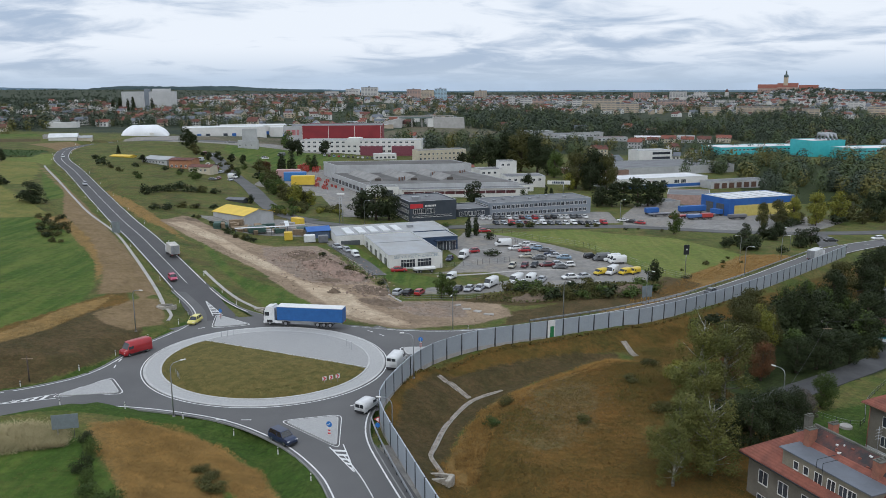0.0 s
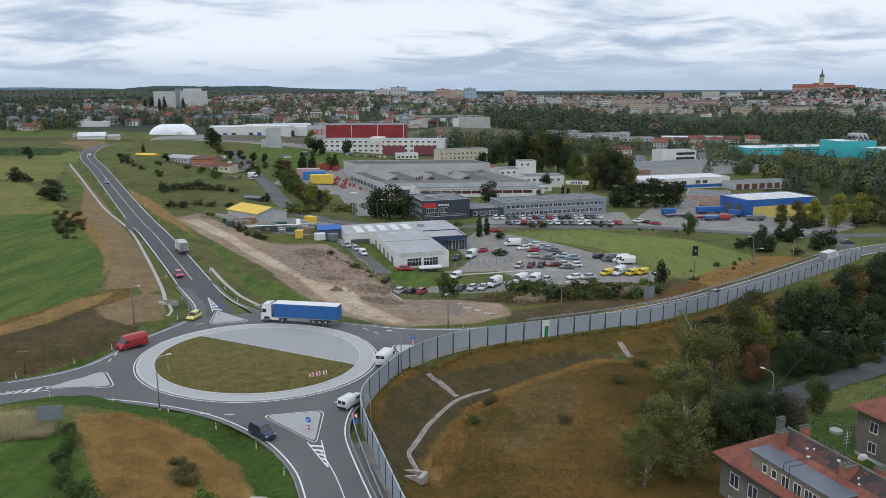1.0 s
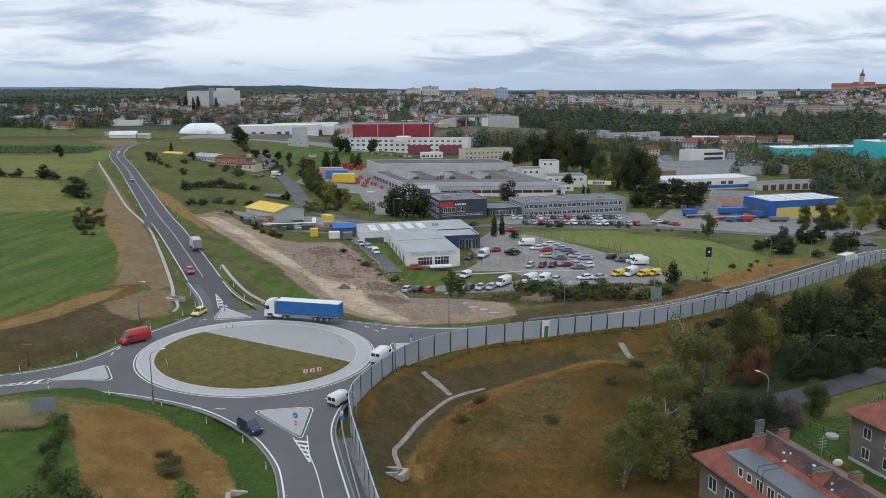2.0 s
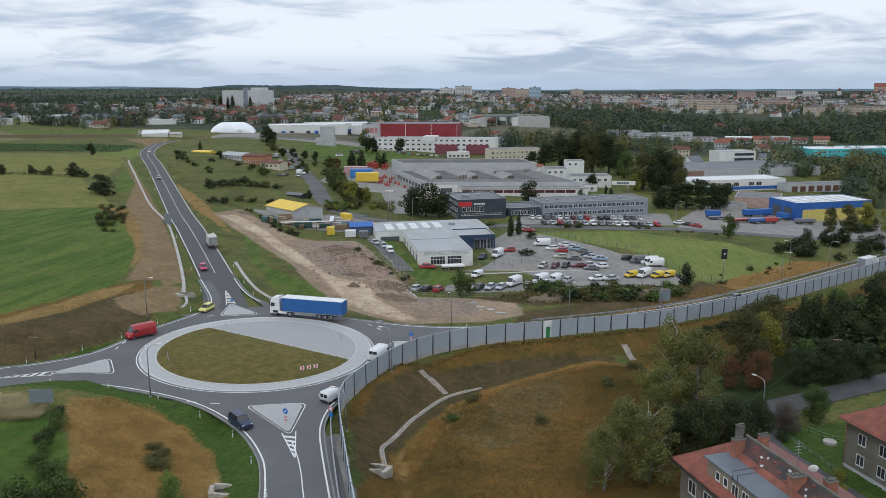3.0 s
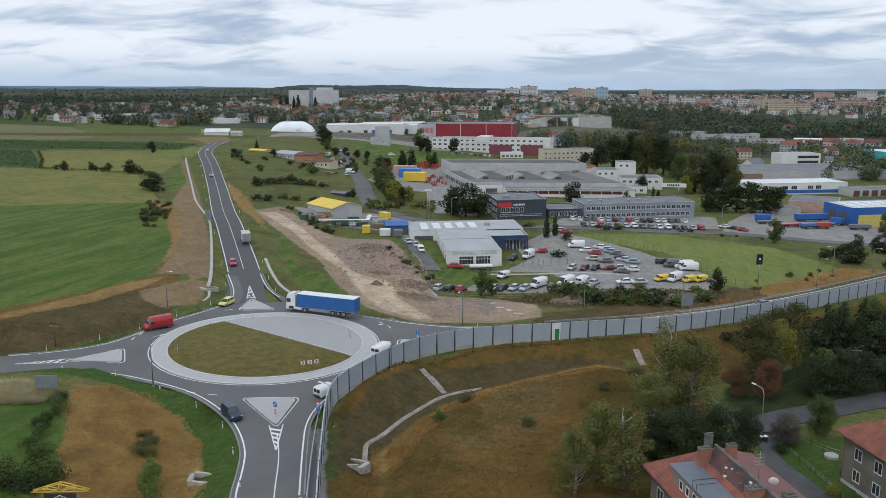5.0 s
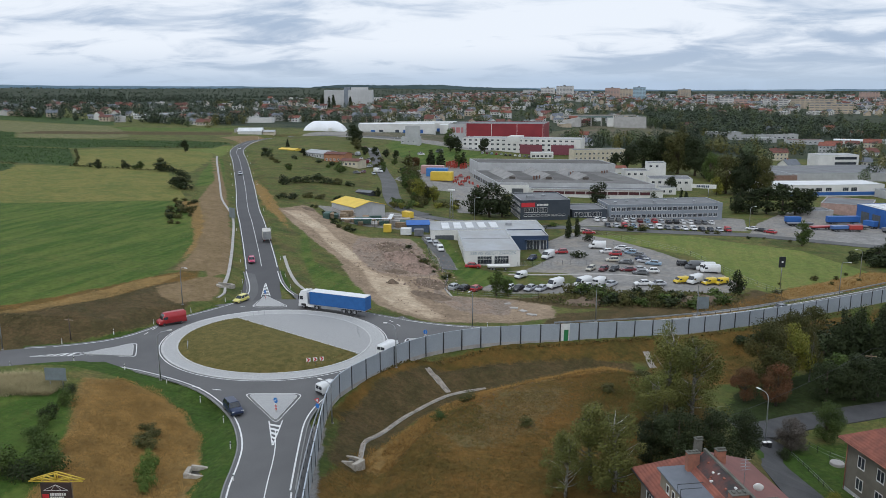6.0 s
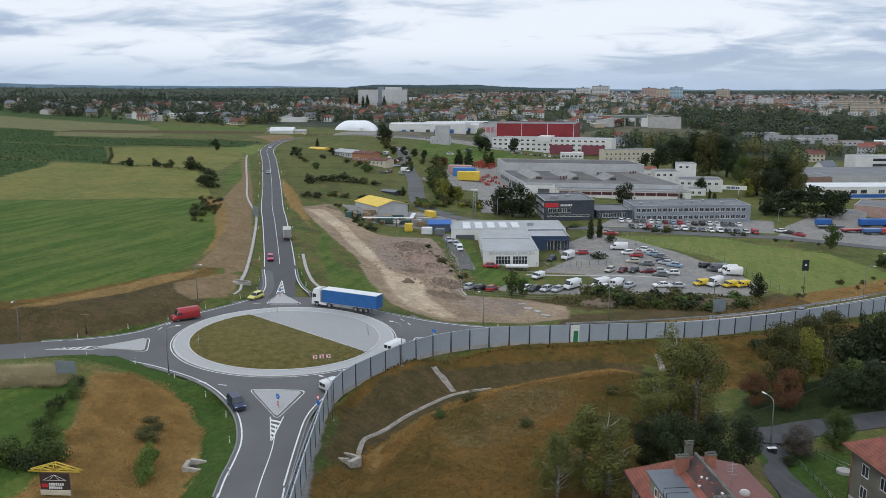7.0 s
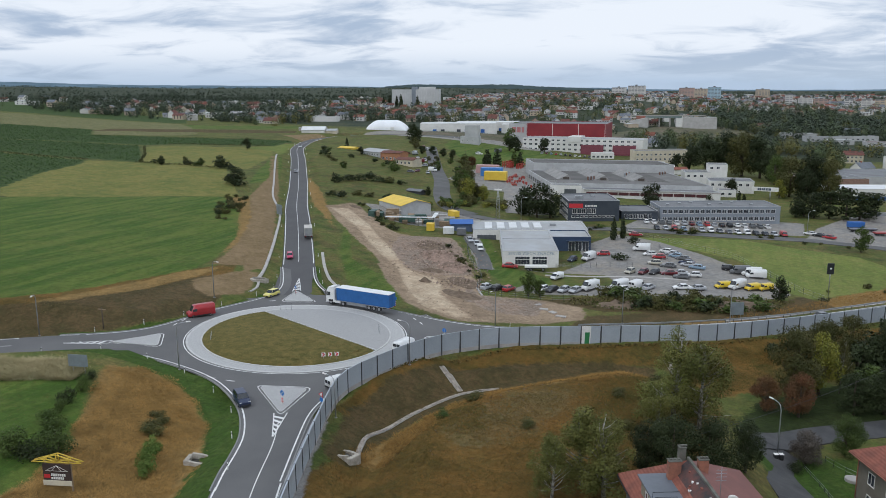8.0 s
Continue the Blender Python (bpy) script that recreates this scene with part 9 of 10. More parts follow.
guard_rail([(8, 50), (2.5, 66), (-2.2, 79.5), (-6.0, 90.8), (-9.0, 100.5), (-10.6, 107)], road_z, "galvanised guard rail in front of the noise barrier")
guard_rail([(18, 159.2), (38, 171), (58, 186), (82, 209), (104, 232), (122, 250)], lambda x, y: gz(x, y), "galvanised guard rail along the outer edge of the road")


def panel_sign(x, y, rz, w, h, z0, label, face=None):
    root = thing("road_sign", label, "sign", pose(x, y, gz(x, y), 0, 0, rz), "large road signs")
    part("panel", boxes((-w / 2, -0.05, z0, w / 2, 0.02, z0 + h), bevel=0.02), face or mat("sign_back", (0.20, 0.235, 0.25), (0.17, 0.20, 0.21), 0.6, 0.2, 0.8, 5.0), root)
    for s in (-0.3, 0.3):
        part("post", tube_mesh("post", [(s * w, 0.08, -0.3), (s * w, 0.08, z0 + h * 0.95)], [0.06, 0.06], STEEL, 6), None, root)
    for k in range(3):
        part("rail", boxes((-w / 2 + 0.05, 0.02, z0 + h * (0.2 + 0.3 * k), w / 2 - 0.05, 0.06, z0 + h * (0.2 + 0.3 * k) + 0.06)), STEEL, root)


panel_sign(-49.6, 96.4, 12, 3.3, 2.0, 1.2, "grey back of a large road sign on posts")
panel_sign(-101.0, 239.5, -28, 3.6, 3.4, 0.6, "grey back of a large road sign on posts")
panel_sign(48.4, 182.0, 20, 2.8, 2.8, 1.2, "grey back of a large road sign on posts")


def round_sign(x, y, rz, kind, z=None):
    root = thing("road_sign", {"blue": "round blue arrow sign over a striped bollard", "yield": "yield sign with a blue roundabout sign below"}[kind], "sign", pose(x, y, road_z(x, y) + 0.1 if z is None else z, 0, 0, rz), "small road signs")
    part("post", tube_mesh("post", [(0, 0.05, -0.2), (0, 0.05, 2.9 if kind == "yield" else 2.0)], [0.035, 0.035], STEEL, 6), None, root)
    blue = paint("sign_blue", (0.03, 0.17, 0.5), 0.4)

    def disc(r, zc, n, material, y=0.0, name="disc"):
        bm = bmesh.new()
        bmesh.ops.create_cone(bm, cap_ends=True, segments=n, radius1=r, radius2=r, depth=0.03, matrix=Matrix.Translation((0, y, zc)) @ Matrix.Rotation(math.pi / 2, 4, "X") @ Matrix.Rotation(math.pi / 2 if n == 3 else 0, 4, "Z"))
        return part(name, bm, material, root)
    if kind == "blue":
        disc(0.42, 1.75, 24, blue)
        bm = boxes((-0.05, -0.03, -0.26, 0.05, -0.02, 0.26), (-0.2, -0.03, -0.26, 0.05, -0.02, -0.17))
        part("arrow", bm, FRAME, root, m=pose(0, 0, 1.75, 0, 45, 0))
        for k in range(5):
            part("stripe", boxes((-0.16, -0.06, 0.1 + k * 0.22, 0.16, 0.04, 0.31 + k * 0.22)), paint("sign_red", (0.55, 0.03, 0.04), 0.4) if k % 2 else FRAME, root)
    else:
        disc(0.55, 2.55, 3, paint("sign_red", (0.55, 0.03, 0.04), 0.4), name="yield_plate")
        disc(0.34, 2.55, 3, FRAME, -0.02, "yield_face")
        disc(0.36, 1.7, 24, blue)


round_sign(-15.9, 101.6, -18, "blue", road_z(-15.9, 101.6) + 0.14)
round_sign(-9.2, 101.5, -18, "yield")
round_sign(-46.2, 157.0, 150, "blue")
round_sign(-22.4, 159.0, 170, "blue", gz(-22.4, 159.0) + 0.6)
round_sign(-4.4, 141.2, 170, "blue")


def chevrons(x, y, rz):
    z = float(ring_z(x, y))
    r = math.hypot(x - CX, y - CY)
    z += 0.1 + 1.45 * max(0, 1 - (r / 17.6) ** 2.4) * 0.5
    for k in range(3):
        c, s = math.cos(radians(rz)), math.sin(radians(rz))
        root = thing("chevron_sign", "small red and white chevron board on a post", "sign", pose(x + c * 1.15 * (k - 1), y + s * 1.15 * (k - 1), z, 0, 0, rz), "chevron boards")
        part("post", tube_mesh("post", [(0, 0.05, -0.4), (0, 0.05, 1.4)], [0.035, 0.035], STEEL, 6), None, root)
        part("board", boxes((-0.36, -0.02, 0.75, 0.36, 0.02, 1.45), bevel=0.01), FRAME, root)
        bm = bmesh.new()
        for sg in (1, -1):
            vs = [bm.verts.new(p) for p in ((-0.3, -0.03, 1.1 + sg * 0.32), (-0.02, -0.03, 1.1 + sg * 0.32), (0.28, -0.03, 1.1), (0.0, -0.03, 1.1))]
            bm.faces.new(vs if sg > 0 else vs[::-1])
        part("chevron", bm, paint("sign_red", (0.55, 0.03, 0.04), 0.4), root)


chevrons(-18.4, 121.4, 30)


def bare_posts(x, y, rz):
    """Slim grey marker posts."""
    for k in range(3):
        c, s = math.cos(radians(rz)), math.sin(radians(rz))
        px, py = x + c * 1.15 * (k - 1), y + s * 1.15 * (k - 1)
        root = thing("marker_post", "slim grey steel marker post on the roundabout", "post", pose(px, py, float(ring_z(px, py)) + 0.14, 0, 0, rz), "marker posts")
        part("post", tube_mesh("post", [(0, 0.05, -0.4), (0, 0.05, 1.4)], [0.035, 0.035], STEEL, 6), None, root)
        part("cap", boxes((-0.05, 0.0, 1.38, 0.05, 0.1, 1.46), bevel=0.01), POST, root)


bare_posts(-43.6, 122.0, -60)
bare_posts(-17.6, 140.0, 120)
bare_posts(-41.6, 145.2, 205)


def pylon_sign(x, y, z_top, rz, w, h, material, label):
    z = gz(x, y)
    root = thing("advertising_pylon", label, "sign", pose(x, y, z, 0, 0, rz))
    part("pole", tube_mesh("pole", [(0, 0, -0.3), (0, 0, z_top - z)], [0.14, 0.1], STEEL, 8), None, root)
    part("panel", boxes((-w / 2, -0.15, z_top - z - h, w / 2, 0.15, z_top - z), bevel=0.04), material, root)
    part("emblem", boxes((-0.2, -0.17, z_top - z - h * 0.55, 0.25, -0.15, z_top - z - h * 0.4)), FRAME, root, "small pale emblem")


pylon_sign(70.9, 225.6, 1.0, 15, 1.7, 2.9, mat("black_sign", (0.02, 0.025, 0.03), None, 0.4), "tall black advertising panel on a steel pole")
b = thing("works_sign", "white lettered sign board on a mast behind the offices", "sign", pose(55, 416, gz(55, 416), 0, 0, -6))
part("mast", tube_mesh("mast", [(8.4, 0, -0.3), (8.4, 0, 4)], [0.25, 0.2], STEEL, 8), None, b)
part("board", boxes((0, -0.2, 4.0, 12, 0.2, 6.0), bevel=0.05), FRAME, b)
part("writing", bars_mesh(7, 1.1, random.Random(8)), NAVY_WALL, b, "row of dark letters", pose(2.6, -0.22, 4.45))


# builder's advertisement: a yellow roof truss over a board
def truss_board():
    x, y = -27.2, 70.3
    root = thing("advertising_board", "brown board with faded writing under a yellow timber roof truss", "sign", pose(x, y, gz(x, y), 0, 0, 14))
    yl = paint("truss_yellow", (0.66, 0.46, 0.05), 0.6)
    top, eave = 4.4, 3.45
    for y0 in (-0.25, 0.25):
        for a, b in (((-3.1, eave), (0, top)), ((0, top), (3.1, eave)), ((-3.1, eave), (3.1, eave)), ((0, top), (0, eave)), ((-1.55, (eave + top) / 2), (0, eave)), ((1.55, (eave + top) / 2), (0, eave)), ((-1.55, (eave + top) / 2), (-1.55, eave)), ((1.55, (eave + top) / 2), (1.55, eave))):
            part("timber", tube_mesh("timber", [(a[0], y0, a[1]), (b[0], y0, b[1])], [0.07, 0.07], yl, 4), None, root)
    bd = part("board", boxes((-1.75, -0.35, 1.0, 1.75, -0.28, 3.3), bevel=0.02), mat("dark_board", (0.055, 0.035, 0.03), None, 0.7, coords="object"), root)
    part("lower_board", boxes((-1.8, -0.42, 0.55, 1.8, -0.35, 1.2), bevel=0.02), CREAM, root)
    part("writing", bars_mesh(7, 0.32, random.Random(1)), FRAME, bd, "pale writing", pose(-0.7, -0.38, 1.75))
    part("writing", bars_mesh(7, 0.28, random.Random(6)), FRAME, bd, "pale writing", pose(-0.7, -0.38, 1.35))
    part("emblem", boxes((-1.6, -0.38, 1.5, -0.85, -0.355, 1.95)), paint("sign_red", (0.55, 0.03, 0.04), 0.4), bd, "red patch")
    for a, b in (((-1.4, 2.4), (0, 3.1)), ((0, 3.1), (1.4, 2.4)), ((-1.4, 2.4), (1.4, 2.4)), ((-0.6, 2.4), (0, 3.1)), ((0.6, 2.4), (0, 3.1))):
        part("drawn_truss", tube_mesh("line", [(a[0], -0.37, a[1]), (b[0], -0.37, b[1])], [0.025, 0.025], FRAME, 4), None, bd)
    for s in (-1.6, 1.6):
        part("leg", boxes((s - 0.09, -0.1, -0.5, s + 0.09, 0.1, eave), bevel=0.01), WOOD, root)


truss_board()


# fences
def mesh_fence(pts, h, gap, label, rails=3):
    P = resample(pts, gap)
    root = thing("fence", label, "fence")
    Z = ground_at(P[:, 0], P[:, 1], 0)
    me = bpy.data.meshes.new("post")
    bm = boxes((-0.035, -0.035, -0.2, 0.035, 0.035, h))
    bm.to_mesh(me)
    bm.free()
    me.materials.append(POST)
    for p, z in zip(P, Z):
        part("post", me, None, root, m=pose(p[0], p[1], z))
    for k in range(rails):
        hh = h * (k + 0.9) / rails
        part("wire", tube_mesh("wire", [(p[0], p[1], z + hh) for p, z in zip(P, Z)], [0.018] * len(P), STEEL, 4), None, root)


mesh_fence([(10.1, 230.8), (20, 234.1)], 1.6, 2.0, "low grey wire fence before the showroom", 4)
mesh_fence([(-1, 226.8), (10.1, 230.8)], 1.4, 2.0, "low grey wire fence before the showroom", 4)
mesh_fence([(13.5, 286), (24.4, 279.7), (36, 270), (47.3, 262), (56, 244), (63, 228), (70, 217)], 1.8, 3.0, "wire fence along the lawn")
mesh_fence([(24.4, 268), (27.5, 252), (31, 236)], 1.6, 2.4, "wire fence between parked cars")
mesh_fence([(-34, 244), (-26, 222), (-16, 202), (-12, 188), (0, 190), (10, 193)], 1.6, 2.6, "wire fence round the workshop's plot")
mesh_fence([(60.5, 121), (66, 117), (73, 128), (84, 140)], 1.0, 1.6, "low garden fence with pale posts", 2)
mesh_fence([(57.5, 117.5), (59.5, 111.5), (61.5, 104)], 0.7, 1.2, "low garden edging with pale posts", 2)


# rubble heaps and builder's yard
def heap(x, y, rx, ry, h, rot, material, label, seed):
    rng = np.random.default_rng(seed)
    n, k = 26, 9
    vs, fs = [], []
    c, s = math.cos(radians(rot)), math.sin(radians(rot))
    for j in range(k + 1):
        for i in range(n):
            a = 2 * math.pi * i / n
            f = j / k
            lx, ly = rx * f * math.cos(a) * (1 + 0.14 * math.sin(3 * a + seed)), ry * f * math.sin(a) * (1 + 0.14 * math.cos(2 * a + seed))
            px, py = x + lx * c - ly * s, y + lx * s + ly * c
            hh = h * (1 - f ** 1.6) * (0.75 + 0.35 * math.sin(5 * px * 0.4 + seed) * math.cos(py * 0.7)) + rng.uniform(-0.12, 0.12) * (f < 1)
            vs.append((px, py, gz(px, py) + hh - (0.15 if j == k else 0)))
    for j in range(k):
        for i in range(n):
            fs.append((j * n + i, j * n + (i + 1) % n, (j + 1) * n + (i + 1) % n, (j + 1) * n + i))
    ob = tagged(new("spoil_mound", mesh_of("heap", vs, fs, material, smooth=True)), label, "heap", "heaps")
    return ob


EARTH = mat("heaped_earth", (0.20, 0.15, 0.11), (0.12, 0.09, 0.065), 0.95, 0, 0.8, 4.0, 0.6, spec=0.1)
DEBRIS = mat("brick_debris", (0.33, 0.23, 0.18), (0.20, 0.145, 0.115), 0.95, 0, 1.2, 6.0, 0.6, spec=0.1)
for x, y, rx, ry, h, rot, m_, lab, sd in ((-42, 232, 9, 5, 1.6, -55, EARTH, "long heap of dug earth and weeds", 1), (-34, 219, 9, 5.5, 1.9, -50, DEBRIS, "heap of brick debris", 2), (-26, 209, 7, 4.5, 1.4, -50, DEBRIS, "heap of brick debris", 3), (-18, 194, 6, 3.4, 1.1, -45, EARTH, "low bank of dug earth", 4), (-15, 183, 6, 3, 0.9, -20, EARTH, "low bank of dug earth", 5), (-27.2, 189.4, 1.8, 1.2, 1.1, 10, EARTH, "small dark heap of brushwood", 6), (22, 192, 6, 3.2, 1.6, 15, EARTH, "dark heap of dug earth", 7), (50, 203, 9, 3.5, 1.8, 40, EARTH, "bank of bare earth below the vans", 8), (-88, 273, 4, 2, 0.6, -30, EARTH, "small earth heap on the track", 9), (-30, 202, 4, 2, 0.7, 0, EARTH, "low heap of bare earth", 10)):
    heap(x, y, rx, ry, h, rot, m_, lab, sd)


def scatter_stones(name, spots, n, s0, s1, material, label, seed):
    rng = np.random.default_rng(seed)
    vs, fs = [], []
    for _ in range(n):
        x, y, r = spots[int(rng.integers(len(spots)))]
        px, py = x + rng.normal() * r * 0.5, y + rng.normal() * r * 0.5
        s = rng.uniform(s0, s1)
        o = len(vs)
        z = gz_fast(px, py)
        d = rng.normal(size=(6, 3)) * 0.25 + np.array([(1, 0, 0), (-1, 0, 0), (0, 1, 0), (0, -1, 0), (0, 0, 0.8), (0, 0, -0.6)])
        vs.extend((d * s + (px, py, z + s * 0.3)).tolist())
        for a, b in ((0, 2), (2, 1), (1, 3), (3, 0)):
            fs += [(o + a, o + b, o + 4), (o + b, o + a, o + 5)]
    return tagged(new(name, mesh_of(name, vs, fs, material)), label, "rubble", kind="stuff")


def gz_fast(x, y):
    e = ground_at(np.array([x]), np.array([y]), 0)[0]
    for hx, hy, r, h in ((-42, 232, 6, 1.2), (-34, 219, 6, 1.5), (-26, 209, 5, 1.1), (-18, 194, 4, 0.8), (22, 192, 4, 1.2)):
        e += h * max(0, 1 - ((x - hx) ** 2 + (y - hy) ** 2) / (r * r))
    return e


scatter_stones("rubble_stones", [(-42, 232, 9), (-34, 219, 10), (-26, 209, 9), (-40, 226, 12), (-30, 212, 12), (-18, 194, 7)], 1900, 0.08, 0.34, mat("loose_brick", (0.36, 0.27, 0.21), (0.21, 0.155, 0.125), 0.9, 0, 0.9, 6.0, 0.4, island=0.35), "loose bricks and stones strewn over the heaps", 12)
scatter_stones("mound_stones", [(16, 118, 10), (22, 122, 12), (12, 108, 12), (24, 112, 12)], 420, 0.05, 0.13, EARTH, "small stones strewn over the mound", 13)
scatter_stones("track_stones", [(-12, 172, 12), (-40, 196, 12), (-60, 225, 12), (4, 180, 12), (-78, 255, 10)], 300, 0.06, 0.18, EARTH, "clods and stones on the dirt track", 14)

# puddle-pale concrete slabs on the dirt
for x, y, w, d, rz in ((5.5, 183, 2.0, 1.1, 10), (8, 181.4, 1.8, 1.3, -35), (3.4, 186, 1.5, 0.9, 40), (10.5, 178.6, 2.4, 1.0, -10), (-12.5, 189, 9, 0.5, 118)):
    b = tagged(new("concrete_slab", None), "pale cracked concrete slab lying on the dirt", "slab", "slabs")
    b.matrix_basis = pose(x, y, gz(x, y), 0, 0, rz)
    part("slab", boxes((-w / 2, -d / 2, -0.2, w / 2, d / 2, 0.22), bevel=0.04), CONCRETE, b)

rr = random.Random(21)
YARD = [("timber_stack", WOOD, "stack of weathered timber in the builder's yard"), ("pallet_stack", WOOD, "stack of pallets in the builder's yard"), ("block_stack", CONCRETE, "stack of pale concrete blocks in the builder's yard"), ("tarp_stack", mat("green_tarpaulin", (0.06, 0.12, 0.10), None, 0.6), "green covered stack in the builder's yard")]
for k in range(58):
    nm, mt, lab = YARD[k % 4]
    x, y = rr.uniform(-76, -48), 0
    y = 258 + (x + 76) * 0.25 + rr.uniform(0, 14)
    if -70 < x < -58 and y > 272:
        continue
    b = thing(nm, lab, "stack", pose(x, y, gz(x, y), 0, 0, rr.choice((18, 108)) + rr.uniform(-8, 8)), "builder's stacks")
    w, d, h = rr.uniform(1.8, 6.0), rr.uniform(1.2, 2.4), rr.uniform(0.8, 2.2)
    n = max(2, int(h / 0.22))
    n = min(n, 6)
    for i in range(n):
        o = rr.uniform(-0.1, 0.1)
        part("board_layer", boxes((o, 0, i * h / n, w + o, d, (i + 0.86) * h / n)), mt, b)
b = thing("site_canopy", "long white sheet canopy on posts over building materials", "canopy", pose(-69.4, 258.0, gz(-63, 260), 0, 0, 14))
part("canopy_roof", boxes((0, 0, 2.7, 18, 1.4, 2.85), (16.6, 1.4, 2.7, 18, 11, 2.85), bevel=0.03), ROOF_WHITE, b)
for x, y in ((0.2, 0.7), (6, 0.7), (12, 0.7), (17.3, 0.7), (17.3, 10)):
    part("post", tube_mesh("post", [(x, y, -1), (x, y, 2.7)], [0.08, 0.08], POST, 6), None, b)
b = thing("yellow_container", "bright yellow steel site container", "container", pose(-52.2, 254.4, gz(-52.2, 254.4), 0, 0, 14), "containers")
part("shell", boxes((0, 0, 0, 2.6, 2.4, 2.6), bevel=0.04), YELLOW_ROOF, b)
for x, y, rz, L, c, lab in ((-79, 408, 5, 12, YELLOW_ROOF, "yellow goods container under a tarpaulin"), (-86, 424, 5, 12, paint("container_blue", (0.05, 0.2, 0.5), 0.5), "blue goods container under a tarpaulin"), (-92, 434, 5, 13, paint("container_pink", (0.5, 0.3, 0.28), 0.5), "faded pink tarpaulin-covered goods container"), (-56.5, 288, -40, 5, YELLOW_ROOF, "yellow loader body beside the shed"), (-40.8, 253.5, 14, 3, mat("grey_tarpaulin", (0.16, 0.165, 0.18), None, 0.6), "small grey container by the shed"), (-45.4, 252.4, 14, 3.6, ROOF_WHITE, "white covered trailer by the workshop")):
    b = thing("container", lab, "container", pose(x, y, gz(x, y), 0, 0, rz), "containers")
    part("shell", boxes((0, 0, 0, L, 4.2 if L > 8 else 2.4, 4.6 if L > 8 else 2.3), bevel=0.12), c, b)
    part("door_frame", boxes((-0.06, 0.2, 0.2, 0, 2.2, 2.1)), STEEL, b)
RED_IRON = paint("machine_red", (0.42, 0.06, 0.04), 0.5)
for k in range(46):
    if k < 24:
        y = rr.uniform(400, 444)
        x = -42 - (y - 384) * 0.41 - rr.uniform(2, 14)
    else:
        x, y = -90 + rr.uniform(0, 14), 472 + rr.uniform(-4, 22)
    b = thing("lifting_frame", "stored red lifting machine frame in the factory yard", "machine", pose(x, y, gz(x, y), 0, 0, rr.uniform(0, 360)) @ Matrix.Scale(0.72, 4), "stored machines")
    h = rr.uniform(1.2, 2.2) if k < 24 else rr.uniform(3, 5)
    part("frame", boxes((-1.4, -0.5, 0, -1.1, 0.5, h), (1.1, -0.5, 0, 1.4, 0.5, h), (-1.4, -0.5, h - 0.3, 1.4, 0.5, h), (-1.0, -0.3, h * 0.4, 1.0, 0.3, h * 0.55), bevel=0.03), RED_IRON, b)
    part("arm", tube_mesh("arm", [(0, 0, h * 0.5), (1.8, 0.2, h * 0.9), (2.6, 0.2, h * 0.4)], [0.16, 0.13, 0.1], RED_IRON if k % 3 else STEEL, 6), None, b)


def lattice_mast(x, y, h):
    root = thing("lattice_mast", "steel lattice mast beside the lane", "mast", pose(x, y, gz(x, y)))
    for sx in (-1, 1):
        for sy in (-1, 1):
            part("leg", tube_mesh("leg", [(sx * 0.7, sy * 0.7, -0.3), (sx * 0.25, sy * 0.25, h)], [0.07, 0.05], STEEL, 5), None, root)
    n = 7
    for k in range(n):
        z0, z1 = h * k / n, h * (k + 1) / n
        a, b = 0.7 - 0.45 * k / n, 0.7 - 0.45 * (k + 1) / n
        for s in (-1, 1):
            part("brace", tube_mesh("brace", [(-a, s * a, z0), (b, s * b, z1)], [0.03, 0.03], STEEL, 4), None, root)
            part("brace", tube_mesh("brace", [(s * a, -a, z0), (s * b, b, z1)], [0.03, 0.03], STEEL, 4), None, root)
    part("head", boxes((-1.4, -0.3, h, 1.4, 0.3, h + 0.5), bevel=0.05), FRAME, root, "pale lamp head")


lattice_mast(-39.0, 297.0, 11.0)


def wooden_pole(x, y, h):
    root = thing("utility_pole", "wooden utility pole with a crossarm", "pole", pose(x, y, gz(x, y)), "utility poles")
    part("pole", tube_mesh("pole", [(0, 0, -0.4), (0, 0, h)], [0.12, 0.085], BARK, 7), None, root)
    part("crossarm", boxes((-0.9, -0.06, h - 0.5, 0.9, 0.06, h - 0.36)), WOOD, root)


for x, y, h in ((74.0, 146.0, 8.0), (100, 158, 8.0), (-110, 470, 8.0), (-92, 420, 8.0), (-66.5, 119.6, 4.2)):
    wooden_pole(x, y, h)
cable = thing("overhead_cable", "thin black overhead cable between a pole and a house", "cable")
for (a, b) in (((74, 146, 2.0), (44, 98, 5.6)), ((74, 146, 2.0), (100, 158, 1.4))):
    pts = [Vector(a).lerp(Vector(b), t) - Vector((0, 0, 3.0 * t * (1 - t))) for t in np.linspace(0, 1, 10)]
    part("cable", tube_mesh("cable", pts, [0.025] * 10, BLACK_PLASTIC, 4), None, cable)
# garden pool and stacked crates by the gardens
b = thing("garden_pool", "round blue garden pool among the trees", "pool", pose(96.5, 166.0, gz(96.5, 166.0)))
bm = bmesh.new()
bmesh.ops.create_cone(bm, cap_ends=True, segments=24, radius1=2.2, radius2=2.2, depth=1.0, matrix=Matrix.Translation((0, 0, 0.45)))
part("rim", bm, paint("pool_white", (0.6, 0.65, 0.68), 0.4), b)
bm = bmesh.new()
bmesh.ops.create_cone(bm, cap_ends=True, segments=24, radius1=2.05, radius2=2.05, depth=0.04, matrix=Matrix.Translation((0, 0, 0.98)))
part("water", bm, mat("pool_water", (0.05, 0.35, 0.45), None, 0.05, spec=0.8), b)
b = thing("waste_bins", "two dark waste bins with white lids beside the lane", "bin", pose(53.6, 116.8, gz(53.6, 116.8), 0, 0, 20) @ Matrix.Scale(0.8, 4))
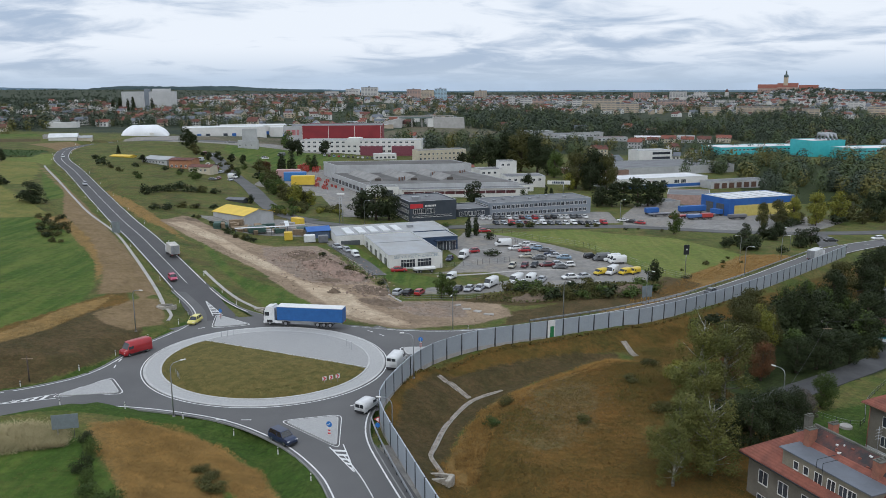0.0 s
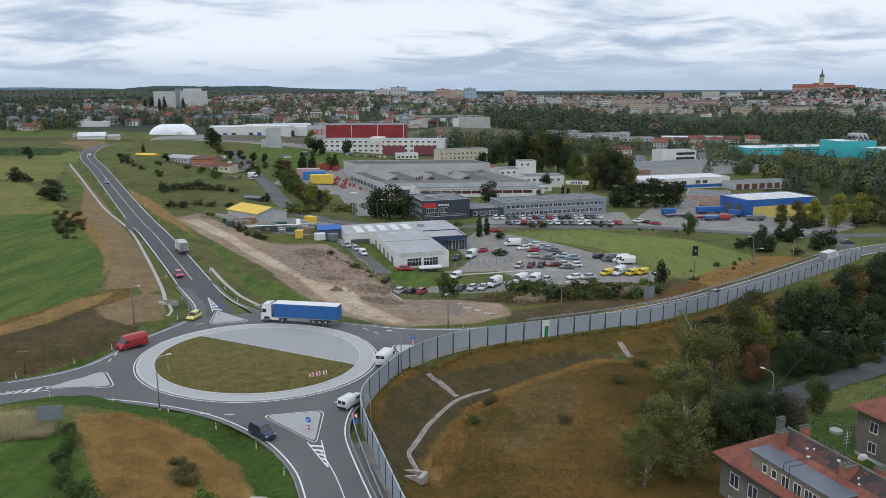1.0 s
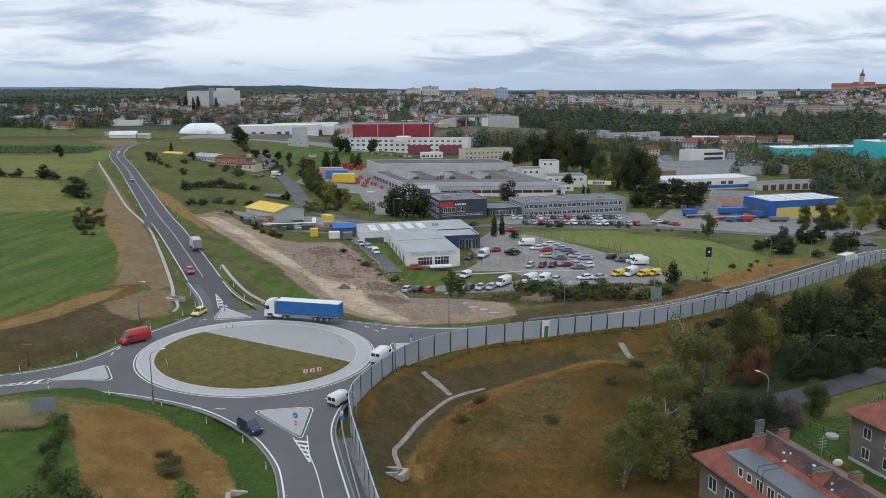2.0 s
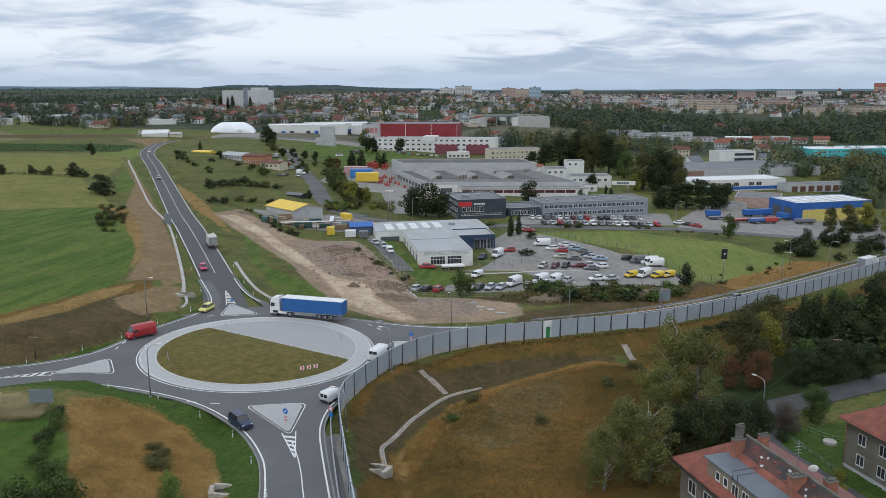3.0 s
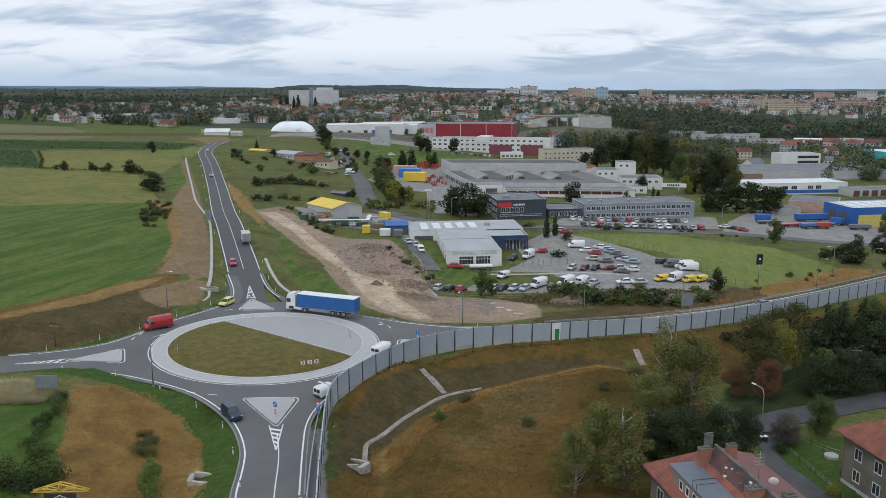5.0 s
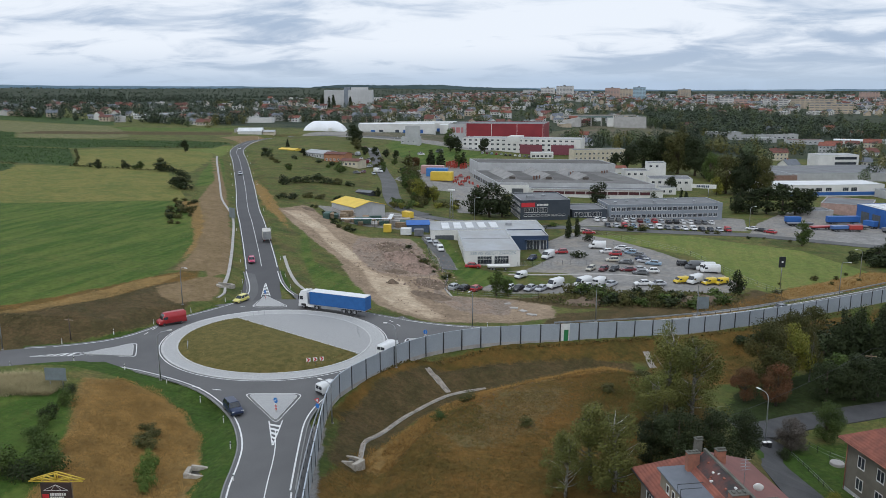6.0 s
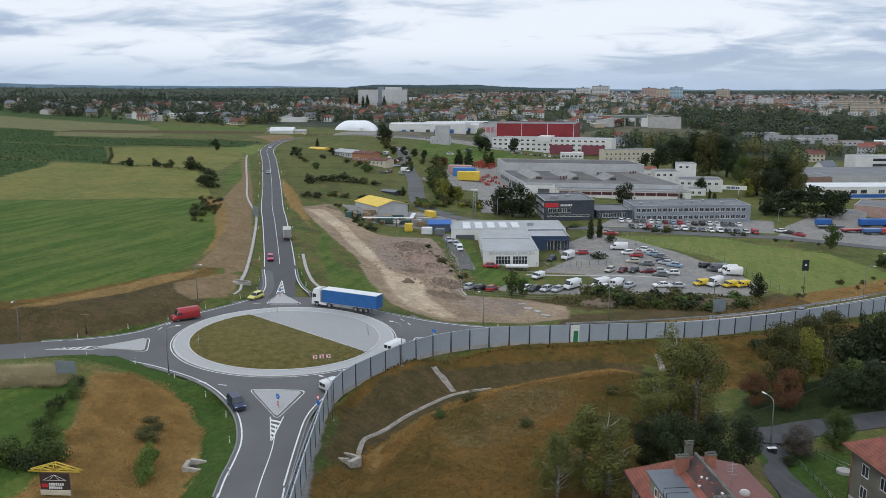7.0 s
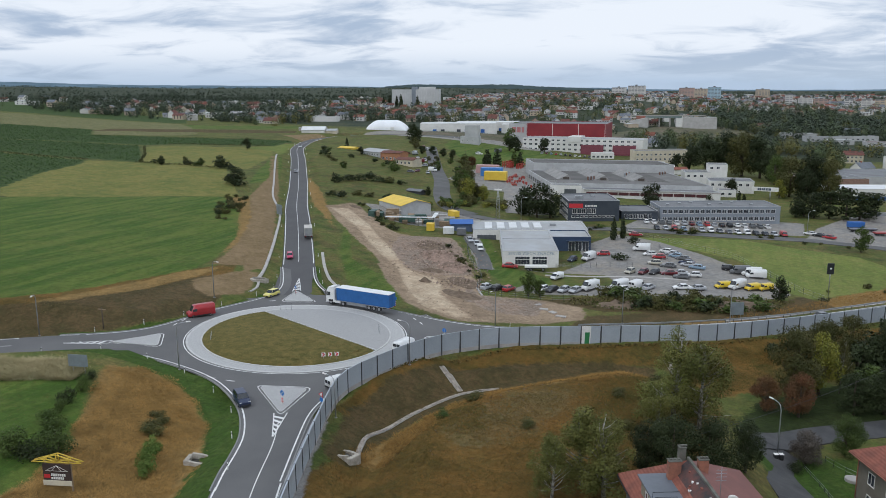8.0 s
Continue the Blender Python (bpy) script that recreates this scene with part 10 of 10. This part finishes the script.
for s in (0, 0.9):
    part("bin", boxes((s, 0, 0, s + 0.7, 0.7, 1.05), bevel=0.05), BLACK_PLASTIC, b)
    part("lid", boxes((s - 0.04, -0.04, 1.05, s + 0.74, 0.74, 1.15), bevel=0.03), FRAME, b)
b = thing("garden_well", "round pale concrete well cover on the lawn", "well cover", pose(63.4, 116.4, gz(63.4, 116.4)))
bm = bmesh.new()
bmesh.ops.create_cone(bm, cap_ends=True, segments=20, radius1=1.0, radius2=0.95, depth=0.5, matrix=Matrix.Translation((0, 0, 0.15)))
part("ring", bm, CONCRETE, b)

# ---- the town in the distance ----
FAR_Z = lambda x, y: float(ground_at(np.array([x]), np.array([y]), 0)[0])


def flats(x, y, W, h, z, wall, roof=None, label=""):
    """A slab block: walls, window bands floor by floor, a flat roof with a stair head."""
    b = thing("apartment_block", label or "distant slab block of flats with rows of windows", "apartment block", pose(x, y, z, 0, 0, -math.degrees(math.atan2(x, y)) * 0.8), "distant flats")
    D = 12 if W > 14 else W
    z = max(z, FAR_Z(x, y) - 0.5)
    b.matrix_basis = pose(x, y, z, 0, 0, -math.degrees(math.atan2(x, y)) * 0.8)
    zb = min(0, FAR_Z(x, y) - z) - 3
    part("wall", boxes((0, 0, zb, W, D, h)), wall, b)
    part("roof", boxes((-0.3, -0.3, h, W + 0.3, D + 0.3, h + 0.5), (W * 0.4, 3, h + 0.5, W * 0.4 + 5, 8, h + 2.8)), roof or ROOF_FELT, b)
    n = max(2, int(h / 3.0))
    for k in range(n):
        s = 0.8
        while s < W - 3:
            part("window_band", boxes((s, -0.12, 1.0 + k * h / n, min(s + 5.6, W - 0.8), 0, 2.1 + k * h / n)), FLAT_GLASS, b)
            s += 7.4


FLAT_GLASS = mat("flat_windows", (0.16, 0.17, 0.185), (0.22, 0.225, 0.235), 0.25, 0, 0.4, 1.0, vary=0.2)
PALE = mat("pale_panel", (0.60, 0.58, 0.55), (0.52, 0.50, 0.47), 0.9, 0, 0.05, 0.4)
BEIGE = mat("beige_panel", (0.52, 0.43, 0.32), (0.44, 0.36, 0.27), 0.9, 0, 0.05, 0.4)
PINKISH = mat("pinkish_panel", (0.50, 0.34, 0.28), (0.42, 0.29, 0.24), 0.9, 0, 0.05, 0.4)
SKYBLUE = mat("light_blue_panel", (0.36, 0.50, 0.58), (0.32, 0.45, 0.53), 0.9, 0, 0.05, 0.4)
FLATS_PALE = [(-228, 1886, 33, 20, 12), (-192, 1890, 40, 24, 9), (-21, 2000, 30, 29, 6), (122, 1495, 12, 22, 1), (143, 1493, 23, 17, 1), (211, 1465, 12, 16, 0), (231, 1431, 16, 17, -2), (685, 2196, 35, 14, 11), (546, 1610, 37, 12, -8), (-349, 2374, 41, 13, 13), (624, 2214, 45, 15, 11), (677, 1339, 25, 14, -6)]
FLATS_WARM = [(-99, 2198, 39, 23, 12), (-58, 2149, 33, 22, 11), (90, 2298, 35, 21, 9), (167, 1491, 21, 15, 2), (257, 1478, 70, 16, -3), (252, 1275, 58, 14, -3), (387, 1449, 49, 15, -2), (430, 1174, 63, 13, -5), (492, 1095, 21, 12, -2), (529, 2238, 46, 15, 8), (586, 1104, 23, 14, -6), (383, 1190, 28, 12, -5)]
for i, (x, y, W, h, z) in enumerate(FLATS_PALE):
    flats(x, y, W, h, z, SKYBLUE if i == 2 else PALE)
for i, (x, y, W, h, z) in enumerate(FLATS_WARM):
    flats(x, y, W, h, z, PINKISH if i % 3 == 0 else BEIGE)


# castle and church on their hill
def castle():
    x, y, z = 838, 2145, 29
    z = FAR_Z(x, y) + 5
    b = thing("hilltop_castle", "pinkish castle and church with red roofs on a wooded hill", "castle", pose(x, y, z - 2, 0, 0, -24))
    for x0, w, h, d in ((0, 60, 15, 20), (48, 50, 18, 22), (100, 46, 13, 20)):
        part("wall", gable_walls(x0, 0, w, d, h, 9), PINKISH, b)
        part("roof", gable_mesh(x0, 0, w, d, h, 9, 0.6), TILE_RED, b)
        for k in range(int(w / 6)):
            part("window", boxes((x0 + 3 + k * 6, -0.2, h * 0.5, x0 + 4.6 + k * 6, 0, h * 0.5 + 3)), GLASS, b)
    t = part("church_tower", boxes((62, 4, 0, 73, 15, 42)), BEIGE, b, "tall square church tower")
    bm = bmesh.new()
    bmesh.ops.create_uvsphere(bm, u_segments=12, v_segments=8, radius=6.2)
    bmesh.ops.translate(bm, vec=(67.5, 9.5, 44), verts=bm.verts)
    part("dome", bm, mat("dark_copper", (0.10, 0.13, 0.12), None, 0.6), t)
    part("spire", tube_mesh("spire", [(67.5, 9.5, 47), (67.5, 9.5, 54), (67.5, 9.5, 62)], [2.4, 2.0, 0.2], mat("dark_copper", (0.10, 0.13, 0.12), None, 0.6), 8), None, t)


castle()
b = thing("chapel_tower", "small pale tower with a pointed red roof on the hill", "tower", pose(760, 2170, FAR_Z(760, 2170) - 1, 0, 0, -18))
part("wall", boxes((0, 0, -2, 10, 10, 18)), PALE, b)
part("roof", tube_mesh("roof", [(5, 5, 18), (5, 5, 27)], [7.4, 0.2], TILE_OLD, 4), None, b)


# the raised motorway ramp behind the works
b = thing("viaduct", "pale concrete viaduct with a steel deck", "bridge", pose(-52, 955, -4, 0, 0, 8) @ Matrix.Diagonal((0.6, 1.0, 1.3, 1.0)))
part("deck", boxes((0, 0, 9, 66, 10, 10.6)), mat("bridge_green", (0.20, 0.26, 0.25), None, 0.6), b)
part("parapet", boxes((-30, -0.3, 10.6, 110, 0, 11.6)), CONCRETE, b)
for x0 in (4, 24, 44):
    part("pier", boxes((x0, 2, -4, x0 + 2, 8, 9)), CONCRETE, b)
part("abutment", boxes((56, 0.5, -4, 68, 10, 10.6)), FRAME, b, "white abutment")
for x0, x1 in ((-40, 4), (68, 130)):
    bm = bmesh.new()
    vs = [bm.verts.new(p) for p in ((x0, -8, -4), (x1, -8, -4), (x1, 0, 9.5), (x0 + (10 if x0 < 0 else 0), 0, 9.5 if x0 > 0 else 6), (x0, 14, -4), (x1, 14, -4), (x1, 10, 9.5), (x0 + (10 if x0 < 0 else 0), 10, 9.5 if x0 > 0 else 6))]
    for f in ((0, 1, 2, 3), (4, 7, 6, 5), (3, 2, 6, 7), (0, 3, 7, 4), (1, 5, 6, 2)):
        bm.faces.new([vs[i] for i in f])
    part("ramp", bm, mat("stone_revetment", (0.33, 0.32, 0.30), (0.27, 0.26, 0.24), 0.95, 0, 0.2, 1.0), b)

WORKS = [(-340, 520), (-340, 740), (-90, 750), (-10, 650), (50, 625), (30, 520), (18, 460), (60, 400), (160, 480), (215, 560), (230, 660), (390, 660), (390, 600), (200, 440), (240, 330), (150, 230), (-60, 290), (-160, 420), (-240, 470), (-270, 520)]
FIELDS = [(-700, -100), (-900, 700), (-420, 660), (-330, 600), (-260, 520), (-190, 380), (-40, 120)]


def scatter(n, d0, d1, a0, a1, rng, gap):
    """Places in the country beyond: even in bearing, thinning with distance, off the works and fields."""
    out = []
    while len(out) < n:
        az, d = rng.uniform(a0, a1, 4000), np.exp(rng.uniform(math.log(d0), math.log(d1), 4000))
        x, y = d * np.sin(np.radians(az)), d * np.cos(np.radians(az))
        ok = (inside(x, y, WORKS) < -gap) & (inside(x, y, FIELDS) < -gap)
        ok &= (np.hypot(x, y - 885) > 82)
        ok &= (np.abs(x - 195) > 115) | (np.abs(y - 815) > 80)  # the stores and houses in the valley
        ok &= (np.hypot(x + 475, y - 745) > 52) & (np.hypot(x + 350, y - 735) > 26)
        clump = np.sin(x / 61) + np.cos(y / 83 + x / 150) + np.sin((x + y) / 37) * 0.6
        ok &= clump + rng.normal(size=4000) * 0.9 > (-0.4 if gap < 5 else -1.5)
        out.extend(np.c_[x, y][ok].tolist())
    return np.array(out[:n])


# woods and garden trees: crowns of leaf clumps
def far_woods(name, n, d0, d1, a0, a1, leafs, size, material, label, seed, h0=6, h1=12, at=None):
    rng = np.random.default_rng(seed)
    P = scatter(n, d0, d1, a0, a1, rng, 4) if at is None else np.array(at)
    n = len(P)
    z = ground_at(P[:, 0], P[:, 1], 0)
    h = rng.uniform(h0, h1, n)
    r = h * rng.uniform(0.3, 0.48, n)
    d = rng.normal(size=(n, leafs, 3))
    d /= np.linalg.norm(d, axis=2)[:, :, None]
    lump = rng.uniform(0.72, 1.08, (n, leafs)) + 0.22 * np.sin(3 * np.arctan2(d[:, :, 1], d[:, :, 0]) + rng.uniform(0, 6, (n, 1)))
    c = np.stack([P[:, 0, None] + d[:, :, 0] * r[:, None] * lump, P[:, 1, None] + d[:, :, 1] * r[:, None] * lump, z[:, None] + h[:, None] * (0.50 + 0.50 * d[:, :, 2] * rng.uniform(0.8, 1.08, (n, leafs)))], -1)
    nn = d + rng.normal(size=d.shape) * 0.2 + (0, 0, 0.55)
    nn /= np.linalg.norm(nn, axis=2)[:, :, None]
    s = (size * (h / 9)[:, None] * rng.uniform(0.7, 1.25, (n, leafs))).ravel()
    v, f = leaf_quads(c.reshape(-1, 3), nn.reshape(-1, 3), s, rng)
    return tagged(new(name, quads_mesh(name, v, f, material)), label, "woods", kind="stuff")


# far leaf colours lifted, the dark one bluer, to carry the haze of distance
FAR_HAZE_DARK = leaves("far_leaf_haze_dark", (0.046, 0.064, 0.044), (0.062, 0.08, 0.05), 0.2, 0)
FAR_GREEN = leaves("far_leaf_green", (0.066, 0.094, 0.042), (0.085, 0.106, 0.048), 0.2, 0)
FAR_OLIVE = leaves("far_leaf_olive", (0.11, 0.112, 0.038), (0.15, 0.135, 0.042), 0.2, 0)
far_woods("woods_dark", 1500, 700, 1700, -24, 36, 84, 0.72, FAR_HAZE_DARK, "dark green trees between the houses of the town", 31)
far_woods("woods_green", 1100, 700, 1700, -24, 36, 84, 0.72, FAR_GREEN, "green trees between the houses of the town", 32)
far_woods("woods_olive", 500, 680, 1500, -30, 36, 84, 0.72, FAR_OLIVE, "yellowing trees between the houses of the town", 33)
far_woods("woods_distant", 7000, 1600, 4300, -56, 38, 24, 1.9, FAR_HAZE_DARK, "dark distant woods on the hills", 34, 5, 8)
far_woods("park_wood", 620, 880, 1170, 1, 36, 96, 0.8, FAR_HAZE_DARK, "dense dark park trees on the slope below the flats", 38, 8, 14)
far_woods("park_wood", 380, 880, 1170, 1, 36, 96, 0.8, FAR_GREEN, "lighter green park trees on the slope below the flats", 39, 8, 13)
far_woods("village_wood", 800, 770, 1600, -56, -22, 84, 0.8, FAR_HAZE_DARK, "dark trees round the village", 36, 7, 13)
far_woods("village_wood", 380, 720, 1600, -56, -22, 84, 0.75, FAR_GREEN, "green garden trees among the village houses", 37, 5, 9)
tall = np.random.default_rng(69).normal(size=(26, 2)) * (120, 60) + (-1160, 1400)
far_woods("tall_trees", 0, 0, 0, 0, 0, 260, 0.55, FAR_HAZE_DARK, "tall dark trees standing above the village", 70, 14, 23, tall)
far_woods("castle_wood", 650, 1900, 2500, 17, 31, 26, 1.8, FAR_HAZE_DARK, "dark wood on the castle hill", 35, 5, 9)


# houses by the thousand, joined
def far_houses(name, n, d0, d1, a0, a1, label, seed):
    rng = np.random.default_rng(seed)
    P = scatter(n, d0, d1, a0, a1, rng, 12)
    wooded = (np.degrees(np.arctan2(P[:, 0], P[:, 1])) > 1) & (np.abs(np.hypot(P[:, 0], P[:, 1]) - 1010) < 170)
    P = P[~wooded]
    z = ground_at(P[:, 0], P[:, 1], 0)
    vs, fs, which = [], [], []
    for (x, y), zz in zip(P, z):
        w, d, h = rng.uniform(7, 13), rng.uniform(6, 9), rng.uniform(2.8, 6.2)
        rise = rng.uniform(1.6, 3.0)
        a = rng.choice((0.3, 1.87)) + rng.normal() * 0.25
        c, s = math.cos(a), math.sin(a)
        flat = rng.random() < 0.14
        if flat:
            w, d, rise = w * 1.8, d * 1.5, 0.3
        pts = [(-w / 2, -d / 2, -2), (w / 2, -d / 2, -2), (w / 2, d / 2, -2), (-w / 2, d / 2, -2), (-w / 2, -d / 2, h), (w / 2, -d / 2, h), (w / 2, d / 2, h), (-w / 2, d / 2, h), (-w / 2, 0, h + rise), (w / 2, 0, h + rise),
               (-w / 2 - 0.4, -d / 2 - 0.5, h - 0.3), (w / 2 + 0.4, -d / 2 - 0.5, h - 0.3), (w / 2 + 0.4, 0, h + rise + 0.15), (-w / 2 - 0.4, 0, h + rise + 0.15), (-w / 2 - 0.4, d / 2 + 0.5, h - 0.3), (w / 2 + 0.4, d / 2 + 0.5, h - 0.3)]
        o = len(vs)
        wall, roof = int(rng.integers(0, 3)), (6 if flat else int(rng.choice((3, 4, 4, 5, 5))))
        faces = [(0, 1, 5, 4), (1, 2, 6, 5), (2, 3, 7, 6), (3, 0, 4, 7), (4, 8, 7), (5, 6, 9), (10, 11, 12, 13), (13, 12, 15, 14)]
        mats_ = [wall] * 6 + [roof] * 2
        for k in range(2):  # upper and lower windows on the two long walls
            for q in range(3):
                u0 = -w / 2 + w * (0.14 + 0.28 * q)
                zz0 = 1.0 + k * h * 0.45
                if zz0 + 1.3 > h:
                    continue
                for sy in (-1, 1):
                    yy = sy * (d / 2 + 0.05)
                    b0 = len(pts)
                    pts += [(u0, yy, zz0), (u0 + 1.3, yy, zz0), (u0 + 1.3, yy, zz0 + 1.3), (u0, yy, zz0 + 1.3)]
                    faces.append((b0, b0 + 1, b0 + 2, b0 + 3))
                    mats_.append(7)
        vs += [(x + px * c - py * s, y + px * s + py * c, zz + pz) for px, py, pz in pts]
        fs += [tuple(i + o for i in f) for f in faces]
        which += mats_
    me = mesh_of(name, vs, fs, [PALE, BEIGE, WHITE_WALL, TILE_RED, TILE_OLD, ROOF_GREY, ROOF_PALE, GLASS], which)
    return tagged(new(name, me), label, "houses", kind="stuff")


far_houses("town_houses", 1050, 820, 1900, -26, 34, "gabled houses of the town with red and grey roofs", 41)
far_houses("village_houses", 120, 760, 1500, -54, -24, "gabled houses of a village among trees", 43)
far_houses("town_houses_distant", 1500, 1500, 2900, -18, 36, "distant gabled houses on the slopes", 42)


# nearer houses, each with its own roof and windows
def cottage(x, y, rz, w, d, h, rise, wall, roof, label):
    b = thing("house", label, "house", pose(x, y, FAR_Z(x, y) - 0.2, 0, 0, rz), "houses at the edge of town")
    part("wall", gable_walls(0, 0, w, d, h, rise), wall, b)
    part("roof", gable_mesh(0, 0, w, d, h, rise, 0.5), roof, b)
    part("chimney", boxes((w * 0.3, d * 0.45, h, w * 0.3 + 0.8, d * 0.45 + 0.8, h + rise + 1.0)), BRICK, b)
    for z0 in ((1.0,) if h < 4 else (1.0, 3.8)):
        for s in np.arange(1.2, w - 2, 2.8):
            fr, pn = window_meshes(1.4, 1.4, 2)
            ob = part("window", fr, None, b, m=pose(float(s), 0, z0))
            part("pane", pn, None, ob)


spots = scatter(34, 560, 980, -50, 34, np.random.default_rng(51), 14)
rc = random.Random(5)
for x, y in spots:
    two = rc.random() < 0.6
    roof, word = rc.choice(((TILE_RED, "red tile"), (TILE_OLD, "dark tile"), (ROOF_GREY, "grey sheet")))
    wall, tone = rc.choice(((WHITE_WALL, "white"), (CREAM, "cream"), (LIGHT_GREY, "pale grey")))
    cottage(float(x), float(y), rc.uniform(-30, 40), rc.uniform(9, 14), rc.uniform(8, 10), 6.2 if two else 3.4, rc.uniform(2.2, 3.6), wall, roof, f"{tone} {'two-storey' if two else 'low'} house with a {word} roof")

for x, y, rz, w, d, h, rise, wall, roof, label in (
        (-670, 934, 24, 20, 11, 5.6, 4.2, WHITE_WALL, TILE_OLD, "large white house with a dark red roof"), (-530, 705, 36, 30, 12, 3.2, 1.4, LIGHT_GREY, ROOF_GREY, "long low shed with a grey sheet roof"),
        (-494, 730, 30, 17, 9, 4.6, 0.8, WHITE_WALL, ROOF_WHITE, "white box-like house with a pale roof"), (-500, 780, 26, 26, 11, 3.4, 1.6, LIGHT_GREY, ROOF_PALE, "long low shed with a pale roof"),
        (-458, 758, 28, 13, 9, 3.2, 2.0, CREAM, TILE_RED, "low cream house with a red tile roof"), (-604, 972, 24, 15, 10, 7.0, 3.6, CREAM, TILE_OLD, "tall cream house with a dark tile roof"),
        (-348, 784, 22, 16, 9, 3.6, 2.2, CREAM, TILE_OLD, "low cream house with a dark tile roof"), (-420, 800, 26, 15, 9, 5.2, 2.6, WHITE_WALL, TILE_RED, "white house with a red tile roof"),
        (186, 786, -8, 13, 9, 3.6, 2.8, CREAM, TILE_RED, "low cream house with a red tile roof"), (205, 800, -14, 11, 9, 3.6, 2.6, WHITE_WALL, TILE_OLD, "low white house with a dark red roof"),
        (222, 808, -10, 14, 9, 4.6, 3.0, CREAM, TILE_RED, "cream house with a red tile roof"), (243, 812, -18, 12, 9, 3.8, 2.6, LIGHT_GREY, TILE_RED, "pale grey house with a red tile roof"),
        (262, 818, -12, 13, 9, 3.6, 2.8, WHITE_WALL, TILE_OLD, "low white house with a dark red roof"), (282, 820, -16, 14, 9, 4.8, 2.8, CREAM, TILE_RED, "cream house with a red tile roof"),
        (205, 850, -10, 28, 12, 3.6, 0.8, WHITE_WALL, ROOF_WHITE, "long low white store with a pale roof"), (246, 858, -12, 24, 12, 3.8, 0.8, LIGHT_GREY, ROOF_PALE, "long low grey store with a pale roof")):
    cottage(x, y, rz, w, d, h, rise, wall, roof, label)

# garden trees among the houses of the valley
rng_garden = np.random.default_rng(66)
gardens = np.c_[rng_garden.uniform(95, 300, 70), rng_garden.uniform(745, 880, 70)]
far_woods("garden_trees", 0, 0, 0, 0, 0, 84, 0.75, FAR_HAZE_DARK, "dark garden trees between the low houses", 67, 4, 8, gardens[::2])
far_woods("garden_trees", 0, 0, 0, 0, 0, 84, 0.75, FAR_GREEN, "green garden trees between the low houses", 68, 4, 7, gardens[1::2])

# tree belts between the works and the town, and round the village
belt = [q for q in scatter(250, 440, 780, -24, 40, np.random.default_rng(61), 3) if math.degrees(math.atan2(*q)) > 17 or np.hypot(*q) > 640]
belt += [q for q in scatter(150, 395, 640, 9, 36, np.random.default_rng(63), 1) if math.degrees(math.atan2(*q)) > 18.5 or 10 < math.degrees(math.atan2(*q)) < 11]
rng_grove = np.random.default_rng(64)
for poly, n in (([(165, 395), (195, 450), (260, 580), (300, 610), (390, 600), (300, 440), (215, 360)], 90), ([(160, 420), (196, 420), (246, 550), (264, 640), (207, 560)], 44)):
    g = rng_grove.uniform((160, 360), (390, 640), (4000, 2))
    belt += g[inside(g[:, 0], g[:, 1], poly) > 0][:n].tolist()
village = scatter(45, 800, 1000, -52, -24, np.random.default_rng(62), 3).tolist()
for k, (tone, material) in enumerate((("green", FAR_GREEN), ("dark green", FAR_HAZE_DARK), ("yellowing olive", FAR_OLIVE))):
    far_woods("tree_belt", 0, 0, 0, 0, 0, 330, 0.5, material, f"{tone} broadleaf trees in the belt behind the works", 71 + k, 8, 15, belt[k::3])
far_woods("village_trees", 0, 0, 0, 0, 0, 150, 0.7, FAR_HAZE_DARK, "dark broadleaf trees at the edge of the village", 75, 7, 13, village)
